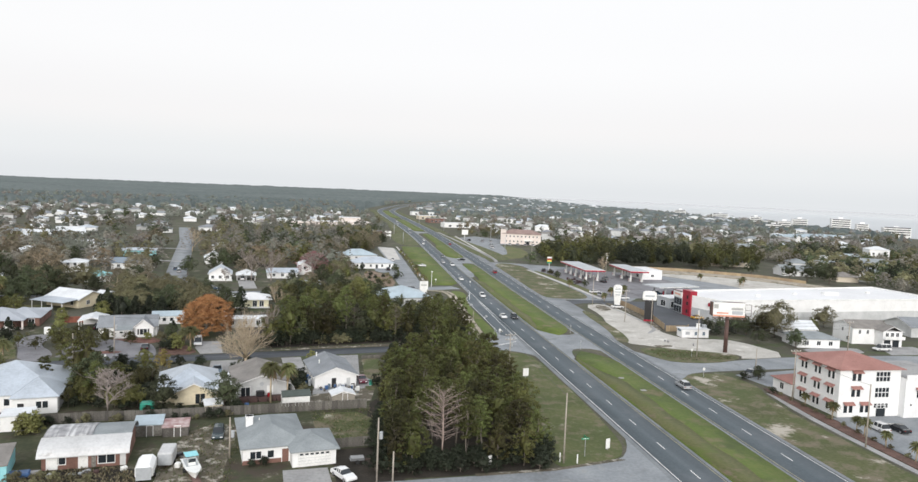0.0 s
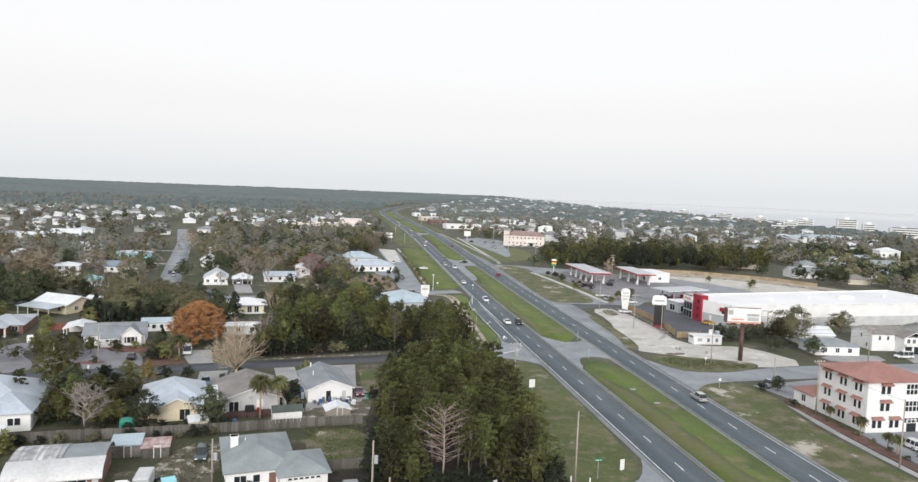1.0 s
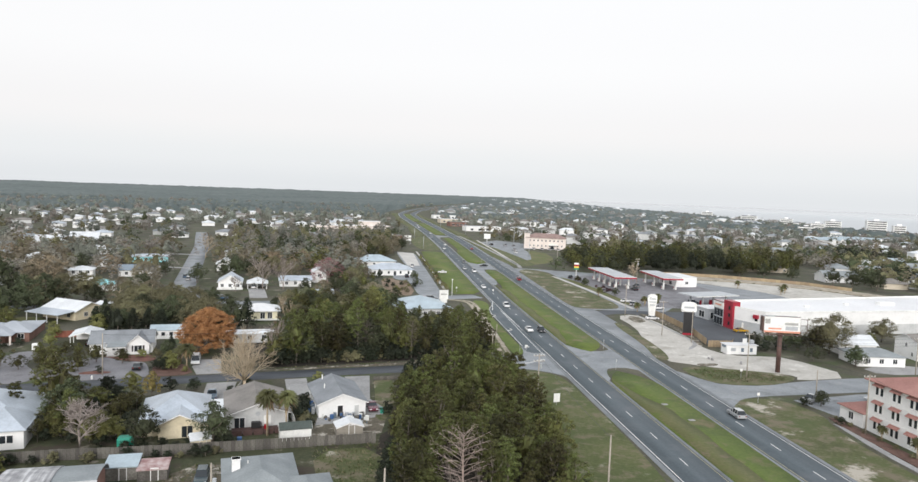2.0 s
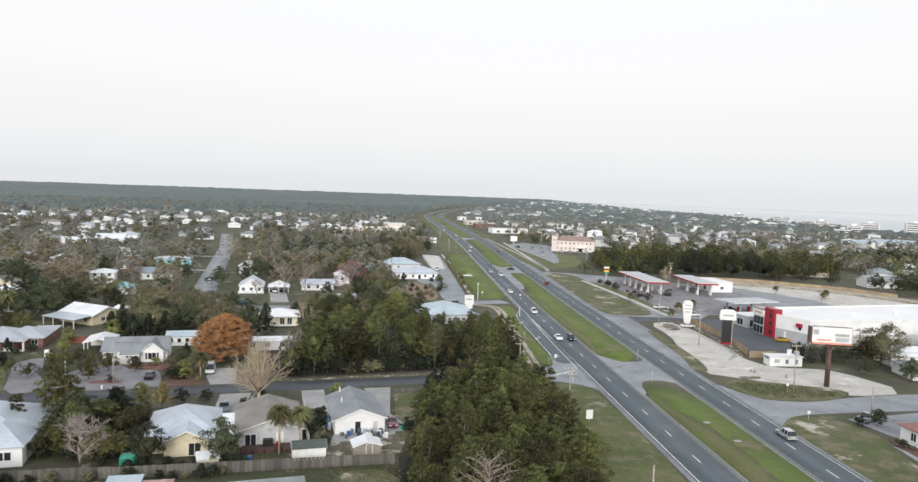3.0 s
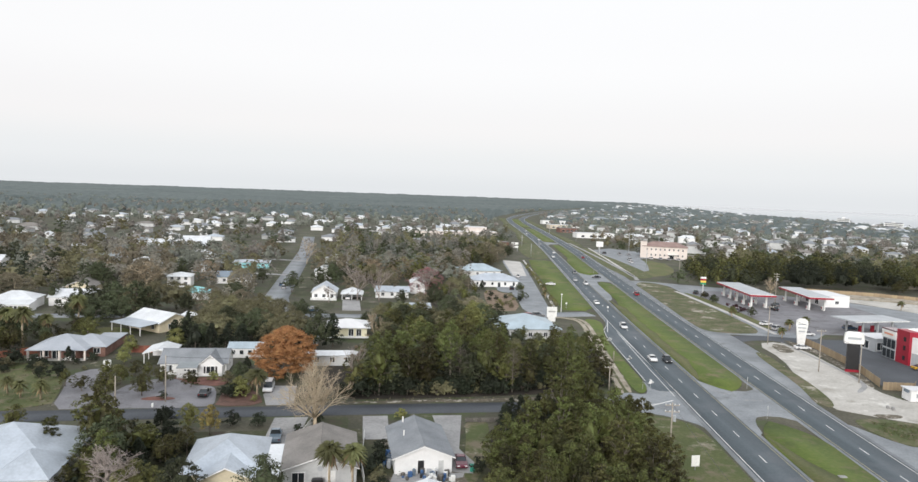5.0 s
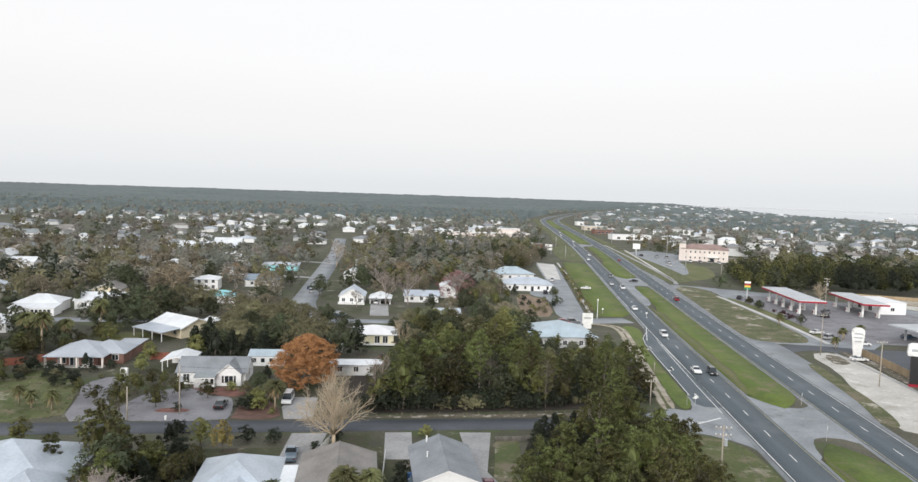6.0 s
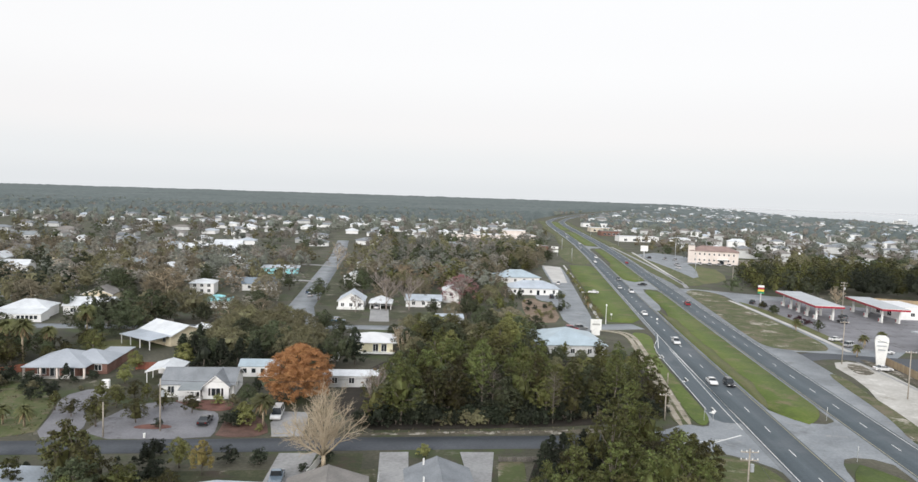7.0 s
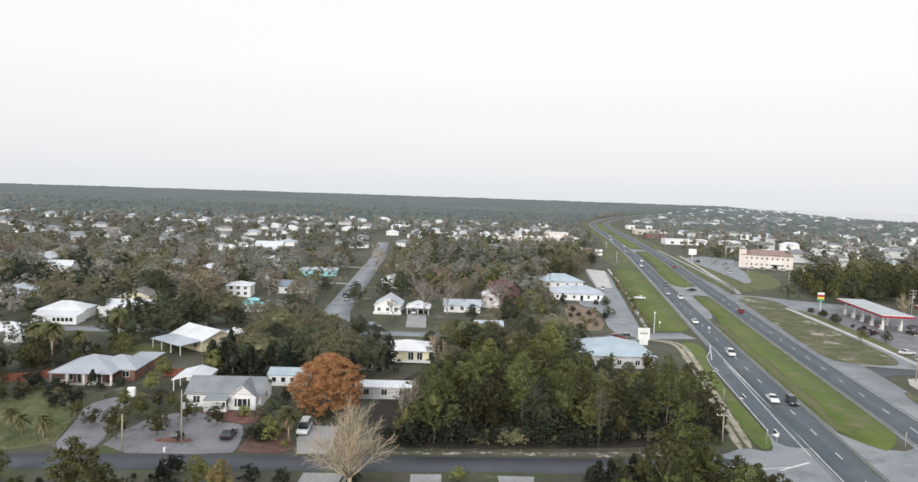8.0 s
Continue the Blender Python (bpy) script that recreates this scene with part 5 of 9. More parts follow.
# houses further up the left side
h = house("house", "white corner house with a pale hip roof and sun room", -136.0, 270.0, 12, 13, 10, 3.2, 2.2, "white", "whiteroof", "hip", "x", wins=row_wins("S", 4, 12, 0.9, 1.2, 1.5))
part("sun_room_wall", bbox(-6.5, 6.5, -3.0, 3.0, 0, 2.4), "white", h, m=pose(1.0, -8.0, 0))
roof(h, 13.0, 6.0, 2.4, 0.7, "whiteroof", "shed", "x", m=pose(1.0, -8.0, 0), name="sun_room_roof", over=0.3)
for k in range(5):
    window(h, pose(1.2 + k * 1.2, -11.0, 0.9), 0.9, 1.1)
house("house", "long white house with a pale metal roof", -121.6, 279.5, 12, 14, 10, 3.0, 2.0, "white", "whiteroof", "gable", "x", wins=row_wins("S", 3, 12, 1.6, 1.3))
house("house", "cream gabled house with a brown roof", -132.0, 304.0, 12, 10, 13, 3.0, 2.0, "cream", "shinglebrown", "gable", "y", wins=[("S", 2.5, 1.2, 1.2, 0.9)])
house("house", "white cottage with a white metal roof", -131.0, 238.5, 12, 13, 9, 2.8, 2.0, "white", "whiteroof", "hip", "x", wins=row_wins("S", 3, 11))
house("house", "white two-storey house with pale roof", -105.4, 329, 12, 9, 9, 4.4, 1.4, "white", "whiteroof", "hip", "x", wins=row_wins("S", 3, 8) + row_wins("S", 3, 8, sill=3.0))
house("house", "white house with a dark blue roof", -88, 345, 12, 14, 10, 2.9, 1.8, "white", "carbluegrey", "gable", "x", wins=row_wins("S", 3, 12))
house("house", "small house with a turquoise roof and white walls", -88, 300, 12, 9, 8, 2.7, 1.6, "white", "tealpaint", "hip", "x", wins=row_wins("S", 2, 8))
house("house", "turquoise bungalow with a flat pale roof", -97.5, 403, 12, 17, 11, 3.0, 0.9, "tealpaint", "metalroof", "hip", "x", over=0.8, wins=row_wins("S", 4, 15, 1.4, 1.3))
house("house", "long pale house with white gables", -164, 474, 14, 34, 13, 4.0, 3.0, "white", "whiteroof", "gable", "x", wins=row_wins("S", 5, 22))
house("house", "house with a grey-brown roof", -168, 440, 12, 18, 11, 3.0, 2.4, "cream", "shinglebrown", "hip", "x", wins=row_wins("S", 4, 16))
house("house", "pale gabled house near the street", -54, 372, 12, 9, 12, 3.0, 2.6, "white", "whiteroof", "gable", "y", wins=row_wins("S", 2, 8))

for label, x, y, w, d, top in (("pale house between the garden trees", -173, 492, 16, 10, "whiteroof"), ("pale house between the garden trees", -200, 508, 14, 9, "shinglelight"), ("pale house between the garden trees", -174, 532, 18, 10, "whiteroof"),
                               ("low white house behind the street", -214, 372, 15, 9, "whiteroof"), ("grey-roofed house beside the long street", -121, 570, 14, 9, "shinglelight"), ("white house with a grey roof beside the long street", -60, 438, 12, 9, "whiteroof"),
                               ("low grey-roofed house behind the turquoise bungalow", -109, 380, 13, 9, "shinglelight"), ("white house with a pale roof", -206, 444, 15, 10, "whiteroof")):
    house("house", label, x, y, 12, w, d, 3.0, 2.0, "white", top, "gable" if w > 14 else "hip", "x", wins=row_wins("S", 3, w - 3))

# ---- east side buildings ----
def awning(parent, m, w):
    bm = bmesh.new()
    prism(bm, [(0.02, 0.5), (-0.75, 0.0), (-0.75, -0.08), (0.02, 0.42)], "x", -w / 2, w / 2)
    return part("awning", bm, "tile", parent, m=m)


h = thing("apartment_building", "white three-storey building with a salmon tiled roof", "building", pose(103.8, 120.0, 0, 0, 0, 0))
BW, BD, BH = 14.3, 13.2, 10.0
part("wall", bbox(0, BW, 0, BD, 0, BH), "white", h)
roof(h, BW, BD, BH, 2.2, "tile", "hip", "x", m=pose(BW / 2, BD / 2, 0), over=0.7)
for z in (3.35, 6.65):
    bm = bmesh.new()
    box(bm, -0.04, BW + 0.02, -0.04, 0.0, z, z + 0.12)
    box(bm, -0.04, 0.0, 0.0, BD, z, z + 0.12)
    part("string_course", bm, "signwhite", h)
for st in range(3):
    z = 0.9 + st * 3.3
    for u in (2.4, 6.4, 10.6):
        for s in (-0.58, 0.58):
            window(h, pose(0, u + s, z, 0, 0, -90), 0.7, 1.5, "white")
        awning(h, pose(0, u, z + 1.75, 0, 0, -90), 2.5)
    for u in (3.9,) if st else (2.4, 6.2):
        for s in (-0.62, 0.62):
            window(h, pose(u + s, 0, z), 0.85, 1.5, "white")
        awning(h, pose(u, 0, z + 1.75), 2.5)
    for s in range(4):
        for k in range(2):
            if st or k:
                window(h, pose(8.8 + s * 0.85, 0, z - 0.15 + k * 1.05), 0.7, 0.9, "white")
door(h, pose(10.1, 0, 0), 2.2, 2.3, "glass")
part("wing_wall", bbox(BW, BW + 14, -1.5, BD, 0, 8.2), "white", h)
part("wing_parapet", bbox(BW + 0.02, BW + 14.2, -1.7, -1.5, 8.0, 9.0), "white", h)
part("terrace_floor", bbox(BW + 0.1, BW + 13.9, -1.3, BD - 0.2, 8.2, 8.26), "concrete", h)
for k in range(3):
    window(h, pose(BW + 3.5 + 4 * k, -1.5, 4.2), 1.6, 1.5, "white")
    awning(h, pose(BW + 3.5 + 4 * k, -1.5, 5.9), 2.4)
    part("downlight", bbox(-0.12, 0.12, -0.15, 0, 0, 0.3), "black", h, m=pose(BW + 1.5 + 4 * k, -1.5, 2.6))
a = house("annexe", "single-storey white annexe with a salmon tiled roof", 107.6, 137.2, 0, 8.0, 6.4, 3.0, 1.4, "white", "tile", "hip", "x", category="building", wins=[("W", 0, 1.2, 1.4, 0.9), ("N", 0, 1.2, 1.4, 0.9)])

# store with the red entrance
s = thing("store", "long white store with a red entrance tower", "store", pose(134.6, 229.5, 0))
PLAN = [(2.9, -10.7), (104.4, -1.5), (101.9, 31.2), (4.4, 13.5), (-2.1, 11.5), (-1.6, 0.1)]


def slab(pts, z0, z1):
    bm = bmesh.new()
    lo, hi = [bm.verts.new((x, y, z0)) for x, y in pts], [bm.verts.new((x, y, z1)) for x, y in pts]
    bm.faces.new(lo[::-1])
    bm.faces.new(hi)
    for i in range(len(pts)):
        j = (i + 1) % len(pts)
        bm.faces.new((lo[i], lo[j], hi[j], hi[i]))
    return bm


def run(pts, i):
    """Frame of a wall: x along it, the outside towards -y."""
    (x0, y0), (x1, y1) = pts[i], pts[(i + 1) % len(pts)]
    return pose(x0, y0, 0, 0, 0, math.degrees(math.atan2(y1 - y0, x1 - x0))), math.hypot(x1 - x0, y1 - y0)


part("wall", slab(PLAN, 0, 7.4), "white", s)
part("roof_sheet", slab([(3.2, -10.2), (103.9, -1.0), (101.4, 30.6), (4.5, 13.0), (-1.6, 11.1), (-1.2, 0.2)], 7.38, 7.44), "flatroof", s)
for i in range(len(PLAN)):
    m, ln = run(PLAN, i)
    part("parapet", bbox(0.02, ln - 0.02, 0.0, 0.35, 7.46, 7.95), "signwhite", s, m=m)
m, ln = run(PLAN, 5)
part("grey_plinth", bbox(0.3, ln, -0.08, -0.003, 0, 3.6), "greypanel", s, m=m)
for u in (7.6,):
    part("red_awning", bbox(u, u + 1.7, -0.8, -0.003, 5.2, 6.4), "red", s, m=m)
    part("pane", bbox(u + 0.3, u + 1.3, -0.06, -0.003, 4.3, 5.2), "glass", s, m=m)
part("side_panel", bbox(3.2, 3.9, -0.16, -0.08, 0.4, 3.0), "signwhite", s, m=m)
m, ln = run(PLAN, 0)
part("grey_plinth", bbox(0.1, ln, -0.08, -0.003, 0, 3.4), "greysiding", s, m=m)
for u in (8.0, 27.0, 28.2):
    part("pane", bbox(u, u + 0.7, -0.06, -0.003, 4.4, 6.0), "glass", s, m=m)
part("red_tower", bbox(-2.3, 0.4, 0.0, 5.5, 0, 9.3), "red", s)
for z in (1.2, 4.0, 6.4):
    part("pane", bbox(-2.36, -2.3, 1.4, 2.4, z, z + 1.2), "glass", s)
part("glass_front", bbox(-2.45, -2.0, 5.5, 11.4, 0.2, 6.0), "greypanel", s)
for k in range(3):
    for z in (0.4, 3.3):
        part("pane", bbox(-2.52, -2.45, 5.7 + k * 1.9, 7.3 + k * 1.9, z, z + 2.4), "glass", s)
part("fascia_sign", bbox(-2.6, -2.0, 5.5, 11.8, 6.0, 8.2), "signwhite", s)
part("fascia_red_band", bbox(-2.62, 1.0, 5.5, 11.8, 8.2, 8.5), "carmaroon", s)
part("sign_bar", bbox(-2.68, -2.6, 6.6, 10.6, 6.9, 7.4), "signsalmon", s)
part("roof_unit", bbox(60, 66, 8, 10.5, 7.44, 8.5), "signwhite", s)
for u, v in ((26, 2), (46, 8), (84, 14)):
    part("roof_unit", bbox(u, u + 1.4, v, v + 1.2, 7.44, 8.1), "signwhite", s)
cn = thing("drive_canopy", "flat pale grey canopy on grey columns beside the store", "canopy", pose(150.5, 277.5, 0, 0, 0, 14))
part("canopy_roof", bbox(-11, 11, -5, 6, 4.5, 4.9), "greypanel", cn)
part("canopy_band", bbox(-11.05, 11.05, -5.05, -5.0, 4.55, 4.8), "signwhite", cn)
posts(cn, [(-6, -3), (0, -3), (6, -3), (-6, 4), (6, 4)], 4.4, 0.25, "greypanel")
for u in (-3.4, 1.6):
    part("red_pump_panel", bbox(u, u + 1.2, 1.0, 1.6, 0, 2.2), "red", cn)
house("store_block", "low grey block with dark glass front", 139.5, 251, 8, 14, 8, 4.0, 0.2, "greypanel", "flatroof", "flat", "x", over=0.3, category="store", wins=[("W", 0, 3.0, 2.2, 0.6), ("S", -5, 2.6, 2.2, 0.6)])

# petrol station
def station_canopy(label, x, y, turn, w, d, spots):
    ob = thing("station_canopy", label, "canopy", pose(x, y, 0, 0, 0, turn))
    part("canopy_deck", bbox(-w / 2, w / 2, -d / 2, d / 2, 5.2, 5.9), "signwhite", ob)
    part("canopy_top", bbox(-w / 2 + 0.2, w / 2 - 0.2, -d / 2 + 0.2, d / 2 - 0.2, 5.9, 5.95), "greypanel", ob)
    bm = bmesh.new()
    box(bm, -w / 2 - 0.06, -w / 2, -d / 2 - 0.06, d / 2 + 0.06, 5.1, 5.75)
    box(bm, w / 2, w / 2 + 0.06, -d / 2 - 0.06, d / 2 + 0.06, 5.1, 5.75)
    box(bm, -w / 2, w / 2, -d / 2 - 0.06, -d / 2, 5.1, 5.75)
    box(bm, -w / 2, w / 2, d / 2, d / 2 + 0.06, 5.1, 5.75)
    part("red_band", bm, "red", ob)
    for px, py in spots:
        part("column", bbox(px - 0.3, px + 0.3, py - 0.3, py + 0.3, 0.05, 5.2), "signwhite", ob)
        pump = part("fuel_pump", bbox(px - 0.45, px + 0.45, py + 0.9, py + 1.9, 0.05, 1.7), "signwhite", ob)
        part("pump_panel", bbox(px - 0.47, px - 0.45, py + 1.0, py + 1.8, 0.5, 1.5), "red", pump)
    return ob


station_canopy("white petrol station canopy with a red band", 133.2, 340.6, -2, 10.4, 40, [(-3, -16), (-3, -8), (-3, 0), (-3, 8), (-3, 16), (3, -16), (3, -5.5), (3, 5.5), (3, 16)])
station_canopy("smaller white canopy with a red band", 156.5, 335, -4, 9.5, 32, [(-3, -12), (-3, 0), (-3, 12), (3, -12), (3, 12)])
house("station_shop", "white flat-roofed petrol station shop", 168.5, 341, 4, 11, 17, 4.8, 0.2, "white", "flatroof", "flat", "x", over=0.1, category="shop", wins=[("W", -4, 2.4, 1.8, 0.8), ("W", 3, 2.4, 1.8, 0.8), ("S", 0, 1.5, 1.2, 1.5)])
h = house("office_block", "pink-beige office block with a brown tiled hip roof", 160.5, 549, -14, 31, 15, 8.6, 3.2, "pinkbeige", "browntile", "hip", "x", over=0.8, category="office", wins=row_wins("S", 9, 28, 0.9, 1.2, 5.8) + row_wins("S", 9, 28, 0.9, 1.2, 1.8), doors=[("S", 5, 3, 2.6, "glass")])
part("stair_tower", bbox(-17, -12.6, -7.8, -3, 0, 12), "pinkbeige", h)
part("stair_tower_roof", bbox(-17.3, -12.3, -8.1, -2.7, 12, 12.3), "shinglebrown", h)
part("entrance_canopy", bbox(2, 9, -10, -7.4, 3.0, 3.5), "signwhite", h)
house("flat_building", "low building with a tan flat roof", 190, 527, -10, 34, 22, 3.2, 1.6, "beige", "dirt", "hip", "x", over=0.8, category="building", wins=row_wins("S", 6, 30))

# white snack hut
h = thing("snack_hut", "small white hut with painted panels beside the sand lot", "hut", pose(114.4, 195.4, 0, 0, 0, -3))
part("wall", bbox(-4.4, 4.4, -1.7, 1.7, 0.15, 2.7), "white", h)
part("roof", bbox(-4.7, 4.7, -2.0, 2.0, 2.7, 2.85), "flatroof", h)
part("counter_hatch", bbox(-3.2, -1.8, -1.75, -1.68, 1.1, 2.0), "greypanel", h)
part("blue_gable", bbox(-4.75, -4.4, -1.0, 0.6, 2.0, 2.7), "carbluegrey", h)
for u in (-0.2, 2.4):
    part("painted_mark", bbox(u, u + 0.8, -1.75, -1.7, 0.9, 2.0), "carbluegrey", h)
part("roof_sign", bbox(1.2, 2.4, 0.2, 0.4, 2.85, 4.3), "signwhite", h)
part("roof_unit", bbox(3.4, 4.4, -0.2, 0.9, 2.85, 3.9), "greypanel", h)

# houses behind the billboard
h = house("beach_house", "two-storey white house with grey roof and double garage", 170.0, 190, -6, 18, 13, 5.6, 1.8, "white", "shinglebrown", "gable", "x", wins=row_wins("S", 4, 15, 1.0, 1.3, 3.6) + [("W", 0, 1.0, 1.2, 3.6), ("W", 3.5, 1.0, 1.2, 1.0)])
part("front_wing", bbox(-4.5, 4.5, -3.0, 3.0, 0, 5.4), "white", h, m=pose(6.0, -8.5, 0))
roof(h, 9.0, 6.0, 5.4, 1.7, "shinglebrown", "gable", "y", m=pose(6.0, -8.5, 0), name="wing_roof")
for u in (3.6, 7.6):
    part("garage_door", bbox(u - 1.5, u + 1.5, -11.56, -11.48, 0, 2.4), "glass", h)
part("balcony_slab", bbox(1.4, 10.6, -13.2, -11.5, 2.8, 3.0), "signwhite", h)
part("balcony_railing", bbox(1.4, 10.6, -13.2, -13.12, 3.0, 3.9), "signwhite", h)
for k in range(3):
    window(h, pose(3.4 + k * 2.4, -11.5, 3.4), 1.3, 1.5)
h.scale = (0.7, 0.75, 0.9)
house("house", "white bungalow with a pale grey roof", 147.5, 184.5, -8, 13, 9, 2.8, 1.5, "white", "shinglelight", "hip", "x", wins=row_wins("S", 3, 11) + [("W", 0, 1.1, 1.1, 1.0)])
house("house", "white cottage with a white metal roof", 151.5, 198, -8, 11, 8, 3.0, 1.9, "white", "whiteroof", "gable", "x", wins=row_wins("S", 3, 10) + [("W", 0, 1.1, 1.1, 1.0)])
house("house", "house with a long grey roof", 205, 200, -6, 22, 13, 3.4, 2.2, "greysiding", "shingle", "gable", "x", wins=row_wins("S", 4, 20))
house("house", "tall white house on the edge of town", 407, 449, -20, 14, 12, 11.0, 2.2, "white", "whiteroof", "hip", "x", wins=row_wins("S", 3, 12, 1.4, 1.6, 3) + row_wins("S", 3, 12, 1.4, 1.6, 7))
house("house", "long house with a tan roof", 262, 412, -10, 26, 12, 3.2, 2.4, "beige", "shinglebrown", "gable", "x", wins=row_wins("S", 5, 24))
house("house", "white house with a grey roof among trees", 277, 366, -8, 20, 11, 3.4, 2.6, "white", "shinglelight", "gable", "x", wins=row_wins("S", 4, 18))
house("house", "blue-grey roofed house among trees", 396, 458, -16, 26, 13, 4.0, 2.0, "greysiding", "blueroof", "gable", "x", wins=row_wins("S", 4, 22))


# ---- trees ----
rng = np.random.default_rng(7)


def leaves(centres, radii, per, size, flat=0.75, hang=0.0, brush=False):
    """Small leaf sprays scattered over clumps: verts and triangles."""
    c = np.repeat(np.asarray(centres, float), per, axis=0)
    r = np.repeat(np.asarray(radii, float), per)
    n = len(c)
    d = rng.normal(size=(n, 3))
    d /= np.linalg.norm(d, axis=1)[:, None]
    d[:, 2] = np.where(d[:, 2] < -0.35, -d[:, 2] * 0.6, d[:, 2])
    reach = rng.uniform(0.12, 1.0, n) ** 0.55
    p = c + d * (r * reach)[:, None] * np.array([1, 1, flat])
    nrm = d + rng.normal(scale=0.5, size=(n, 3)) + np.array([0, 0, 0.35])
    nrm /= np.linalg.norm(nrm, axis=1)[:, None]
    t = np.cross(nrm, rng.normal(size=(n, 3)))
    t /= np.linalg.norm(t, axis=1)[:, None] + 1e-9
    if brush:
        t = d * np.array([1, 1, 0.4]) + rng.normal(scale=0.3, size=(n, 3)) + np.array([0, 0, 0.8])
        t /= np.linalg.norm(t, axis=1)[:, None]
        nrm = np.cross(t, rng.normal(size=(n, 3)))
        nrm /= np.linalg.norm(nrm, axis=1)[:, None] + 1e-9
    b = np.cross(nrm, t)
    slim = 0.42 if brush else 0.6
    s = size * rng.uniform(0.6, 1.3, n)[:, None]
    t, b = t * s, b * s * slim
    dip = np.zeros((n, 3))
    dip[:, 2] = -hang * s[:, 0]
    v = np.stack([p + t + dip, p - t * 0.7 + b, p - t * 0.7 - b], axis=1).reshape(-1, 3)
    return v, np.arange(3 * n).reshape(-1, 3)


def crown_centres(kind, h, wide, n):
    """Clump middles and radii that fill an uneven crown."""
    out, rad = [], []
    lean = rng.normal(scale=0.05, size=2) * h
    lobes = rng.uniform(0.7, 1.25, 7)
    tips = rng.uniform(0, math.tau, 3)
    for i in range(n):
        a, u = i * 2.39996 + rng.normal() * 0.35, (i + rng.uniform(0.1, 0.9)) / n
        lobe = lobes[int(a % math.tau / math.tau * 7) % 7] * (1 + 0.18 * math.sin(3 * a + tips[0]) * math.sin(7 * u + tips[1]))
        if kind == "pine":
            # an uneven, blunt crown on a bare lower trunk
            z = h * (0.40 + 0.57 * u)
            r = wide / 2 * math.sqrt(max(0.03, 1 - (1.75 * u - 0.70) ** 2 * 0.86)) * lobe * (0.86 if i % 4 else rng.uniform(0.25, 0.6))
            z += 0.05 * h * math.sin(2 * a + tips[2])
            q = wide * rng.uniform(0.11, 0.19)
        elif kind == "cone":
            z = h * (0.08 + 0.88 * u)
            r = wide / 2 * (1.03 - u) ** 0.85 * lobe * (0.92 if i % 3 else rng.uniform(0.4, 0.7))
            q = wide * rng.uniform(0.10, 0.16) * (1.15 - 0.6 * u)
        elif kind == "bush":
            z = h * (0.12 + 0.74 * u)
            r = wide / 2 * math.sqrt(max(0, 1 - (u * 0.95) ** 2)) * lobe * (0.82 if i % 3 else rng.uniform(0.2, 0.6))
            q = wide * rng.uniform(0.13, 0.2)
        elif kind == "round":
            z = h * (0.10 + 0.84 * u)
            r = wide / 2 * math.sqrt(max(0.02, 1 - (1.75 * u - 0.62) ** 2 * 0.93)) * (0.62 * lobe + 0.36) * (rng.uniform(0.8, 1.04) if i % 4 else rng.uniform(0.3, 0.7))
            z += 0.05 * h * math.sin(3 * a + tips[2]) * (1 - u)
            q = wide * rng.uniform(0.045, 0.085)
        else:
            z = h * (0.22 + 0.70 * u)
            r = wide / 2 * math.sqrt(max(0.02, 1 - (2 * u - 0.8) ** 2 * 0.92)) * lobe * (0.88 if i % 4 else rng.uniform(0.25, 0.65))
            z += 0.06 * h * math.sin(2 * a + tips[2])
            q = wide * rng.uniform(0.085, 0.145)
        out.append((r * math.cos(a) + lean[0] * u, r * math.sin(a) + lean[1] * u, min(z, h - q * 0.4)))
        rad.append(q)
    return np.array(out), np.array(rad)


def trunk_mesh(h, centres, r, mat, limbs=9):
    bm = bmesh.new()
    pts = [(0, 0, -0.2)]
    for i in range(1, 5):
        pts.append((rng.normal() * 0.12 * i * r * 4, rng.normal() * 0.12 * i * r * 4, h * 0.2 * i))
    tube(bm, pts, [r * 1.25, r, r * 0.8, r * 0.6, r * 0.25], 6)
    for c in centres[rng.choice(len(centres), min(limbs, len(centres)), replace=False)]:
        k = min(3, max(1, int(c[2] / h * 4)))
        a = Vector(pts[k])
        b = Vector(c)
        m = a.lerp(b, 0.5) + Vector((0, 0, -0.06 * h * 0.5))
        tube(bm, [a, m, b], [r * 0.4, r * 0.28, r * 0.08], 4)
    return finish(bm, "trunk", mat, smooth=True)


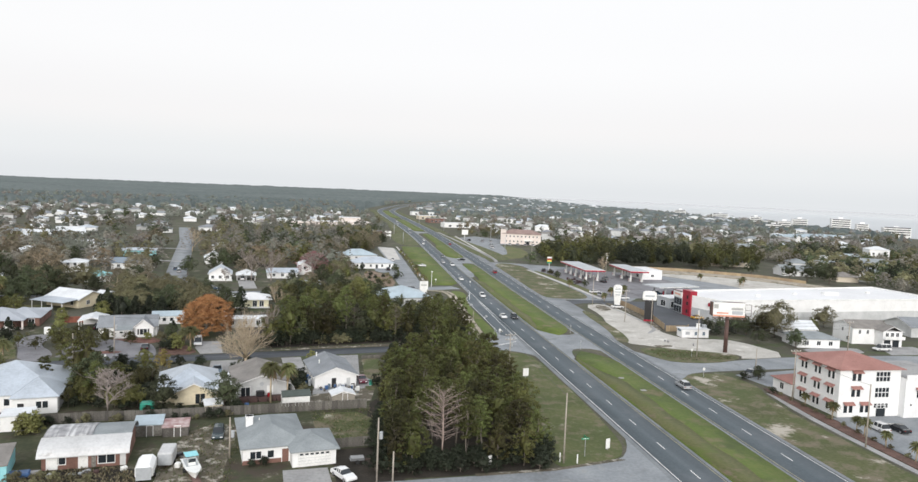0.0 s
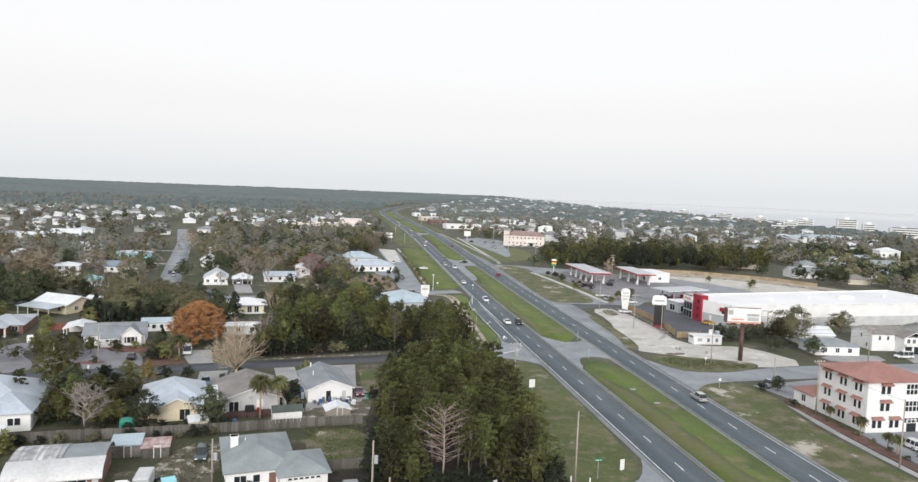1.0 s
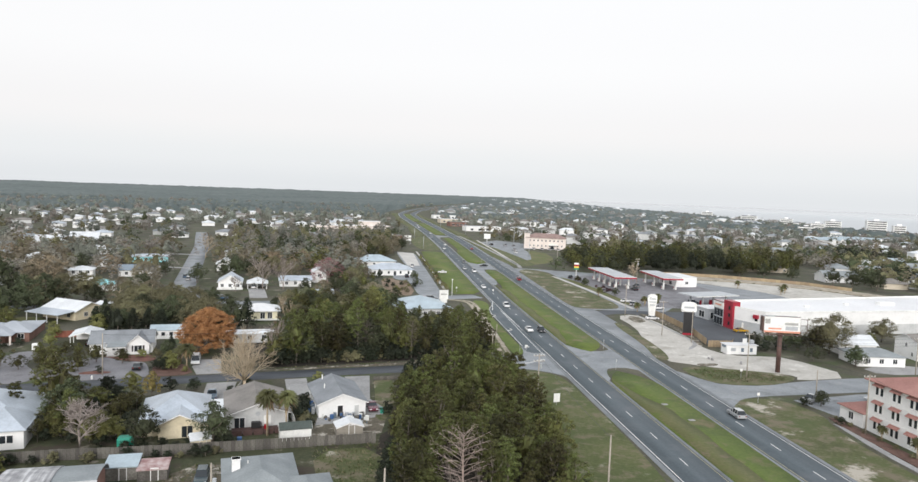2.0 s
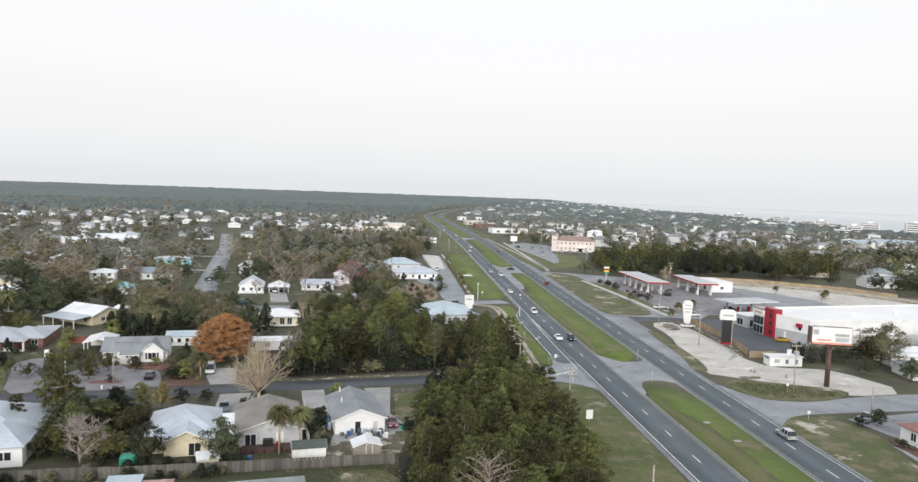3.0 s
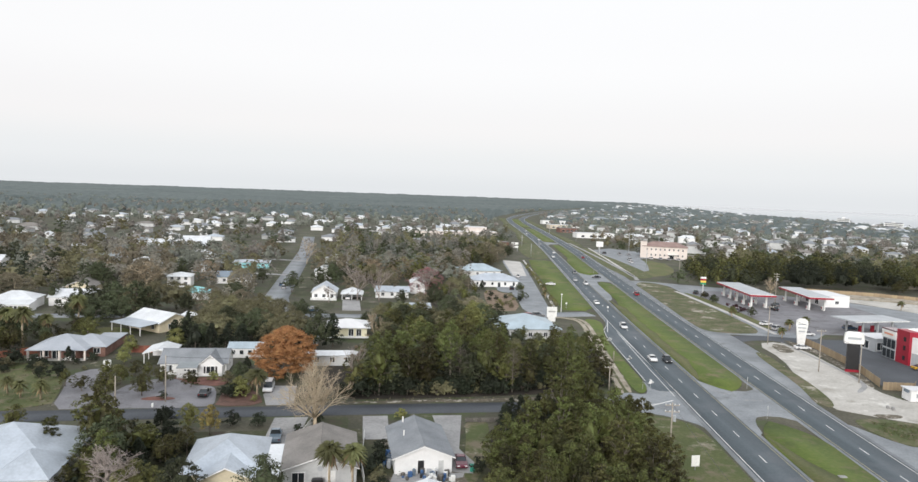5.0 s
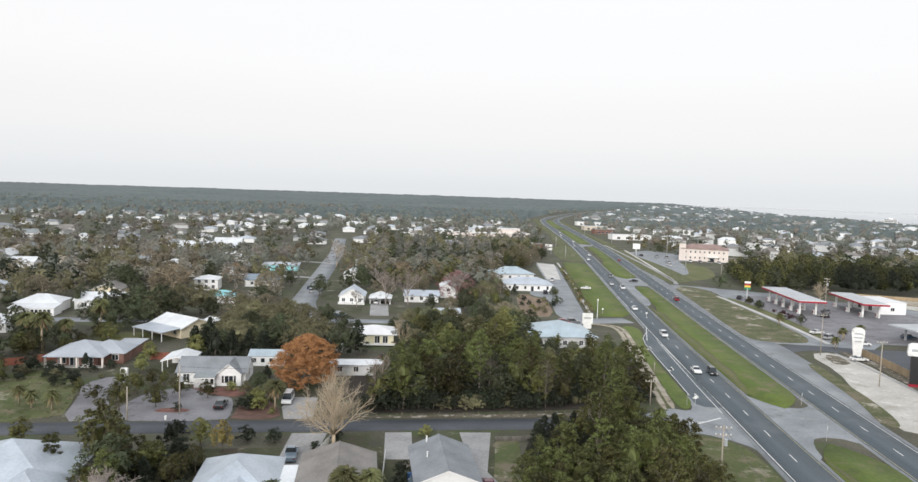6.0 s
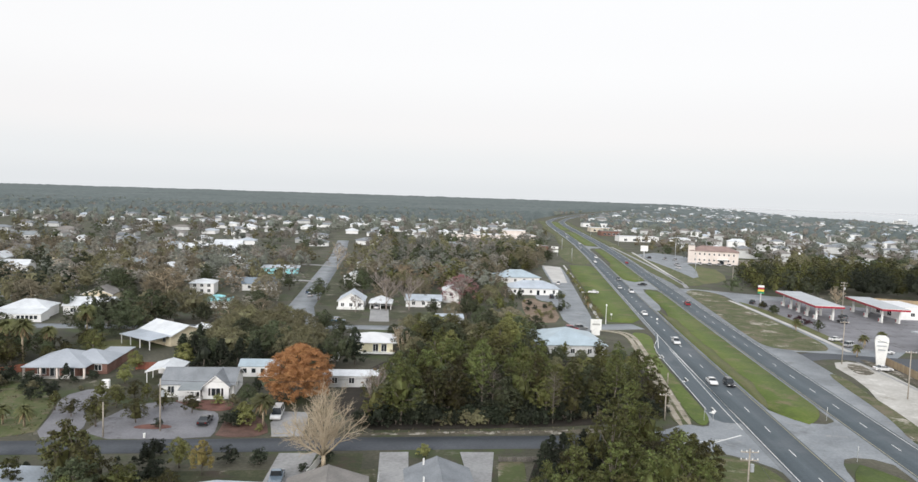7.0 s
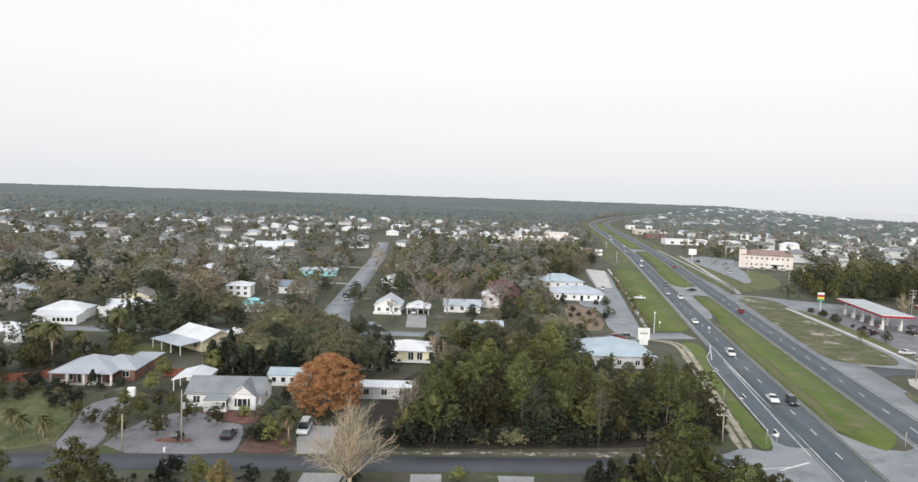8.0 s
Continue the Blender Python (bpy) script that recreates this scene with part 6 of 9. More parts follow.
def crown_core(lumps, h, wide, full=1.0):
    """The dense inside of a far crown: a few uneven lumps."""
    g = np.linspace(-1, 1, 3)
    out = []
    for k in range(lumps):
        a, rr = rng.uniform(0, math.tau), wide * rng.uniform(0.0, 0.24)
        mid = np.array([rr * math.cos(a), rr * math.sin(a), h * rng.uniform(0.42, 0.60)])
        size = np.array([wide * rng.uniform(0.26, 0.4), wide * rng.uniform(0.26, 0.4), h * rng.uniform(0.30, 0.40)]) * full
        bumps = {}
        def at(p):
            key = tuple(np.round(p, 3))
            if key not in bumps:
                q = np.array(p) / np.linalg.norm(p)
                bumps[key] = mid + q * size * rng.uniform(0.6, 1.2)
            return bumps[key]
        for axis in range(3):
            for sign in (-1, 1):
                if axis == 2 and sign < 0:
                    continue
                for i in range(2):
                    for j in range(2):
                        for u, v in ((g[i], g[j]), (g[i + 1], g[j]), (g[i + 1], g[j + 1]), (g[i], g[j]), (g[i + 1], g[j + 1]), (g[i], g[j + 1])):
                            p = [u, v]
                            p.insert(axis, float(sign))
                            out.append(at(p))
    return np.array(out)


TREES = {}


def tree_kind(key, kind, h, wide, clumps, per, size, leaf, bark="bark", flat=0.75, variants=3, r=0.2, hang=0.0, core=0.56):
    made = []
    for _ in range(variants):
        hh, ww = h * rng.uniform(0.88, 1.12), wide * rng.uniform(0.88, 1.12)
        c, q = crown_centres(kind, hh, ww, clumps)
        v, f = leaves(c, q, per, size, flat, hang)
        if core:
            inner = crown_core(3, hh, ww, core)
            v = np.concatenate([v, inner])
            f = np.arange(len(v)).reshape(-1, 3)
        made.append((trunk_mesh(hh * 0.93, c, r, bark, 7), mesh_np("crown", v, f, leaf)))
    TREES[key] = made


tree_kind("pine", "pine", 10.5, 4.9, 40, 74, 0.19, "pine", variants=6, r=0.17, flat=0.75, core=0.0)
tree_kind("pinetall", "pine", 12.4, 4.6, 42, 72, 0.19, "pine", variants=4, r=0.18, flat=0.75, core=0.0)
tree_kind("oak", "oak", 9.5, 9.4, 66, 40, 0.24, "oak", variants=6, r=0.25)
tree_kind("oliveoak", "oak", 9.0, 8.4, 60, 40, 0.22, "olivebrown", variants=4, r=0.22)
tree_kind("lightoak", "oak", 7.0, 6.0, 50, 46, 0.18, "light", variants=3, r=0.18)
tree_kind("cedar", "cone", 7.6, 5.6, 58, 44, 0.21, "dark", variants=3, r=0.15)
tree_kind("tanround", "round", 9.5, 11, 190, 44, 0.16, "tanround", variants=3, r=0.2, bark="palebark", core=0.0)
tree_kind("browndark", "pine", 10, 5.0, 40, 74, 0.19, "olivebrown", variants=4, r=0.17, flat=0.75, core=0.0)
tree_kind("woodoak", "oak", 10.4, 6.2, 50, 58, 0.19, "pine", variants=5, r=0.18, core=0.6)
tree_kind("woodbrown", "oak", 10.0, 6.0, 50, 58, 0.19, "olivebrown", variants=5, r=0.18, core=0.6)
tree_kind("tanoak", "oak", 9.0, 9.4, 90, 50, 0.19, "olive", variants=4, r=0.22)
tree_kind("paleoak", "oak", 7.5, 6.0, 60, 60, 0.18, "pale", variants=2, r=0.16, hang=0.3)
tree_kind("ochre", "oak", 6.0, 5.0, 40, 44, 0.18, "ochre", variants=2, r=0.14)
tree_kind("orange", "round", 12.4, 15.0, 620, 80, 0.15, "orange", variants=1, r=0.4, bark="bark", core=0.7)
tree_kind("bushdark", "bush", 2.6, 3.2, 18, 40, 0.16, "dark", variants=4, r=0.08)
tree_kind("bushlight", "bush", 2.4, 2.8, 18, 40, 0.15, "light", variants=4, r=0.08)
tree_kind("bushbrown", "bush", 2.2, 3.0, 18, 36, 0.15, "olive", variants=4, r=0.08)
tree_kind("bushred", "bush", 2.0, 2.8, 18, 40, 0.15, "redleaf", variants=2, r=0.08)
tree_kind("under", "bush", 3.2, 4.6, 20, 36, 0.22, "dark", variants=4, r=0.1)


def bare_mesh(h, wide, r, mat, depth=5, seed=1, up=0.55, kids=3, stem=0.24):
    """A leafless tree: limbs that fork again and again."""
    g = random.Random(seed)
    bm = bmesh.new()
    def grow(p, d, length, rad, level):
        mid = p + d * length * 0.5 + Vector((g.gauss(0, 1), g.gauss(0, 1), g.gauss(0, 0.5))) * length * 0.05
        end = p + d * length
        tube(bm, [p, mid, end], [rad, rad * 0.85, rad * 0.68], 5 if level < 2 else 3)
        if level == depth:
            return
        for k in range(kids + (1 if level == 1 else 0) + (3 if stem < 0.2 and level == 0 else 0)):
            a = g.uniform(0, math.tau)
            side = Vector((math.cos(a), math.sin(a), 0))
            spread = g.uniform(0.45, 0.95) * wide / h * 1.15
            nd = (d * 0.75 + side * spread + Vector((0, 0, up * 0.4))).normalized()
            grow(end if k < 2 else mid, nd, (length if level else h * 0.24) * g.uniform(0.64, 0.84), rad * (0.68 if k < 2 else 0.55), level + 1)
    grow(Vector((0, 0, -0.2)), Vector((0, 0, 1)), h * stem, r, 0)
    # bring the whole to its height and spread
    top = max(v.co.z for v in bm.verts)
    out = max(max(abs(v.co.x), abs(v.co.y)) for v in bm.verts)
    for v in bm.verts:
        v.co.z *= h / top
        v.co.x *= wide / 2 / out
        v.co.y *= wide / 2 / out
    return finish(bm, "trunk", mat, smooth=True)


def leader_mesh(h, wide, r, mat, seed=1, limbs=48, low=0.26, rise=0.9):
    """A leafless tree with one straight leader and limbs all the way up."""
    g = random.Random(seed)
    bm = bmesh.new()
    tube(bm, [(0, 0, -0.2), (0.1, 0.05, h * 0.35), (-0.05, 0.1, h * 0.7), (0, 0, h)], [r, r * 0.8, r * 0.5, r * 0.12], 6)
    for i in range(limbs):
        u = (i + 0.5) / limbs
        a = i * 2.4 + g.gauss(0, 0.3)
        length = wide / 2 * (0.5 + 0.6 * math.sin(math.pi * min(1, 0.2 + u * 0.8))) * g.uniform(0.5, 1.1)
        out = Vector((math.cos(a), math.sin(a), 0))
        base = Vector((0, 0, h * (low + (0.96 - low) * u)))
        lift = rise * (0.5 + 0.5 * u) + g.gauss(0, 0.15)
        mid = base + out * length * 0.5 + Vector((0, 0, length * 0.5 * lift))
        tip = base + out * length + Vector((0, 0, length * (lift - 0.05)))
        tube(bm, [base, mid, tip], [r * 0.24, r * 0.15, r * 0.05], 4)
        for k in range(7):
            t = 0.3 + 0.1 * k
            p = base.lerp(mid, t * 2) if t < 0.5 else mid.lerp(tip, t * 2 - 1)
            side = Vector((-out.y, out.x, 0)) * (1 if k % 2 else -1)
            d = (out * 0.6 + side + Vector((0, 0, g.uniform(-0.3, 0.5)))).normalized()
            e = p + d * length * g.uniform(0.22, 0.4)
            tube(bm, [p, e], [r * 0.11, r * 0.04], 3)
            f = (d + Vector((g.gauss(0, 0.5), g.gauss(0, 0.5), g.gauss(0, 0.4)))).normalized()
            tube(bm, [p.lerp(e, 0.5), p.lerp(e, 0.5) + f * length * 0.16], [r * 0.07, r * 0.03], 3)
    return finish(bm, "trunk", mat, smooth=True)


def spreading_mesh(h, wide, r, mat, seed=1):
    """A large leafless tree: limbs that fan out from a low fork to a dome, with branches and twigs along them."""
    g = random.Random(seed)
    bm = bmesh.new()
    fork = Vector((0, 0, h * 0.13))
    tube(bm, [(0, 0, -0.2), (0.05, 0, h * 0.06), fork], [r * 1.3, r * 1.1, r], 7)
    def bough(p, d, length, rad, level):
        pts, rads, q, e = [p], [rad], p, d
        for k in range(4):
            e = (e + Vector((g.gauss(0, 0.08), g.gauss(0, 0.08), 0.05))).normalized()
            q = q + e * length / 4
            pts.append(q)
            rads.append(rad * (1 - 0.2 * (k + 1)))
        tube(bm, pts, rads, (6, 4, 3, 3)[level])
        if level == 3:
            return
        n = (9, 7, 4)[level]
        for k in range(n):
            t = 0.16 + 0.8 * (k + g.uniform(0.1, 0.9)) / n
            m = min(3, int(t * 4))
            start = pts[m].lerp(pts[m + 1], t * 4 - m)
            ahead = (pts[m + 1] - pts[m]).normalized()
            side = ahead.orthogonal().normalized()
            side.rotate(Matrix.Rotation(k * 2.4 + g.uniform(-0.5, 0.5), 3, ahead))
            bough(start, (ahead * 0.8 + side * g.uniform(0.6, 0.95) + Vector((0, 0, 0.05))).normalized(), length * g.uniform(0.40, 0.55) * (1.05 - 0.35 * t), rad * 0.44, level + 1)
    for k in range(13):
        a = k * 2.4 + g.uniform(-0.2, 0.2)
        tilt = (0.12, 0.42, 0.72, 0.98, 1.15)[k % 5] + g.uniform(-0.1, 0.1)
        d = Vector((math.cos(a) * math.sin(tilt), math.sin(a) * math.sin(tilt), math.cos(tilt)))
        reach = 1 / math.sqrt((math.sin(tilt) / (wide * 0.40)) ** 2 + (math.cos(tilt) / (h * 0.68)) ** 2)
        bough(fork * g.uniform(0.8, 1.2), d, reach * g.uniform(0.88, 1.05), r * g.uniform(0.42, 0.62), 0)
    return finish(bm, "trunk", mat, smooth=True)


LABELS = {
    "pine": ("green pine in the roadside wood", "pine"), "pinetall": ("tall slim dark green pine", "pine"), "oak": ("evergreen oak with a dense dark crown", "oak"),
    "oliveoak": ("brownish-green oak with a thinning winter crown", "oak"), "lightoak": ("yellow-green leafy garden tree", "tree"), "cedar": ("dense dark conical evergreen cedar", "cedar"),
    "tanround": ("round leafless tree with dense tan twigs", "tree"), "browndark": ("brownish-green pine at the road", "pine"),
    "woodoak": ("olive-green leafy tree of the roadside wood", "tree"), "woodbrown": ("brownish olive-green tree of the roadside wood", "tree"), "tanoak": ("broad garden tree in tan and olive leaf", "tree"),
    "paleoak": ("broad tree with pale grey-green leaves", "tree"), "ochre": ("small tree with ochre leaves", "tree"), "orange": ("large round tree in rusty orange leaf", "tree"),
    "bushdark": ("rounded dark green garden shrub", "shrub"), "bushlight": ("rounded light green garden shrub", "shrub"), "bushbrown": ("low brown-green garden shrub", "shrub"), "bushred": ("clipped dark red shrub", "shrub"), "under": ("undergrowth shrub in the wood", "shrub"),
}
NAMES = {"pine": "pine_tree", "oak": "oak_tree", "tree": "tree", "cedar": "cedar_tree", "shrub": "shrub"}


def tree(key, x, y, scale=1.0, label="", tall=1.0, group=""):
    trunk, crown = TREES[key][int(rng.integers(len(TREES[key])))]
    text, cat = LABELS[key]
    ob = thing(NAMES[cat], label or text, cat, pose(x, y, 0.03, 0, 0, float(rng.uniform(0, 360))) @ Matrix.Diagonal((scale, scale, scale * tall, 1)), group)
    put("trunk", trunk, ob)
    put("crown", crown, ob)
    return ob


def inside(pts, x, y):
    hit = False
    for (x0, y0), (x1, y1) in zip(pts, pts[1:] + pts[:1]):
        if (y0 > y) != (y1 > y) and x < (x1 - x0) * (y - y0) / (y1 - y0) + x0:
            hit = not hit
    return hit


def scatter(pts, n, gap, tries=40):
    xs, ys = [p[0] for p in pts], [p[1] for p in pts]
    out = []
    for _ in range(n * tries):
        x, y = float(rng.uniform(min(xs), max(xs))), float(rng.uniform(min(ys), max(ys)))
        if inside(pts, x, y) and all((x - a) ** 2 + (y - b) ** 2 > gap * gap for a, b in out):
            out.append((x, y))
            if len(out) == n:
                break
    return out


WOOD_NEAR = [(11.5, 100), (35, 101.5), (38.2, 118), (40.2, 145), (42, 175), (24, 174.5), (17.5, 168), (17, 150), (14.5, 140), (12, 130)]
for x, y in scatter(WOOD_NEAR, 165, 3.0):
    if abs(x - 19.8) < 3.6 and y < 109.5:
        continue
    k = rng.choice(["woodoak", "woodoak", "pine", "pinetall", "woodbrown"]) if x < 30 else rng.choice(["woodbrown", "browndark", "woodbrown", "woodoak"])
    edge = (0.72 if x > 34.5 or x < 18 else 0.86) * (1.12 if y > 140 else 1.0)
    if y > 150 and x < 30 - (172 - y) * 0.3:
        k, edge = str(rng.choice(["cedar", "woodbrown", "cedar"])), 0.72
    tree(k, x, y, edge * float(rng.uniform(0.72, 1.14)) * (0.72 if k == "oak" else 1.0), tall=float(rng.uniform(0.9, 1.12)), group="trees of the roadside wood")
WOOD_FAR = [(-9, 185), (16, 190), (43, 197), (44, 217), (45, 239), (38, 243), (18, 236), (3, 234), (-7, 226)]
for x, y in scatter(WOOD_FAR, 106, 4.1):
    k = rng.choice(["oak", "woodbrown", "browndark", "woodoak", "pinetall", "pine", "woodbrown", "woodoak", "lightoak"]) if y < 213 else rng.choice(["woodoak", "tanoak", "woodbrown", "lightoak", "paleoak", "oak"])
    tree(k, x, y, float(rng.uniform(0.8, 1.08)) * (0.58 if y > 226 else 0.84 if x > 22 else 1.06) * (0.8 if k == "tanoak" else 1.0), group="trees of the wood across the street")
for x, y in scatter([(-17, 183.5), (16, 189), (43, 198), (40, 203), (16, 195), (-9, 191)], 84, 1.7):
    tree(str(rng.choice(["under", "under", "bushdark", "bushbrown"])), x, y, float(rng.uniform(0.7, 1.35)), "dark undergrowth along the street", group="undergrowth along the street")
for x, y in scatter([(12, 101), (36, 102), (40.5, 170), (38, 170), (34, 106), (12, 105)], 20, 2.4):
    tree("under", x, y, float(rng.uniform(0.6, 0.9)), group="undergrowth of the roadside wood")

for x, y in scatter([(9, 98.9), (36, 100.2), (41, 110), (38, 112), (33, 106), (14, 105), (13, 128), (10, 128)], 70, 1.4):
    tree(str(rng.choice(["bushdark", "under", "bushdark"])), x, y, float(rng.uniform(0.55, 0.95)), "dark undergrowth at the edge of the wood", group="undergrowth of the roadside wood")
for x, y in scatter([(-56, 124), (-38, 126), (-29, 126.2), (-13, 127.8), (-13, 128.8), (-30, 127.2), (-38, 126.8), (-56, 125)], 15, 1.5):
    tree(str(rng.choice(["bushbrown", "bushdark", "bushdark"])), x, y, float(rng.uniform(0.45, 0.85)), "dark shrub before the board fence", group="shrubs along the fence")
THICKET = [(-46, 130), (-33, 130), (-31.5, 138), (-32.5, 150), (-39, 157), (-46.5, 151)]
for x, y in scatter(THICKET, 24, 2.9):
    if y < 134 and x < -33 or y < 143 and x > -39.5:
        continue
    k = rng.choice(["cedar", "oliveoak", "oliveoak", "browndark"])
    tree(k, x, y, float(rng.uniform(0.36, 0.58)), group="trees of the overgrown plot")
for x, y in scatter(THICKET, 26, 1.8):
    if y < 132:
        continue
    tree("bushdark", x, y, float(rng.uniform(0.7, 1.2)), "dark undergrowth of the overgrown plot", group="undergrowth of the overgrown plot")
for x, y in scatter([(-60, 153), (-46, 156), (-44, 163.5), (-60, 161)], 9, 2.4):
    tree("bushdark" if rng.uniform() < 0.75 else "oliveoak", x, y, float(rng.uniform(0.35, 0.5)), "dark tree along the street", group="greenery along the street")
for x, y in scatter([(-32, 128), (-14, 131.5), (-14, 133.5), (-31, 131)], 9, 1.8):
    tree("bushdark", x, y, float(rng.uniform(0.6, 1.0)), "dark shrub along the board fence", group="shrubs along the fence")
for x, y in scatter([(-46, 97), (-30, 97), (-30, 103.5), (-44, 103)], 12, 1.8):
    tree("bushbrown", x, y, float(rng.uniform(0.5, 0.9)), "low brown scrub before the shed", group="scrub before the shed")
for x, y in scatter([(-98, 190), (-70, 190), (-64, 200), (-74, 204), (-96, 200)], 12, 2.5):
    tree(str(rng.choice(["bushdark", "bushbrown", "bushdark"])), x, y, float(rng.uniform(0.4, 0.9)), "shrub in the ranch house garden", group="shrubs of the ranch house")

for x, y in scatter([(-14, 246), (20, 248), (24, 270), (14, 276), (-14, 272)], 24, 5.0):
    tree(str(rng.choice(["oak", "oliveoak", "oliveoak", "lightoak"])), x, y, float(rng.uniform(0.6, 0.95)), group="trees behind the yellow house")
for x, y in scatter([(-6, 288), (16, 290), (17, 345), (10, 385), (-2, 385)], 26, 4.0):
    tree(str(rng.choice(["tanoak", "tanround", "oak", "woodbrown", "paleoak"])), x, y, float(rng.uniform(0.45, 0.75)), group="trees beside the office")
for x, y in scatter([(-4, 392), (2, 412), (32, 420), (35, 440), (35, 492), (46, 512), (50, 560), (10, 570), (-30, 480)], 62, 5.2):
    tree(str(rng.choice(["tanoak", "woodbrown", "oak", "woodoak", "tanround", "tanoak"])), x, y, float(rng.uniform(0.75, 1.1)), group="trees behind the office")
for x, y in scatter([(21, 297), (32, 298), (32, 336), (26, 344), (21, 340)], 16, 3.4):
    tree(str(rng.choice(["bushdark", "bushbrown", "bushlight"])), x, y, float(rng.uniform(0.5, 0.95)), "shrub in the pine straw bed of the office", group="shrubs of the office")
for x, y in scatter([(119.2, 312), (123, 314), (122.4, 326), (118.6, 330)], 8, 1.6):
    tree("bushred", x, y, float(rng.uniform(0.6, 0.95)), "clipped dark red shrub before the forecourt", group="shrubs before the forecourt")
for x, y in scatter([(-110, 205), (-94, 214), (-88, 224), (-92, 236), (-112, 230)], 16, 4.2):
    tree(str(rng.choice(["oliveoak", "bushdark", "oak", "bushbrown"])), x, y, float(rng.uniform(0.45, 0.7)), group="trees behind the ranch house")
for x, y in scatter([(-66, 262), (-50, 264), (-52, 240), (-66, 238)], 8, 5.0):
    tree(str(rng.choice(["tanoak", "oak", "tanoak"])), x, y, float(rng.uniform(0.6, 0.9)), group="trees along the second street")

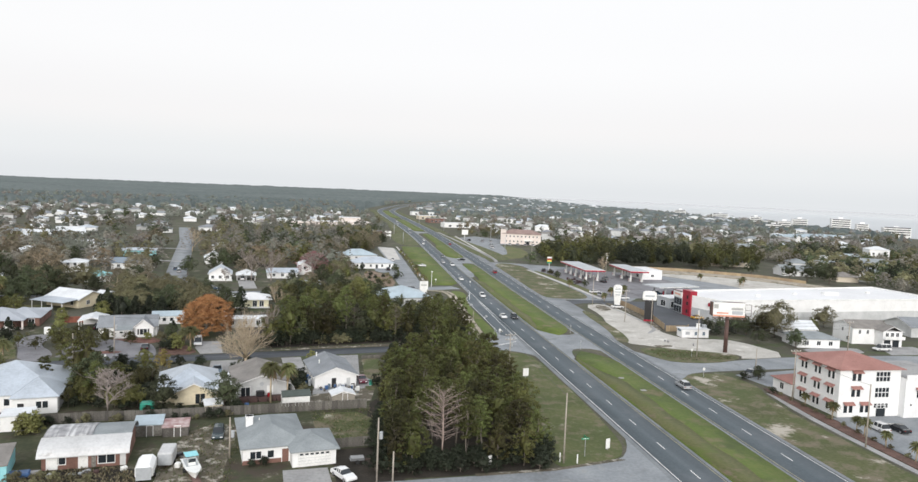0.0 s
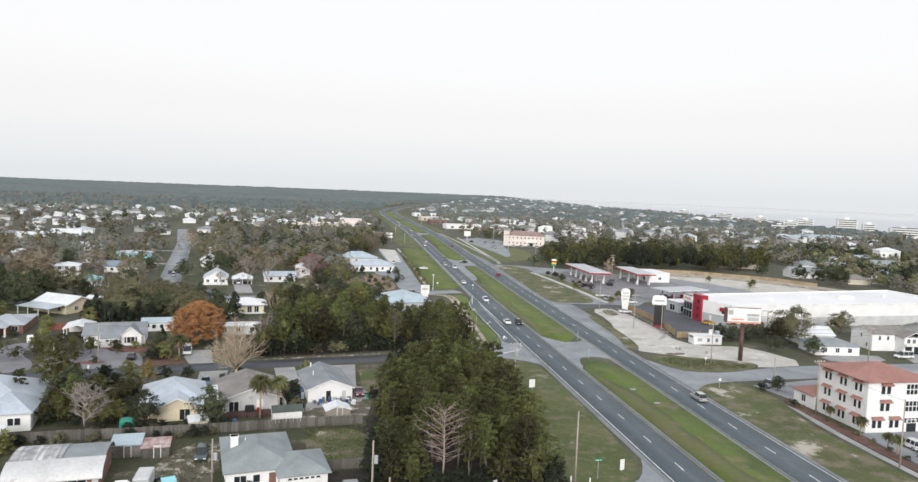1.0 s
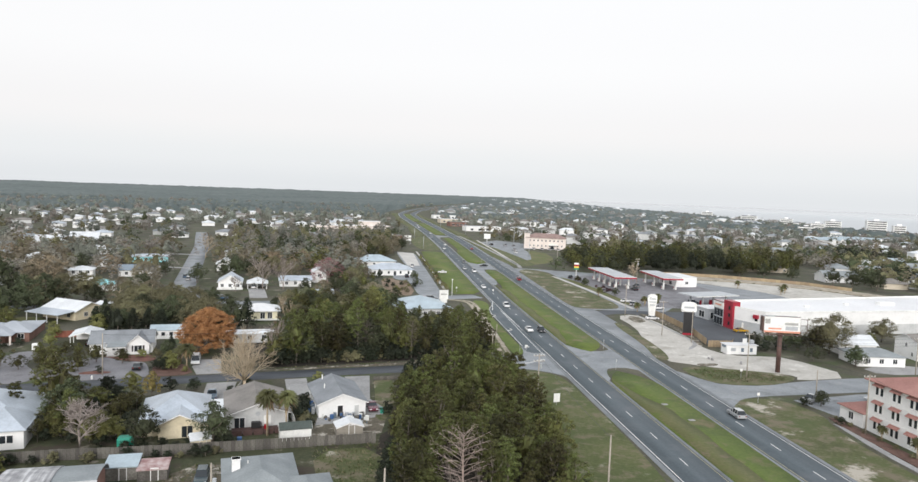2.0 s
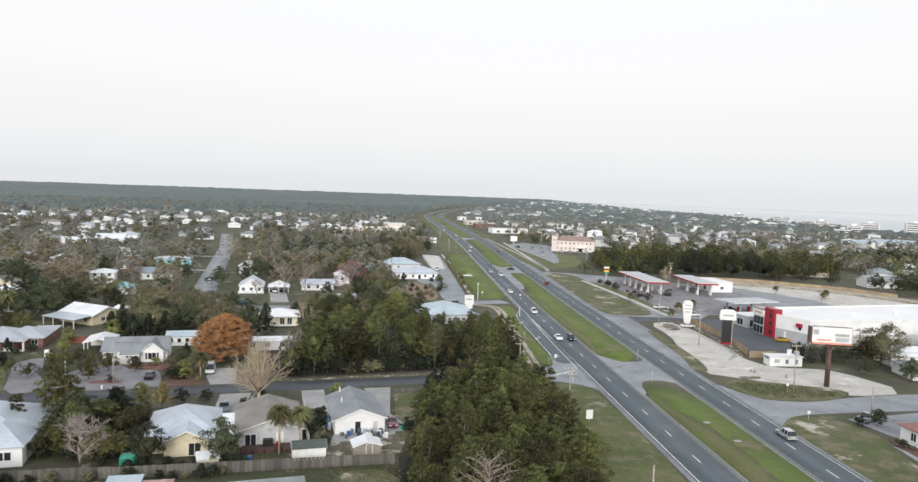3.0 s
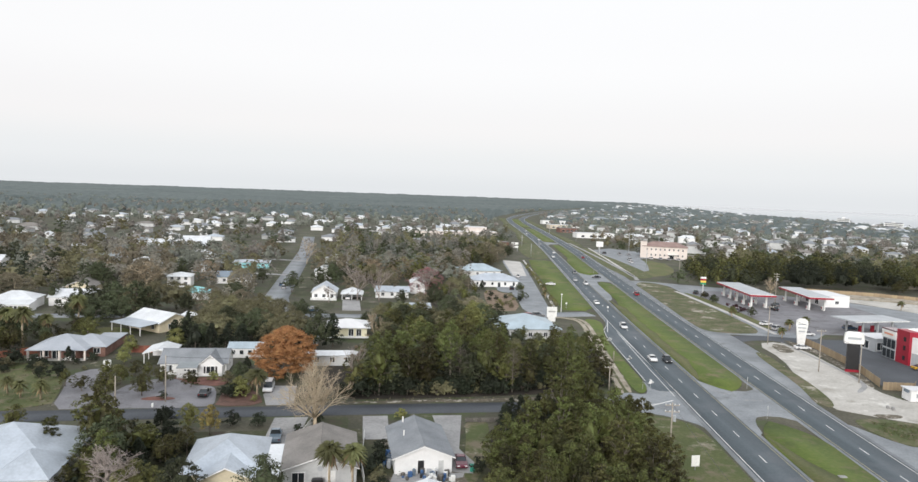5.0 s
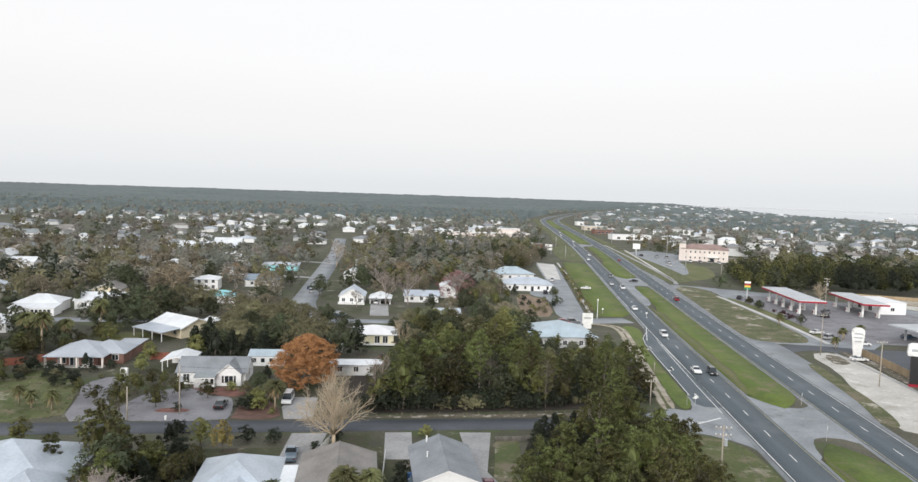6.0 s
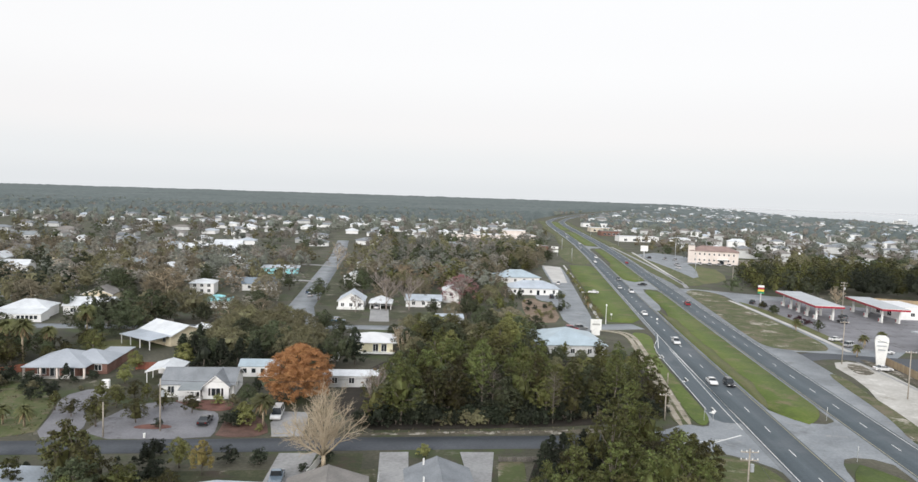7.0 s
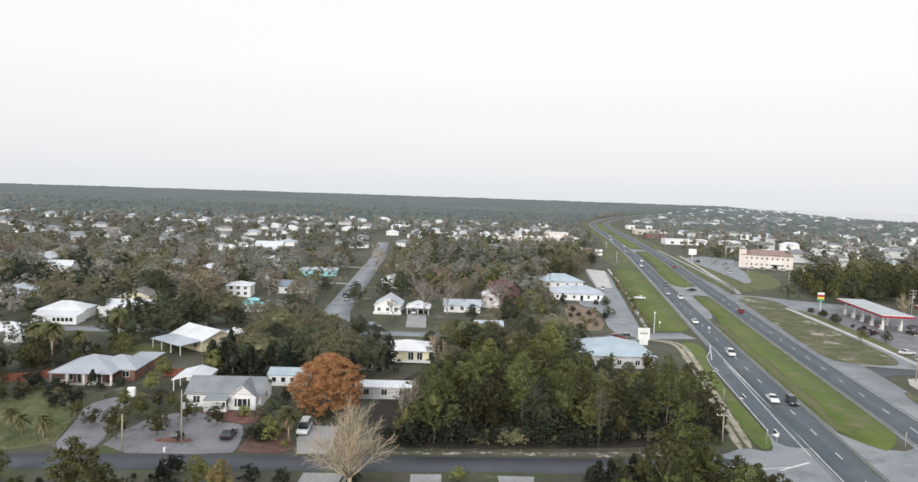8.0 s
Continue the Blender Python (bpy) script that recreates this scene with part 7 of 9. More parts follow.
# single trees of the gardens
tree("orange", -30.2, 198.2, 0.93)
for key, x, y, s in [
    ("woodbrown", -45.2, 147.0, 1.18), ("browndark", -47.2, 149.6, 1.05), ("pine", -51.6, 143.6, 0.7), ("oliveoak", -59.8, 176.6, 0.62), ("oliveoak", -54.2, 179.6, 0.52), ("paleoak", -8.6, 187.4, 1.1), ("cedar", -24.5, 228, 1.15), ("oak", -104, 258, 1.1), ("oak", -99, 262, 1.1), ("oak", -95, 266, 1.1), ("oak", -7.5, 188.5, 0.85), ("lightoak", -11.5, 186.5, 1.1), ("oak", -9.5, 195, 0.9), ("oliveoak", -5, 199, 1.0), ("oliveoak", -13, 202, 0.8), ("lightoak", 14, 246, 1.6), ("lightoak", 11, 242, 1.3), ("pine", -47, 154, 0.55), ("oliveoak", -44.5, 150, 0.75), ("oak", -42.5, 142, 0.9), ("pine", -40.5, 138, 0.8), ("lightoak", -34.4, 133.4, 0.8), ("lightoak", -36.6, 134.6, 0.66), ("lightoak", -32.8, 135.4, 0.62),
    ("oak", -27.6, 132.0, 0.72), ("oak", -16.8, 132.0, 0.74), ("oliveoak", -35.5, 151, 0.42), ("bushdark", -38.5, 155.5, 1.2), ("cedar", -42.0, 160, 0.5), ("lightoak", -37.7, 161.2, 0.74), ("ochre", -33.4, 159.4, 0.85),
    ("bushdark", -43.6, 165.2, 1.2), ("bushdark", -31, 164, 1.0), ("bushdark", -26.5, 164.5, 1.0), ("bushlight", -46.4, 123.0, 1.6), ("bushlight", -45.6, 122.2, 1.4), ("bushlight", -47.2, 122.0, 1.35), ("bushlight", -46.2, 121.6, 1.2), ("oliveoak", -66, 158, 0.5),
    ("lightoak", -35.6, 182.4, 0.55), ("bushlight", -34.6, 181.2, 1.5), ("bushdark", -36.8, 180.6, 1.2), ("bushdark", -38.4, 181.2, 0.9), ("bushlight", -36.4, 184.2, 1.3), ("oak", -38.6, 192.5, 0.45), ("bushbrown", -40.5, 190.6, 1.2), ("cedar", -39.5, 200.5, 0.5), ("bushlight", -44.4, 192.4, 0.9), ("bushdark", -49.2, 177.8, 0.62), ("bushlight", -31.4, 178.4, 0.6),
    ("oliveoak", -58.5, 192, 0.4), ("oliveoak", -62, 187, 0.5), ("oliveoak", -66, 189, 0.5), ("lightoak", -69, 203, 0.6), ("cedar", -81.6, 202.6, 0.55), ("bushdark", -88, 200, 1.0), ("bushbrown", -92, 196, 1.2), ("oliveoak", -94, 190, 0.6), ("bushdark", -85, 199, 0.7), ("bushdark", -77, 205, 0.9),
    ("cedar", -56.5, 214, 0.95), ("cedar", -53.5, 216, 1.0), ("cedar", -60, 219, 1.0), ("cedar", -50.5, 219, 0.95), ("cedar", -47, 222, 0.95), ("lightoak", -62, 217, 0.9), ("tanoak", -40, 226, 0.9), ("cedar", -43.5, 228, 0.9),
    ("oak", -28.5, 224, 0.95), ("paleoak", -4.5, 189, 0.9), ("oliveoak", 2, 191, 0.9), ("cedar", -30.6, 220, 0.8), ("oak", -13, 240, 0.8), ("tanoak", -10, 232, 0.8), ("tanoak", -36, 240, 0.8), ("tanoak", -43, 244, 1.0), ("oak", -48, 238, 0.9), ("tanoak", -52, 250, 1.0), ("tanoak", -56, 257, 0.9),
    ("oak", -8, 252, 0.85), ("oak", -2, 246, 0.9), ("tanoak", 4, 248, 0.9), ("oak", 11, 250, 0.9), ("lightoak", 14, 270, 1.1), ("oak", 8, 264, 0.9), ("tanoak", -2, 262, 0.9), ("oak", -9, 266, 0.85), ("oak", 0, 296, 0.9), ("oak", -12, 300, 0.6),
    ("oak", -96, 241, 1.0), ("oak", -104, 246, 1.0), ("oak", -99, 255, 0.95), ("cedar", -66, 234, 0.9), ("oak", -91, 266, 0.9), ("tanoak", -82, 276, 1.0), ("oak", -70, 292, 0.8), ("tanoak", -62, 258, 0.9),
    ("tanround", 14.6, 280.5, 0.9), ("tanoak", 8.5, 279, 0.85), ("paleoak", -8.8, 259, 1.0), ("tanoak", 6.3, 254, 0.85), ("oak", 4.4, 393, 1.05), ("tanround", -118, 318, 1.25), ("tanround", -77, 318, 1.0), ("tanround", -158, 330, 1.0), ("tanround", -150, 345, 1.1), ("oak", -131, 312, 1.0), ("oak", -58, 322, 0.9), ("oak", -50, 338, 0.9), ("oak", -45, 345, 1.0), ("oak", -36, 342, 0.9), ("lightoak", -7, 258, 1.2), ("lightoak", 16, 262, 1.0), ("lightoak", -2, 240, 1.1),
    ("cedar", 20, 345, 0.6), ("oak", 36, 344, 0.45), ("bushlight", 38, 352, 0.9), ("oak", 36, 322, 0.42), ("bushdark", 34, 318, 1.0),
    ("tanoak", 142.6, 195.0, 1.25), ("oliveoak", 137.5, 193.5, 0.9), ("oak", 136, 206.5, 0.55), ("oak", 141.5, 209.5, 0.55), ("bushdark", 138, 203, 1.4), ("bushdark", 133, 204, 1.2), ("bushdark", 145, 207, 1.4), ("tanoak", 173.3, 211, 0.8), ("oak", 124, 203, 0.5), ("oak", 128, 202, 0.55), ("oak", 132, 200.5, 0.6), ("oak", 134.5, 198, 0.6), ("oak", 150, 206, 0.55), ("oak", 158, 208, 0.5), ("oliveoak", 164, 205, 0.5), ("oak", 131, 186, 0.5), ("bushdark", 122, 199.5, 1.1), ("bushdark", 125, 198.5, 1.2), ("bushdark", 128.5, 197.5, 1.2), ("bushdark", 120, 200.5, 0.8), ("oak", 139, 180, 0.7),
    ("bushdark", 101.2, 148, 0.8), ("bushdark", 100.6, 136, 0.7), ("oak", 104.8, 147.6, 0.42), ("oak", 116.5, 330, 0.42), ("oliveoak", 117.5, 345, 0.4), ("bushdark", 119, 338, 1.1), ("oak", 119.5, 300, 0.42),
    ("cedar", -64, 219, 1.0), ("oak", -62, 223, 0.85), ("oak", -57, 221, 0.8), ("oak", -48, 229, 0.95), ("cedar", -47, 217.5, 0.9), ("tanoak", -54, 226, 0.9), ("tanoak", -58, 230, 0.9), ("oak", -51, 233, 0.9), ("cedar", -36, 217, 0.8), ("tanoak", -44, 234, 0.9), ("tanoak", -38, 232, 0.9),
    ("bushdark", -77, 190, 1.4), ("bushbrown", -84, 195, 1.0), ("bushdark", -92, 199, 1.6), ("oliveoak", -62, 194, 0.4), ("oliveoak", -67, 181, 0.4), ("oliveoak", -72, 184, 0.42), ("bushdark", -81, 190, 1.0), ("oak", -94, 186, 0.5), ("lightoak", -72, 213, 0.7), ("oliveoak", -53, 187.5, 0.5), ("oliveoak", -47, 186.5, 0.45), ("oak", -98, 194, 0.7), ("oliveoak", -104, 199, 0.8), ("oak", -101, 187, 0.6), ("oak", -108, 205, 0.8), ("oliveoak", -100, 211, 0.7), ("oak", -106, 216, 0.8), ("oliveoak", -98, 222, 0.7),
    ("oliveoak", -14, 198, 0.6), ("oak", -12, 216, 0.7), ("oak", -41, 262, 0.8), ("tanoak", -46, 255, 0.9), ("tanoak", -55, 264, 0.9), ("oak", -19, 256, 0.6), ("tanoak", -16, 264, 0.7), ("oak", -7, 256, 0.9), ("tanoak", -62, 248, 0.8), ("oak", -58, 243, 0.9), ("tanoak", -64, 240, 0.8), ("tanoak", -96, 262, 0.9), ("tanround", -73, 272, 0.95), ("tanround", -64, 276, 0.9), ("tanoak", -68, 266, 0.9), ("oak", -98, 276, 0.9), ("oak", -34, 258, 0.6), ("oliveoak", -32, 226, 0.6), ("oak", -92, 250, 0.9), ("oak", -80, 268, 0.8),
    ("tanround", -114, 314, 1.35), ("tanoak", -91, 270, 1.2), ("tanoak", -85, 273, 1.1), ("tanoak", -98, 268, 1.0), ("oak", -131, 312, 1.1), ("tanround", -144, 345, 1.2), ("tanround", -147, 286, 1.1), ("tanround", -153, 292, 1.0), ("tanround", -78, 322, 1.1), ("oak", -120, 300, 0.8), ("oak", -125, 330, 1.0), ("oak", -112, 345, 1.0), ("tanoak", -120, 356, 1.0), ("oak", -104, 362, 0.8), ("oak", -76, 345, 0.7), ("oak", -40, 352, 0.9), ("tanoak", -30, 360, 1.0), ("oak", -48, 362, 0.9), ("tanoak", -22, 346, 0.9), ("tanround", -34, 335, 0.9), ("tanround", -20, 334, 0.8),
    ("oak", 262, 335, 1.1), ("oak", 270, 328, 1.1), ("oak", 259, 346, 1.0), ("oak", 277, 340, 1.1), ("oak", 237, 374, 0.9), ("oak", 247, 364, 0.9), ("oliveoak", 227, 382, 0.9), ("oak", 283, 352, 1.0),
    ("bushdark", 12.4, 147, 0.9), ("bushdark", -2.9, 149, 0.9), ("bushdark", -3.6, 153, 1.0), ("bushdark", -4.2, 145.6, 1.1), ("bushlight", -1.4, 171, 0.9), ("bushbrown", -2.8, 140.5, 1.0),
    ("bushdark", -16.5, 167, 0.8), ("bushdark", -19.0, 162, 0.6), ("bushdark", -7.4, 105.2, 0.6), ("bushdark", -9.2, 105.0, 0.5),
]:
    tree(key, x, y, s)


def bare_tree(name, label, x, y, h, wide, r, mat, seed, depth=5, fuzz="", n=24, kids=3, stem=0.24, up=0.55):
    ob = thing(name, label, "tree", pose(x, y, 0, 0, 0, seed * 40))
    put("trunk", bare_mesh(h, wide, r, mat, depth, seed, kids=kids, stem=stem, up=up), ob)
    if fuzz:
        c, q = crown_centres("round", h, wide, n * 2)
        v, f = leaves(c, q, 60, 0.15, 0.8, brush=True)
        tagged(put("twig_haze", mesh_np("twig_haze", v, f, fuzz), ob), kind="stuff")
    return ob


ob = thing("bare_tree", "large leafless tree with pale spreading limbs", "tree", pose(-16.5, 164.6, 0))
put("trunk", spreading_mesh(14.2, 18.0, 0.32, "palebark", 3), ob)
bare_tree("bare_tree", "grey dead tree with bare drooping limbs", -36.6, 130.0, 9.6, 11, 0.24, "greytwig", 5, 6, up=0.25, stem=0.3)
for label, x, y, h, wide, r, mat, seed, rise in (
        ("dead pinkish-grey tree at the edge of the wood", 19.8, 105.0, 11.5, 8.4, 0.17, "pinktwig", 8, 0.8), ("leafless grey-brown tree standing in the wood", 21.0, 190.5, 10.0, 4.2, 0.13, "bark", 21, 0.9),
        ("leafless grey-brown tree standing in the wood", 9.5, 191.5, 9.5, 5.6, 0.15, "bark", 23, 1.0)):
    ob = thing("bare_tree", label, "tree", pose(x, y, 0, 0, 0, seed * 40))
    put("trunk", leader_mesh(h, wide, r, mat, seed, rise=rise), ob)
bare_tree("bare_tree", "slim leafless tree behind the street", -12.8, 187.0, 11, 6, 0.16, "greytwig", 9, 5, "tantwig", 8)
bare_tree("bare_tree", "leafless spreading tree near the corner", -29, 306, 14.5, 13, 0.27, "greytwig", 11, 5, "greyleaf", 9)
bare_tree("bare_tree", "leafless spreading tree near the corner", -21, 307, 14, 12, 0.27, "greytwig", 12, 5, "greyleaf", 9)
bare_tree("bare_tree", "small round leafless tree before the white house", -38.6, 299, 6.5, 5, 0.12, "greytwig", 13, 5, "greyleaf", 10)
bare_tree("bare_tree", "tree with dull red winter twigs", -3.5, 326, 12, 14, 0.25, "greytwig", 14, 5, "redtwig", 70)
bare_tree("bare_tree", "tan leafless tree with a rounded crown", -112, 312, 12, 15, 0.25, "palebark", 15, 5, "tantwig", 40)
bare_tree("bare_tree", "tan leafless tree beside the long street", -74, 425, 15, 14, 0.25, "palebark", 16, 5, "tantwig", 26)
bare_tree("bare_tree", "pale leafless tree at the petrol station", 150, 352, 10, 10, 0.2, "palebark", 17, 5, "greyleaf", 16)
bare_tree("bare_tree", "leafless tree beside the yellow house", -14.2, 234, 9, 6, 0.15, "palebark", 18, 5, "tantwig", 10)


def palm_meshes(h, fronds, length, seed, skirt=8):
    g = random.Random(seed)
    bm = bmesh.new()
    tube(bm, [(0, 0, -0.2), (0.1, 0.05, h * 0.5), (0, 0, h)], [0.24, 0.19, 0.17], 7)
    trunk = finish(bm, "trunk", "palebark", smooth=True)
    def crown(n, lo, hi, mat):
        v, q = [], []
        for k in range(n):
            a, e = g.uniform(0, math.tau), g.uniform(lo, hi)
            out = Vector((math.cos(a), math.sin(a), 0))
            side = Vector((-out.y, out.x, 0))
            for s in (-1, 1):
                base = len(v)
                for i in range(7):
                    t = i / 6
                    p = Vector((0, 0, h)) + out * (length * (t * math.cos(e) + 0.12 * t * t)) + Vector((0, 0, length * (t * math.sin(e) - 0.55 * t * t)))
                    wd = 0.26 * math.sin(math.pi * min(1, t * 0.86 + 0.14)) + 0.02
                    v += [tuple(p), tuple(p + side * s * wd + Vector((0, 0, -wd * 0.7)))]
                for i in range(6):
                    c = base + 2 * i
                    q.append((c, c + 1, c + 3, c + 2))
        return mesh_np("fronds", v, q, mat)
    return trunk, crown(fronds * 2, -0.5, 1.35, "frond"), crown(skirt, -1.2, -0.3, "dryfrond")


PALMS = [palm_meshes(4.6, 40, 1.9, 1), palm_meshes(6.2, 52, 2.2, 2), palm_meshes(3.2, 30, 1.7, 3), palm_meshes(7.4, 60, 2.15, 4, 14)]


def palm(x, y, which, s=1.0, label="palm with a shaggy head of fronds", group=""):
    trunk, green, dry = PALMS[which]
    ob = thing("palm_tree", label, "palm", pose(x, y, 0.05, 0, 0, float(rng.uniform(0, 360))) @ Matrix.Scale(s, 4), group)
    put("trunk", trunk, ob)
    put("fronds", green, ob)
    put("dry_fronds", dry, ob)


palm(-8.7, 136.3, 3, 0.97, "tall palm before the deck of the grey house")
palm(-5.6, 136.9, 3, 0.92, "tall palm before the deck of the grey house")
palm(-31.4, 181.0, 0, 1.1, "palm in the planted bed")
palm(-34.0, 186.5, 2, 1.1, "low palm in the planted bed")
for x, y, s in ((-71.6, 175, 1.0), (-76, 175.6, 0.9), (-80, 178, 0.9)):
    palm(x, y, 2, s, "short palm on the front lawn", "palms on the lawn")
for x, y, s in ((-105.7, 217.9, 1.4), (-100.5, 216, 1.5), (-97, 220.1, 1.15), (-98.9, 238.9, 1.45)):
    palm(x, y, 3, s * 0.82, "tall palm beside the white cottage", "palms beside the white cottage")
for x, y in ((101.6, 118.6), (101.2, 111.7), (100.6, 109.0), (100.4, 103.7), (100.2, 97), (101.8, 127)):
    palm(x, y, 0, float(rng.uniform(0.55, 0.7)), "young palm in the mulch bed", "palms in the mulch bed")
for x, y in ((122, 276), (126, 274), (131, 283), (113, 262), (150, 263), (158, 268), (46, 330), (47, 345), (112, 300), (206, 312), (210.5, 316), (196, 332)):
    palm(x, y, 2, float(rng.uniform(0.9, 1.2)), "small palm at the edge of the car park", "palms of the car parks")
for y in range(302, 462, 7):
    tree("bushbrown" if y % 2 else "bushlight", 46.2 + (y - 302) * 0.03 + float(rng.normal()) * 0.6, y, float(rng.uniform(0.5, 1.0)), "shrub in the strip between car park and verge", group="shrubs beside the office car park")
for y in range(63, 140, 4):
    tree("bushbrown", 99.6 + (y - 63) * 0.03, y, 0.42, "clipped shrub in the mulch bed", group="shrubs in the mulch bed")

# ---- vehicles ----
CARS = {}


def car_meshes(paint, kind):
    key = (paint, kind)
    if key in CARS:
        return CARS[key]
    L, W, H = {"sedan": (4.7, 1.8, 1.42), "suv": (4.7, 1.86, 1.7), "van": (5.2, 1.95, 1.95), "pickup": (5.4, 1.9, 1.75)}[kind]
    l, w = L / 2, W / 2
    b = bmesh.new()
    lower = [(-l, 0.38), (-l + 0.1, 0.30), (l - 0.1, 0.28), (l, 0.42), (l - 0.02, 0.68), (l - 0.25, 0.82), (l * 0.42, 0.95), (-l * 0.82, 0.98), (-l + 0.04, 0.88)]
    if kind == "pickup":
        lower = lower[:6] + [(l * 0.42, 1.02), (-l * 0.18, 1.04), (-l + 0.02, 1.02)]
    prism(b, lower, "y", -w, w)
    body = finish(b, "body", paint, bevel=0.06)
    roof_z = H
    if kind == "sedan":
        cab = [(l * 0.42, 0.93), (l * 0.12, roof_z - 0.04), (-l * 0.35, roof_z - 0.02), (-l * 0.78, 0.95)]
    elif kind == "pickup":
        cab = [(l * 0.42, 0.98), (l * 0.16, roof_z), (-l * 0.16, roof_z), (-l * 0.2, 1.0)]
    elif kind == "van":
        cab = [(l * 0.62, 0.9), (l * 0.32, roof_z), (-l * 0.92, roof_z), (-l * 0.97, 0.95)]
    else:
        cab = [(l * 0.42, 0.93), (l * 0.14, roof_z - 0.02), (-l * 0.72, roof_z - 0.02), (-l * 0.92, 0.96)]
    def taper(bm, outline, wide, high, z0, z1):
        lo = [bm.verts.new((x, -s * (wide + (high - wide) * (z - z0) / (z1 - z0)), z)) for s in (1,) for x, z in outline]
        hi = [bm.verts.new((x, wide + (high - wide) * (z - z0) / (z1 - z0), z)) for x, z in outline]
        n = len(outline)
        for i in range(n):
            bm.faces.new((lo[i], lo[(i + 1) % n], hi[(i + 1) % n], hi[i]))
        bm.faces.new(lo[::-1])
        bm.faces.new(hi)
    g = bmesh.new()
    taper(g, cab, w - 0.08, w - 0.26, 0.95, roof_z)
    glass = finish(g, "glasshouse", "glass", bevel=0.03)
    r = bmesh.new()
    x0, x1 = cab[1][0] - 0.02, cab[2][0] + 0.02
    box(r, x1, x0, -w + 0.28, w - 0.28, roof_z - 0.08, roof_z + 0.02)
    top = finish(r, "roof", paint)
    pillars = []
    for s in (-1, 1):
        pb = bmesh.new()
        tube(pb, [(0, s * (w - 0.07), 0.93), (0, s * (w - 0.25), roof_z - 0.03)], [0.05, 0.05], 4)
        me = finish(pb, "pillar", paint)
        pillars += [(me, x) for x in (x1 + 0.05, (x0 + x1) / 2, x0 - 0.05)]
    t = bmesh.new()
    tube(t, [(0, -0.11, 0), (0, 0.11, 0)], [0.33, 0.33], 14)
    tyre = finish(t, "tyre", "rubber")
    k = bmesh.new()
    tube(k, [(0, -0.125, 0), (0, 0.125, 0)], [0.2, 0.2], 10)
    rim = finish(k, "rim", "rim")
    hl = finish(bbox(-0.04, 0.05, -0.2, 0.2, -0.07, 0.07), "headlight", "lampglass")
    tl = finish(bbox(-0.04, 0.04, -0.16, 0.16, -0.09, 0.09), "tail_light", "taillens")
    CARS[key] = (L, W, body, glass, top, pillars, tyre, rim, hl, tl)
    return CARS[key]


def car(label, x, y, turn, paint="carwhite", kind="sedan", group="", z=0.11):
    """turn: degrees from +x to which its nose points."""
    L, W, body, glass, top, pillars, tyre, rim, hl, tl = car_meshes(paint, kind)
    ob = thing("van" if kind == "van" else "pickup_truck" if kind == "pickup" else "car", label, "van" if kind == "van" else "car", pose(x, y, z, 0, 0, turn), group)
    put("body", body, ob)
    put("glasshouse", glass, ob)
    put("roof", top, ob)
    for me, px in pillars:
        put("pillar", me, ob, pose(px, 0, 0))
    for sx in (-1, 1):
        for sy in (-1, 1):
            wheel = put("wheel", tyre, ob, pose(sx * L * 0.31, sy * (W / 2 - 0.1), 0.33))
            put("rim", rim, wheel)
    for sy in (-1, 1):
        put("headlight", hl, ob, pose(L / 2 - 0.02, sy * (W / 2 - 0.32), 0.66))
        put("tail_light", tl, ob, pose(-L / 2 + 0.02, sy * (W / 2 - 0.24), 0.75))
    return ob


TOW = -92.5
for label, dx, y, paint, kind in [
    ("white saloon car on the highway", -1.9, 225, "carwhite", "sedan"), ("black car on the highway", 1.8, 224, "carblack", "suv"), ("white car on the highway", -0.6, 269.6, "carwhite", "suv"),
    ("white car on the highway", -1.9, 319, "carwhite", "sedan"), ("white pickup on the highway", 1.8, 379, "carwhite", "pickup"), ("silver car on the highway", -1.9, 391, "carsilver", "sedan"),
    ("grey car on the highway", 1.8, 425, "cargrey", "suv"), ("white car on the highway", -1.9, 518, "carwhite", "sedan"), ("white car on the highway", 1.8, 552, "carwhite", "sedan"),
    ("silver car on the highway", -1.9, 637, "carsilver", "suv"), ("white car on the highway", 1.8, 690, "carwhite", "sedan"), ("white car on the highway", -1.9, 783, "carwhite", "sedan"), ("white car on the highway", 1.8, 840, "carwhite", "suv"),
]:
    car(label, xl(y) + dx, y, TOW, paint, kind, "cars on the highway")
car("grey sport utility car on the highway", xr(141.8) + 1.7, 141.8, 87.5, "carsilver", "suv", "cars on the highway")
car("dark red car on the highway", xr(347.9) - 0.5, 347.9, 87, "carred", "suv", "cars on the highway")
car("red car on the highway", xr(520) - 1.8, 520, 87, "carred", "sedan", "cars on the highway")
car("black car waiting in the median crossing", 82.4, 407, 185, "carblack", "sedan", "cars on the highway")
car("white saloon car parked on the grass verge", 53.7, 372, 170, "carwhite", "sedan", z=0.09)
car("white estate van parked in the driveway", -30.6, 186.4, -82, "carwhite", "van", z=0.09)
car("black car parked in the gravel forecourt", -42.2, 181.2, 98, "carblack", "sedan", z=0.09)
car("blue-grey pickup parked in the driveway", -21.8, 158.2, 100, "carbluegrey", "pickup", z=0.09)
car("dark purple car beside the white house", 9.6, 149.8, -84, "carmaroon", "sedan", z=0.09)
car("dark teal-grey sport utility car parked in the sandy yard", -15.9, 118.2, -86, "carteal", "suv", z=0.07)
car("white car parked beside the garage", 4.3, 99.6, -60, "carwhite", "sedan", z=0.04)
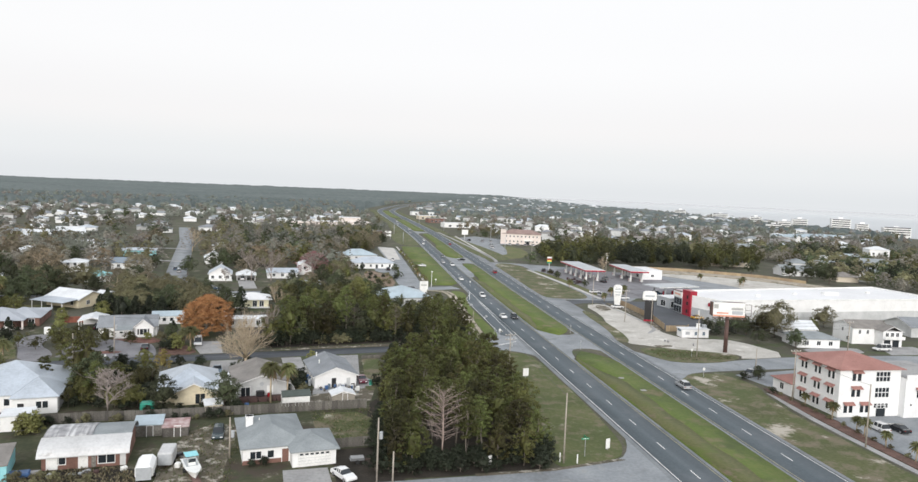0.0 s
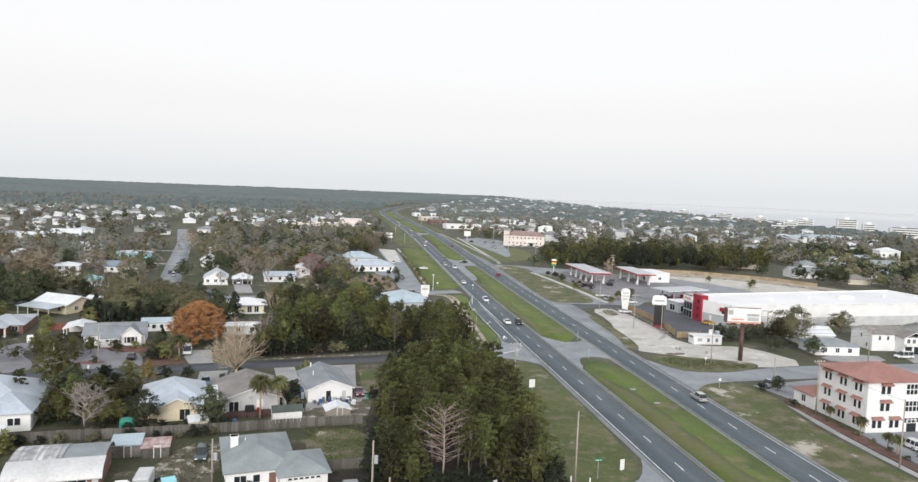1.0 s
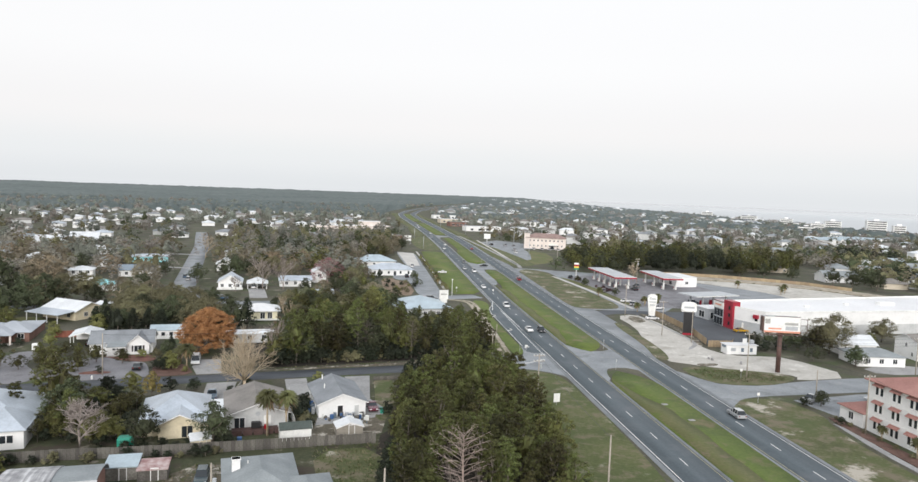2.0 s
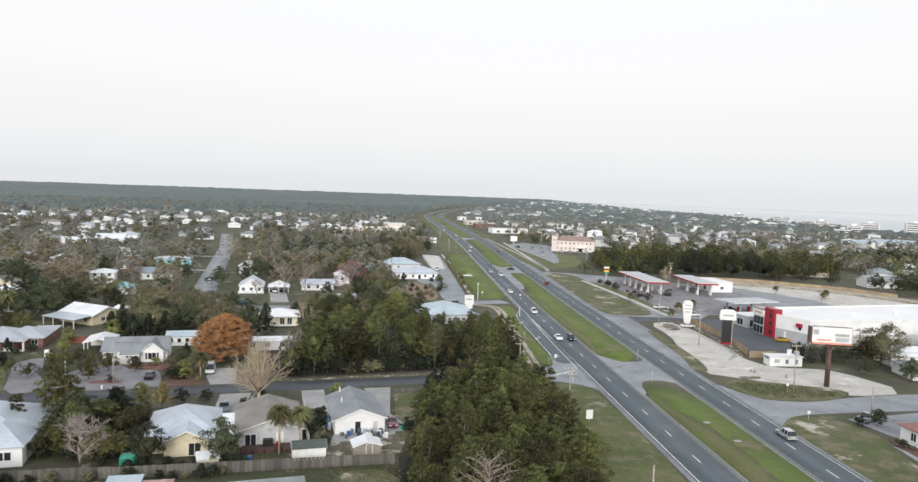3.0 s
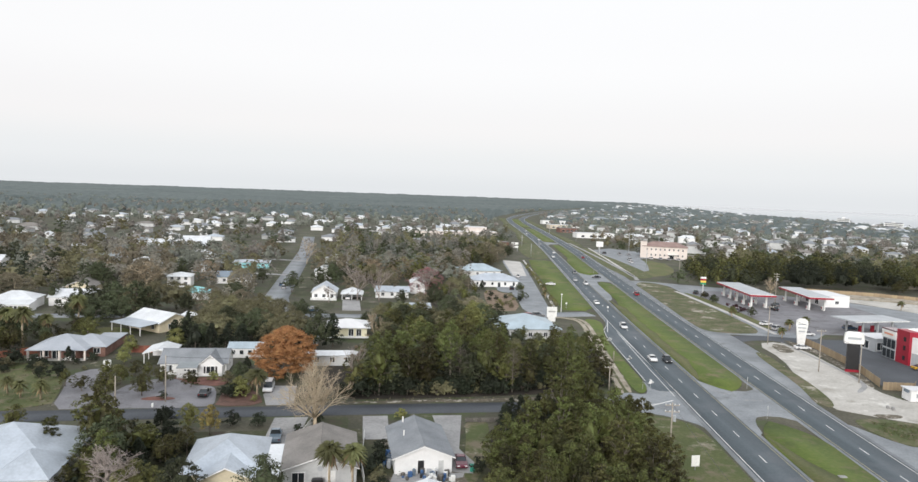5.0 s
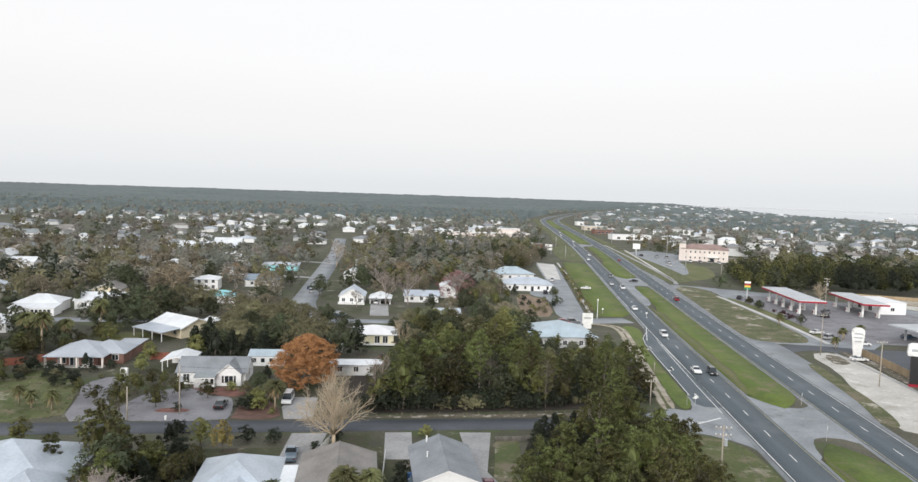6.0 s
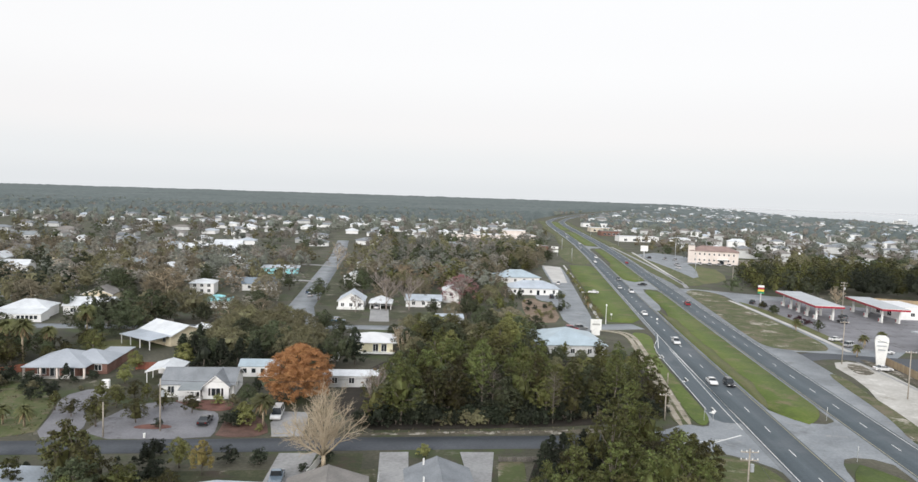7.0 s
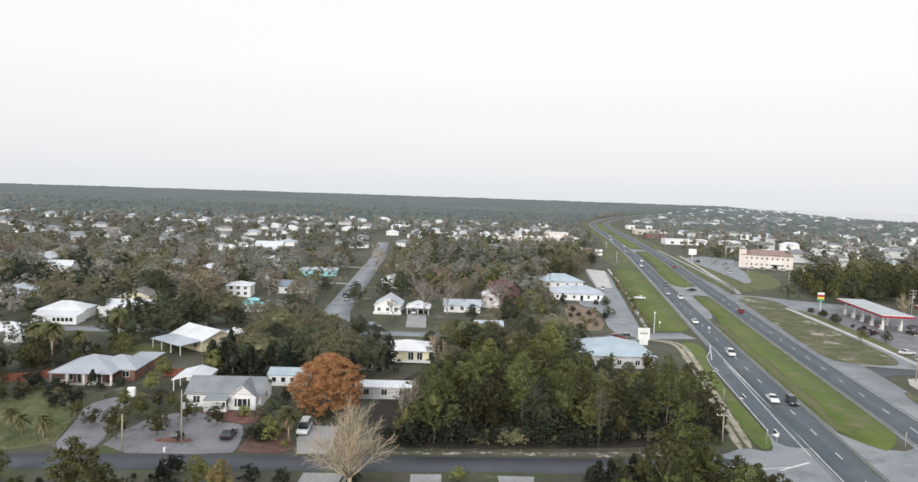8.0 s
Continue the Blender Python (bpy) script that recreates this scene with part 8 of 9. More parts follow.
car("yellow car parked before the store", 133.0, 225.0, 0, "caryellow", "sedan", z=0.09)
car("white car parked beside the sand lot", 111.6, 246, 0, "carwhite", "sedan", z=0.09)
car("grey pickup beside the white building", 120.7, 150.4, 180, "carsilver", "pickup", z=0.09)
car("silver pickup beside the white building", 104.6, 150.6, 200, "carsilver", "pickup", z=0.09)
car("white car in the building's car park", 106.4, 112.2, 90, "carwhite", "suv", z=0.08)
car("dark car in the building's car park", 110.2, 111.4, 90, "carblack", "sedan", z=0.08)
car("dark car in the building's car park", 120.2, 112.2, 90, "cargrey", "suv", z=0.08)
car("white van in the side street", 165.4, 176.2, 178, "carwhite", "van", z=0.09)
car("white car at the petrol station entrance", 117.6, 284, 20, "carwhite", "sedan", z=0.14)
for x, y, t, p in ((136.4, 319, 90, "carblack"), (118.8, 312, 60, "cargrey"), (119, 359.8, 60, "carblack"), (121, 352, 60, "carblack"), (142, 330, 90, "cargrey"), (124, 268, 0, "carwhite"), (118, 276, 30, "carsilver"), (146, 282, 0, "carblue")):
    car("car parked at the petrol station", x, y, t, p, "suv", "cars at the petrol station", z=0.10)
for x, y, t, p in ((33.5, 352, 90, "carblack"), (40.6, 398, 80, "carwhite"), (34.4, 283, 10, "carred"), (37.6, 285, 10, "cargrey"), (-40.6, 280, 5, "carblue"), (-63, 330, 100, "carsilver"), (-66, 338, 100, "carblue"), (-33, 309, 95, "carwhite")):
    car("parked car beside the street", x, y, t, p, "suv", "parked cars", z=0.10)
for x, y in ((130, 560), (136, 556), (120, 565), (146, 532), (152, 530), (158, 529), (164, 528), (128, 520), (124, 500)):
    car("car parked at the office block", x, y, 100, random.choice(["carblack", "cargrey", "carwhite", "carsilver"]), "suv", "cars at the office block", z=0.09)
car("white panel van beside the tiled annexe", 113.8, 140.6, 0, "carwhite", "van", z=0.09)
car("dark pickup in the yard", -60.2, 205.5, 100, "carblack", "pickup", z=0.07)


def cargo_trailer(label, x, y, turn, l, w, h, z=0.05, mat="white", bevel=0.3):
    ob = thing("cargo_trailer", label, "trailer", pose(x, y, z, 0, 0, turn))
    part("body", bbox(-l / 2, l / 2, -w / 2, w / 2, 0.5, h), mat, ob, bevel=bevel)
    part("tow_bar", bbox(l / 2, l / 2 + 1.2, -0.06, 0.06, 0.45, 0.55), "darksteel", ob)
    part("door", bbox(-l / 2 - 0.03, -l / 2, -w / 2 + 0.2, w / 2 - 0.2, 0.6, h - 0.2), "greypanel", ob)
    t = bmesh.new()
    tube(t, [(0, -0.1, 0), (0, 0.1, 0)], [0.34, 0.34], 12)
    tyre = finish(t, "wheel", "rubber")
    for s in (-1, 1):
        put("wheel", tyre, ob, pose(0, s * (w / 2 + 0.02), 0.34))
    return ob


cargo_trailer("white box trailer in the yard", -21.7, 107.2, 92, 4.2, 2.1, 2.4, mat="rustroof", bevel=0.15)
cargo_trailer("white camper trailer in the yard", -23.6, 102.4, 96, 5.0, 2.4, 2.6, bevel=0.5)
cargo_trailer("small grey utility trailer", 6.5, 105.0, 5, 2.2, 1.3, 1.0, mat="cargrey", bevel=0.08)

bo = thing("motor_boat", "white motor boat with a turquoise canopy in the yard", "boat", pose(-17.4, 102.6, 0.05, 0, 0, -70))
hull = bmesh.new()
prism(hull, [(-3.0, -1.1), (1.2, -1.1), (2.4, -0.7), (3.2, 0), (2.4, 0.7), (1.2, 1.1), (-3.0, 1.1)], "z", 0.6, 1.5)
for v in hull.verts:
    if v.co.z < 1:
        v.co.y *= 0.45
        v.co.x *= 0.9
part("hull", hull, "signwhite", bo)
part("deck_well", bbox(-2.6, 0.4, -0.8, 0.8, 1.5, 1.53), "greypanel", bo)
part("console", bbox(-0.6, 0.2, -0.5, 0.5, 1.5, 2.4), "signwhite", bo)
part("windscreen", bbox(0.2, 0.26, -0.5, 0.5, 2.0, 2.5), "glass", bo)
part("canopy", bbox(-1.6, 0.3, -0.9, 0.9, 2.9, 2.98), "tealpaint", bo)
posts_b = [(-1.5, -0.8), (-1.5, 0.8), (0.2, -0.8), (0.2, 0.8)]
for px, py in posts_b:
    part("canopy_post", bbox(px - 0.03, px + 0.03, py - 0.03, py + 0.03, 1.5, 2.9), "steel", bo)
part("outboard_motor", bbox(-3.4, -3.0, -0.25, 0.25, 0.9, 2.0), "black", bo, bevel=0.05)
bm = bmesh.new()
tube(bm, [(-1.2, -1.0, 0.33), (-1.2, 1.0, 0.33)], [0.33, 0.33], 12)
part("trailer_wheel", bm, "rubber", bo)
part("boat_trailer", bbox(-2.6, 4.2, -0.5, 0.5, 0.35, 0.6), "darksteel", bo)

# ---- poles, signs and fences ----
def utility_pole(label, x, y, h, arms=1, box_on=False, r=0.15, mat="pole"):
    ob = thing("utility_pole", label, "utility pole", pose(x, y, 0), "utility poles")
    bm = bmesh.new()
    tube(bm, [(0, 0, -0.3), (0, 0, h)], [r, r * 0.7], 8)
    part("pole", bm, mat, ob, smooth=True)
    for k in range(arms):
        z = h - 0.5 - k * 1.1
        part("cross_arm", bbox(-1.2, 1.2, -0.06, 0.06, z, z + 0.12), mat, ob)
        for u in (-1.1, -0.4, 0.4, 1.1):
            part("insulator", bbox(u - 0.05, u + 0.05, -0.05, 0.05, z + 0.12, z + 0.32), "signwhite", ob)
    if box_on:
        bm = bmesh.new()
        tube(bm, [(0.42, 0, h - 3.1), (0.42, 0, h - 2.1)], [0.27, 0.27], 10)
        part("transformer", bm, "greypanel", ob)
    return ob


POLES = [(44.0, 154.0, 10, 2, True), (39.1, 102.0, 11.5, 0, False), (43.2, 196.0, 5.4, 1, False), (50.3, 223, 2.7, 0, False), (9.0, 97.7, 9.6, 0, True), (-48.0, 176.1, 9.3, 0, True), (96.5, 104, 11.6, 0, False),
         (108.5, 154.3, 6.2, 0, False), (103.9, 251.9, 11.9, 1, False), (101.4, 170.2, 11.3, 1, False), (107.4, 209.5, 9.7, 0, False), (102.6, 219.3, 11.1, 1, False), (146.1, 339.2, 13, 2, True),
         (126.5, 408, 11, 0, False), (101.6, 130.8, 11.5, 1, False), (-55.8, 172.0, 6.0, 0, False), (11.2, 96.5, 5.0, 0, False), (-12.9, 108.5, 6.5, 0, True), (-9.4, 190.0, 8.0, 0, True), (150.0, 172.0, 9.8, 1, False)]
for x, y, h, arms, boxed in POLES:
    utility_pole("weathered wooden utility pole", x, y, h, arms, boxed)
for x, y, h in ((117, 571.3, 9), (139.4, 568.6, 15), (120, 690, 12), (110, 800, 12), (60, 520, 9), (63, 620, 9), (126, 470, 11), (168, 430, 11), (196.6, 442, 11)):
    utility_pole("distant grey utility pole", x, y, h, 0, False, 0.2, "steel")


def wire(a, b, sag, name="overhead_cable"):
    bm = bmesh.new()
    a, b = Vector(a), Vector(b)
    pts = [a.lerp(b, t / 10) - Vector((0, 0, sag * 4 * (t / 10) * (1 - t / 10))) for t in range(11)]
    tube(bm, pts, [0.026] * 11, 4)
    tagged(put(name, finish(bm, name, "black")), "thin dark overhead cable between poles", "cable")


for a, b in (((96.5, 104, 11.4), (101.6, 130.8, 11.3)), ((101.6, 130.8, 11.3), (101.4, 170.2, 11.1)), ((101.4, 170.2, 11.1), (102.6, 219.3, 10.9)), ((102.6, 219.3, 10.9), (103.9, 251.9, 11.7)),
             ((44.0, 154, 9.8), (39.1, 102, 11.2)), ((101.4, 170.2, 10.6), (150, 172, 9.5)), ((101.4, 170.2, 9.6), (150, 172, 8.5)), ((101.4, 170.2, 8.6), (150, 172, 7.6)), ((126.5, 408, 10.8), (196.6, 442, 10.8)), ((126.5, 408, 10.8), (146.1, 339.2, 12.6)),
             ((-48, 176.1, 9.0), (-9.4, 190, 7.8)), ((-48, 176.1, 7.5), (-53.5, 195, 2.8))):
    wire(a, b, 0.7)

# billboard on a single dark post
b = thing("billboard", "large billboard on a rusty steel post", "billboard", pose(113.1, 175.3, 0, 0, 0, -14))
bm = bmesh.new()
tube(bm, [(0, 0, -0.3), (0, 0, 10.2)], [0.6, 0.55], 12)
part("post", bm, "darksteel", b, smooth=True)
part("panel", bbox(-4.4, 4.4, -1.1, -0.9, 10.4, 14.4), "signwhite", b, "white printed panel")
part("back_panel", bbox(-4.3, 4.3, 0.9, 1.1, 10.4, 14.4), "greypanel", b)
part("bottom_strip", bbox(-4.4, 4.4, -1.14, -1.1, 10.4, 10.85), "signsalmon", b)
part("printed_bar", bbox(0.6, 3.8, -1.13, -1.1, 12.4, 13.0), "signgrey", b)
part("printed_bar", bbox(-3.4, -0.2, -1.13, -1.1, 11.2, 11.6), "signsalmon", b)
part("printed_shape", bbox(0.8, 3.8, -1.125, -1.1, 11.1, 12.1), "greypanel", b)
part("printed_shape", bbox(-4.2, -3.0, -1.125, -1.1, 12.6, 13.8), "signgrey", b)
part("catwalk", bbox(-4.6, 4.6, -2.0, -1.2, 9.95, 10.05), "darksteel", b)
bm = bmesh.new()
for u in (4.6, 6.3):
    box(bm, u - 0.06, u + 0.06, -0.6, -0.5, 10.6, 14.0)
for z in (10.6, 12.3, 13.9):
    box(bm, 4.66, 6.24, -0.6, -0.5, z, z + 0.1)
part("side_frame", bm, "darksteel", b)
part("end_panel", bbox(-4.75, -4.45, -1.0, 1.0, 10.5, 14.3), "darksteel", b)
part("light_rail", bbox(-2.0, 4.4, -1.05, -0.95, 14.45, 14.6), "darksteel", b)
for u in (-3.4, 0, 3.4):
    part("strut", bbox(u - 0.12, u + 0.12, -0.9, 0.9, 10.3, 10.6), "darksteel", b)
    part("strut", bbox(u - 0.12, u + 0.12, -0.9, 0.9, 14.0, 14.3), "darksteel", b)
    part("lamp_arm", bbox(u - 0.04, u + 0.04, -2.4, -1.1, 9.85, 9.95), "steel", b)

s = thing("sign_tower", "tall white shopping sign with a rounded top", "sign", pose(114.4, 252.6, 0, 0, 0, -12))
bm = bmesh.new()
prism(bm, [(-1.0, 0), (1.0, 0), (1.7, 6.6), (1.6, 7.6), (0.8, 8.2), (-0.8, 8.2), (-1.6, 7.6), (-1.7, 6.6)], "y", -0.3, 0.3)
part("panel", bm, "signwhite", s)
for k, (w, z) in enumerate(((1.1, 6.3), (1.2, 5.2), (0.9, 4.1))):
    part("lettering_bar", bbox(-w, w, -0.34, -0.3, z, z + 0.35), "greypanel", s)
s = thing("sign_tower", "black pylon sign with a white illuminated head", "sign", pose(111.8, 220.4, 0, 0, 0, -12))
part("lower_panel", bbox(-1.5, 1.5, -0.3, 0.3, 0.5, 7.5), "black", s, "black lower panel")
part("red_foot", bbox(-1.6, 1.6, -0.35, 0.35, 0, 0.7), "red", s)
bm = bmesh.new()
prism(bm, [(-2.2, 7.5), (2.2, 7.5), (2.4, 8.2), (2.2, 10.2), (1.4, 10.6), (-1.4, 10.6), (-2.2, 10.2), (-2.4, 8.2)], "y", -0.4, 0.4)
part("head_panel", bm, "signwhite", s)
part("lettering_bar", bbox(-1.6, 1.6, -0.44, -0.4, 8.6, 9.2), "greypanel", s)
s = thing("station_sign", "petrol station sign with red, yellow and green panels", "sign", pose(118.9, 351, 0, 0, 0, -10))
part("post", bbox(-0.2, 0.2, -0.2, 0.2, 0, 6.0), "steel", s)
for z, m in ((5.6, "signgreen"), (6.5, "signyellow"), (7.3, "red"), (8.2, "signwhite")):
    part("panel", bbox(-1.2, 1.2, -0.2, 0.2, z, z + 0.8), m, s)
s = thing("office_sign", "white road sign of the office on a low base", "sign", pose(41.3, 277.4, 0, 0, 0, 5))
part("panel", bbox(-1.7, 1.7, -0.25, 0.25, 1.6, 5.0), "signwhite", s)
part("base", bbox(-1.3, 1.3, -0.2, 0.2, 0, 1.6), "signwhite", s)
part("lettering_bar", bbox(-1.2, 1.2, -0.28, -0.25, 3.2, 3.7), "signgrey", s)
s = thing("roadside_sign", "white roadside sign box beside the far car park", "sign", pose(117, 568, 0))
part("post", bbox(-0.3, 0.3, -0.3, 0.3, 0, 5), "steel", s)
part("panel", bbox(-2.6, 2.6, -0.4, 0.4, 5, 9), "signwhite", s)
s = thing("shop_sign", "red and white sign before the brick shop", "sign", pose(39.4, 590, 0))
part("panel", bbox(-3, 3, -0.3, 0.3, 2.5, 5.5), "signwhite", s)
part("base", bbox(-3, 3, -0.3, 0.3, 0, 2.5), "red", s)
s = thing("shop_sign", "white double panel sign on posts", "sign", pose(52, 560, 0))
for z in (2.5, 5.0):
    part("panel", bbox(-2.6, 2.6, -0.2, 0.2, z, z + 1.6), "signwhite", s)
for u in (-2, 2):
    part("post", bbox(u - 0.12, u + 0.12, -0.1, 0.1, 0, 6.6), "steel", s)

st = thing("street_sign", "green street name sign on a thin post", "street sign", pose(43.6, 104.4, 0, 0, 0, 4))
part("post", bbox(-0.04, 0.04, -0.04, 0.04, 0, 2.9), "steel", st)
part("blade", bbox(-0.7, 0.7, -0.02, 0.02, 2.9, 3.2), "signgreen", st)
part("blade", bbox(-0.02, 0.02, -0.6, 0.6, 3.22, 3.5), "signgreen", st)
part("name_bar", bbox(-0.45, 0.45, -0.03, -0.02, 3.0, 3.1), "signwhite", st)
def small_sign(label, x, y, h, w, ph, turn=0, mat="signwhite"):
    ob = thing("road_sign", label, "road sign", pose(x, y, 0.05, 0, 0, turn))
    part("post", bbox(-0.04, 0.04, -0.03, 0.03, 0, h - ph * 0.5), "steel", ob)
    part("panel", bbox(-w / 2, w / 2, -0.06, -0.03, h - ph, h), mat, ob)


small_sign("white board on short posts at the side street", 48.6, 106.8, 2.0, 0.9, 1.7, 20)
small_sign("white notice board at the edge of the wood", 47.2, 151.0, 2.4, 1.4, 1.8, 10)
small_sign("low white post marker at the side street", 41.2, 101.5, 1.6, 0.2, 1.5)
small_sign("low white post marker at the wood", 38.6, 102.4, 1.6, 0.2, 1.5)
small_sign("white board leaning at the wood's edge", 26.5, 100.6, 2.2, 0.9, 1.4, 30)
for x, y in ((76.2, 200.6), (71.0, 178.4), (51.0, 196.8), (84.6, 425)):
    small_sign("road sign on a thin post seen edge-on", x, y, 2.7, 0.25, 0.7, 80)
for x, y in ((52.6, 196.4), (92, 150.6), (100, 170.4), (50.8, 306), (65.5, 300.6)):
    small_sign("small white road sign on the grass", x, y, 2.2, 0.6, 0.6, 0)
lp = thing("street_lamp", "pale street lamp beside the office drive", "street lamp", pose(47.4, 296.4, 0))
bm = bmesh.new()
tube(bm, [(0, 0, 0), (0, 0, 6.6)], [0.12, 0.09], 8)
part("pole", bm, "signwhite", lp)
part("head", bbox(-0.25, 0.25, -0.35, 0.15, 6.5, 6.9), "signwhite", lp)
for x, y in ((70.4, 150), (71.2, 140)):
    ob = thing("drain_cover", "small white drain marker in the median grass", "drain", pose(x, y, 0.12))
    part("slab", bbox(-0.6, 0.6, -0.4, 0.4, 0, 0.12), "concrete", ob)


def fence_line(label, pts, h, mat, board=0.9, gap=0.02, group=""):
    """Board panels along a line, each a part, with posts between them."""
    ob = thing("fence", label, "fence", Matrix.Identity(4), group)
    panel, post = None, None
    for (x0, y0), (x1, y1) in zip(pts, pts[1:]):
        n = max(1, round(math.hypot(x1 - x0, y1 - y0) / board))
        ln = math.hypot(x1 - x0, y1 - y0) / n
        bm = bmesh.new()
        box(bm, -ln / 2 + gap, ln / 2 - gap, -0.02, 0.02, 0.05, h)
        box(bm, -ln / 2, ln / 2, 0.02, 0.06, h * 0.3, h * 0.3 + 0.1)
        me = finish(bm, "fence_panel", mat)
        a = math.degrees(math.atan2(y1 - y0, x1 - x0))
        for k in range(n):
            t = (k + 0.5) / n
            put("fence_panel", me, ob, pose(x0 + (x1 - x0) * t, y0 + (y1 - y0) * t, random.uniform(-0.05, 0.03), 0, random.uniform(-1, 1), a))
    return ob


fence_line("weathered grey board fence behind the gardens", [(-60, 124.5), (-38, 127.3), (-30, 127.6), (-13, 129.4), (-2, 130.6), (9.6, 131.8)], 1.8, "fence", 0.6)
fence_line("grey board fence beside the lawn", [(1.2, 111.2), (10.2, 112.2), (10.4, 118)], 1.7, "fence", 0.6)
fence_line("white board fence between two houses", [(-4.4, 140.5), (-5.6, 146), (-6.6, 156), (-7.0, 160)], 1.6, "signwhite", 1.0)
fence_line("white picket fence beside the driveway", [(-16.2, 140), (-16.8, 150), (-17.8, 160), (-17.0, 170)], 1.3, "signwhite", 1.0)
fence_line("tan board fence beside the store", [(109.6, 203.6), (117, 203.4), (119, 206.0)], 2.0, "tanfence", 0.5)
fence_line("tan board fence along the store's car park", [(116.2, 258), (116.0, 245), (114.6, 224), (110.4, 206)], 2.1, "tanfence", 0.7)
fence_line("low tan board fence behind the building plot", [(177, 379.5), (207.5, 370.5), (240.5, 346.5), (252.5, 323.5)], 2.0, "tanfence", 2.4)
fence_line("red-brown board fence beside the ranch house", [(-72.5, 214), (-66, 215.2)], 1.8, "redfence", 0.5)
fence_line("red-brown board fence beside the ranch house", [(-110, 199), (-98, 204), (-92, 212)], 1.8, "redfence", 0.6)
fence_line("grey board fence behind the lawn", [(-104, 262), (-88, 266)], 1.8, "fence", 0.8)
fence_line("dark board fence beside the forest street", [(16.8, 171.2), (13.6, 170.6), (10.6, 170.2)], 0.9, "fence", 0.8)

# clutter in the yard of the white house
def crate(name, label, cat, x, y, dims, mat, turn=0, z=0.05):
    ob = thing(name, label, cat, pose(x, y, z, 0, 0, turn))
    part("body", bbox(-dims[0] / 2, dims[0] / 2, -dims[1] / 2, dims[1] / 2, 0, dims[2]), mat, ob, bevel=min(dims) * 0.15)


for k in range(46):
    crate("yard_crate", "box of yard clutter behind the white house", "crate", random.triangular(-0.6, 9.0, 5.6), random.triangular(141.6, 145.9, 145.2), (random.uniform(0.2, 0.8), random.uniform(0.2, 0.6), random.uniform(0.2, 1.1)), random.choice(["carbluegrey", "greypanel", "bluetarp", "black", "signwhite", "fence"]), random.uniform(0, 90))
for x, y, s_ in ((-3.6, 147.6, 0.9), (-3.2, 145.2, 0.8), (-2.6, 142.6, 0.8), (-2.0, 140.4, 0.7), (-3.0, 139.2, 0.6), (-1.6, 141.2, 0.5)):
    tree("bushdark" if s_ != 0.8 else "bushbrown", x, y, s_, "green hedge shrub beside the white fence", group="hedge beside the white fence")
for k in range(12):
    crate("stored_goods", "things stored along the white fence", "crate", random.uniform(-2.4, -1.4), random.uniform(147, 152.5), (random.uniform(0.3, 0.8), random.uniform(0.4, 0.9), random.uniform(0.4, 1.2)), random.choice(["carbluegrey", "bluetarp", "greypanel", "black"]), random.uniform(0, 90))
crate("wheelie_bin", "green wheeled bin beside the driveway", "bin", 11.4, 147.4, (0.7, 0.8, 1.1), "greentarp")
crate("play_slide", "red plastic chair on the deck", "chair", -9.2, 138.6, (0.7, 0.7, 0.9), "carred", 20, 0.4)
crate("grill", "black covered grill on the deck", "grill", -11.0, 139.4, (1.6, 0.8, 1.1), "black", 5, 0.4)
crate("tarpaulin_heap", "green tarpaulin over stored goods", "tarpaulin", -30.2, 131.6, (2.4, 2.0, 2.0), "greentarp", 10)
crate("yard_box", "blue plastic box beside the fence", "crate", -13.0, 134.0, (0.8, 0.6, 0.7), "bluetarp", 10)
crate("white_tank", "white storage tank on the lawn", "tank", -70.6, 198.6, (1.6, 1.2, 1.9), "signwhite", 20)
crate("fire_hydrant", "small white hydrant at the forecourt", "hydrant", -49.0, 172.6, (0.35, 0.35, 0.8), "signwhite")
for k in range(3):
    crate("sand_block", "pale rubble block at the sand lot", "rubble", random.uniform(101, 108), random.uniform(183, 189), (random.uniform(0.6, 1.6), 0.5, random.uniform(0.3, 0.8)), "concrete", random.uniform(0, 90), 0.06)


for k in range(16):
    crate("yard_crate", "heap of junk beside the moored boat", "crate", random.uniform(-22.5, -17.6), random.uniform(105, 113), (random.uniform(0.4, 1.3), random.uniform(0.4, 1.0), random.uniform(0.25, 0.8)), random.choice(["fence", "greypanel", "black", "signwhite", "deck", "fence"]), random.uniform(0, 90))
for k in range(9):
    crate("yard_crate", "board or box lying before the shed", "crate", random.uniform(-40, -27), random.uniform(103.4, 105.6), (random.uniform(0.5, 1.8), random.uniform(0.4, 0.7), random.uniform(0.2, 0.7)), random.choice(["fence", "greypanel", "signwhite", "deck", "concrete"]), random.uniform(0, 90))


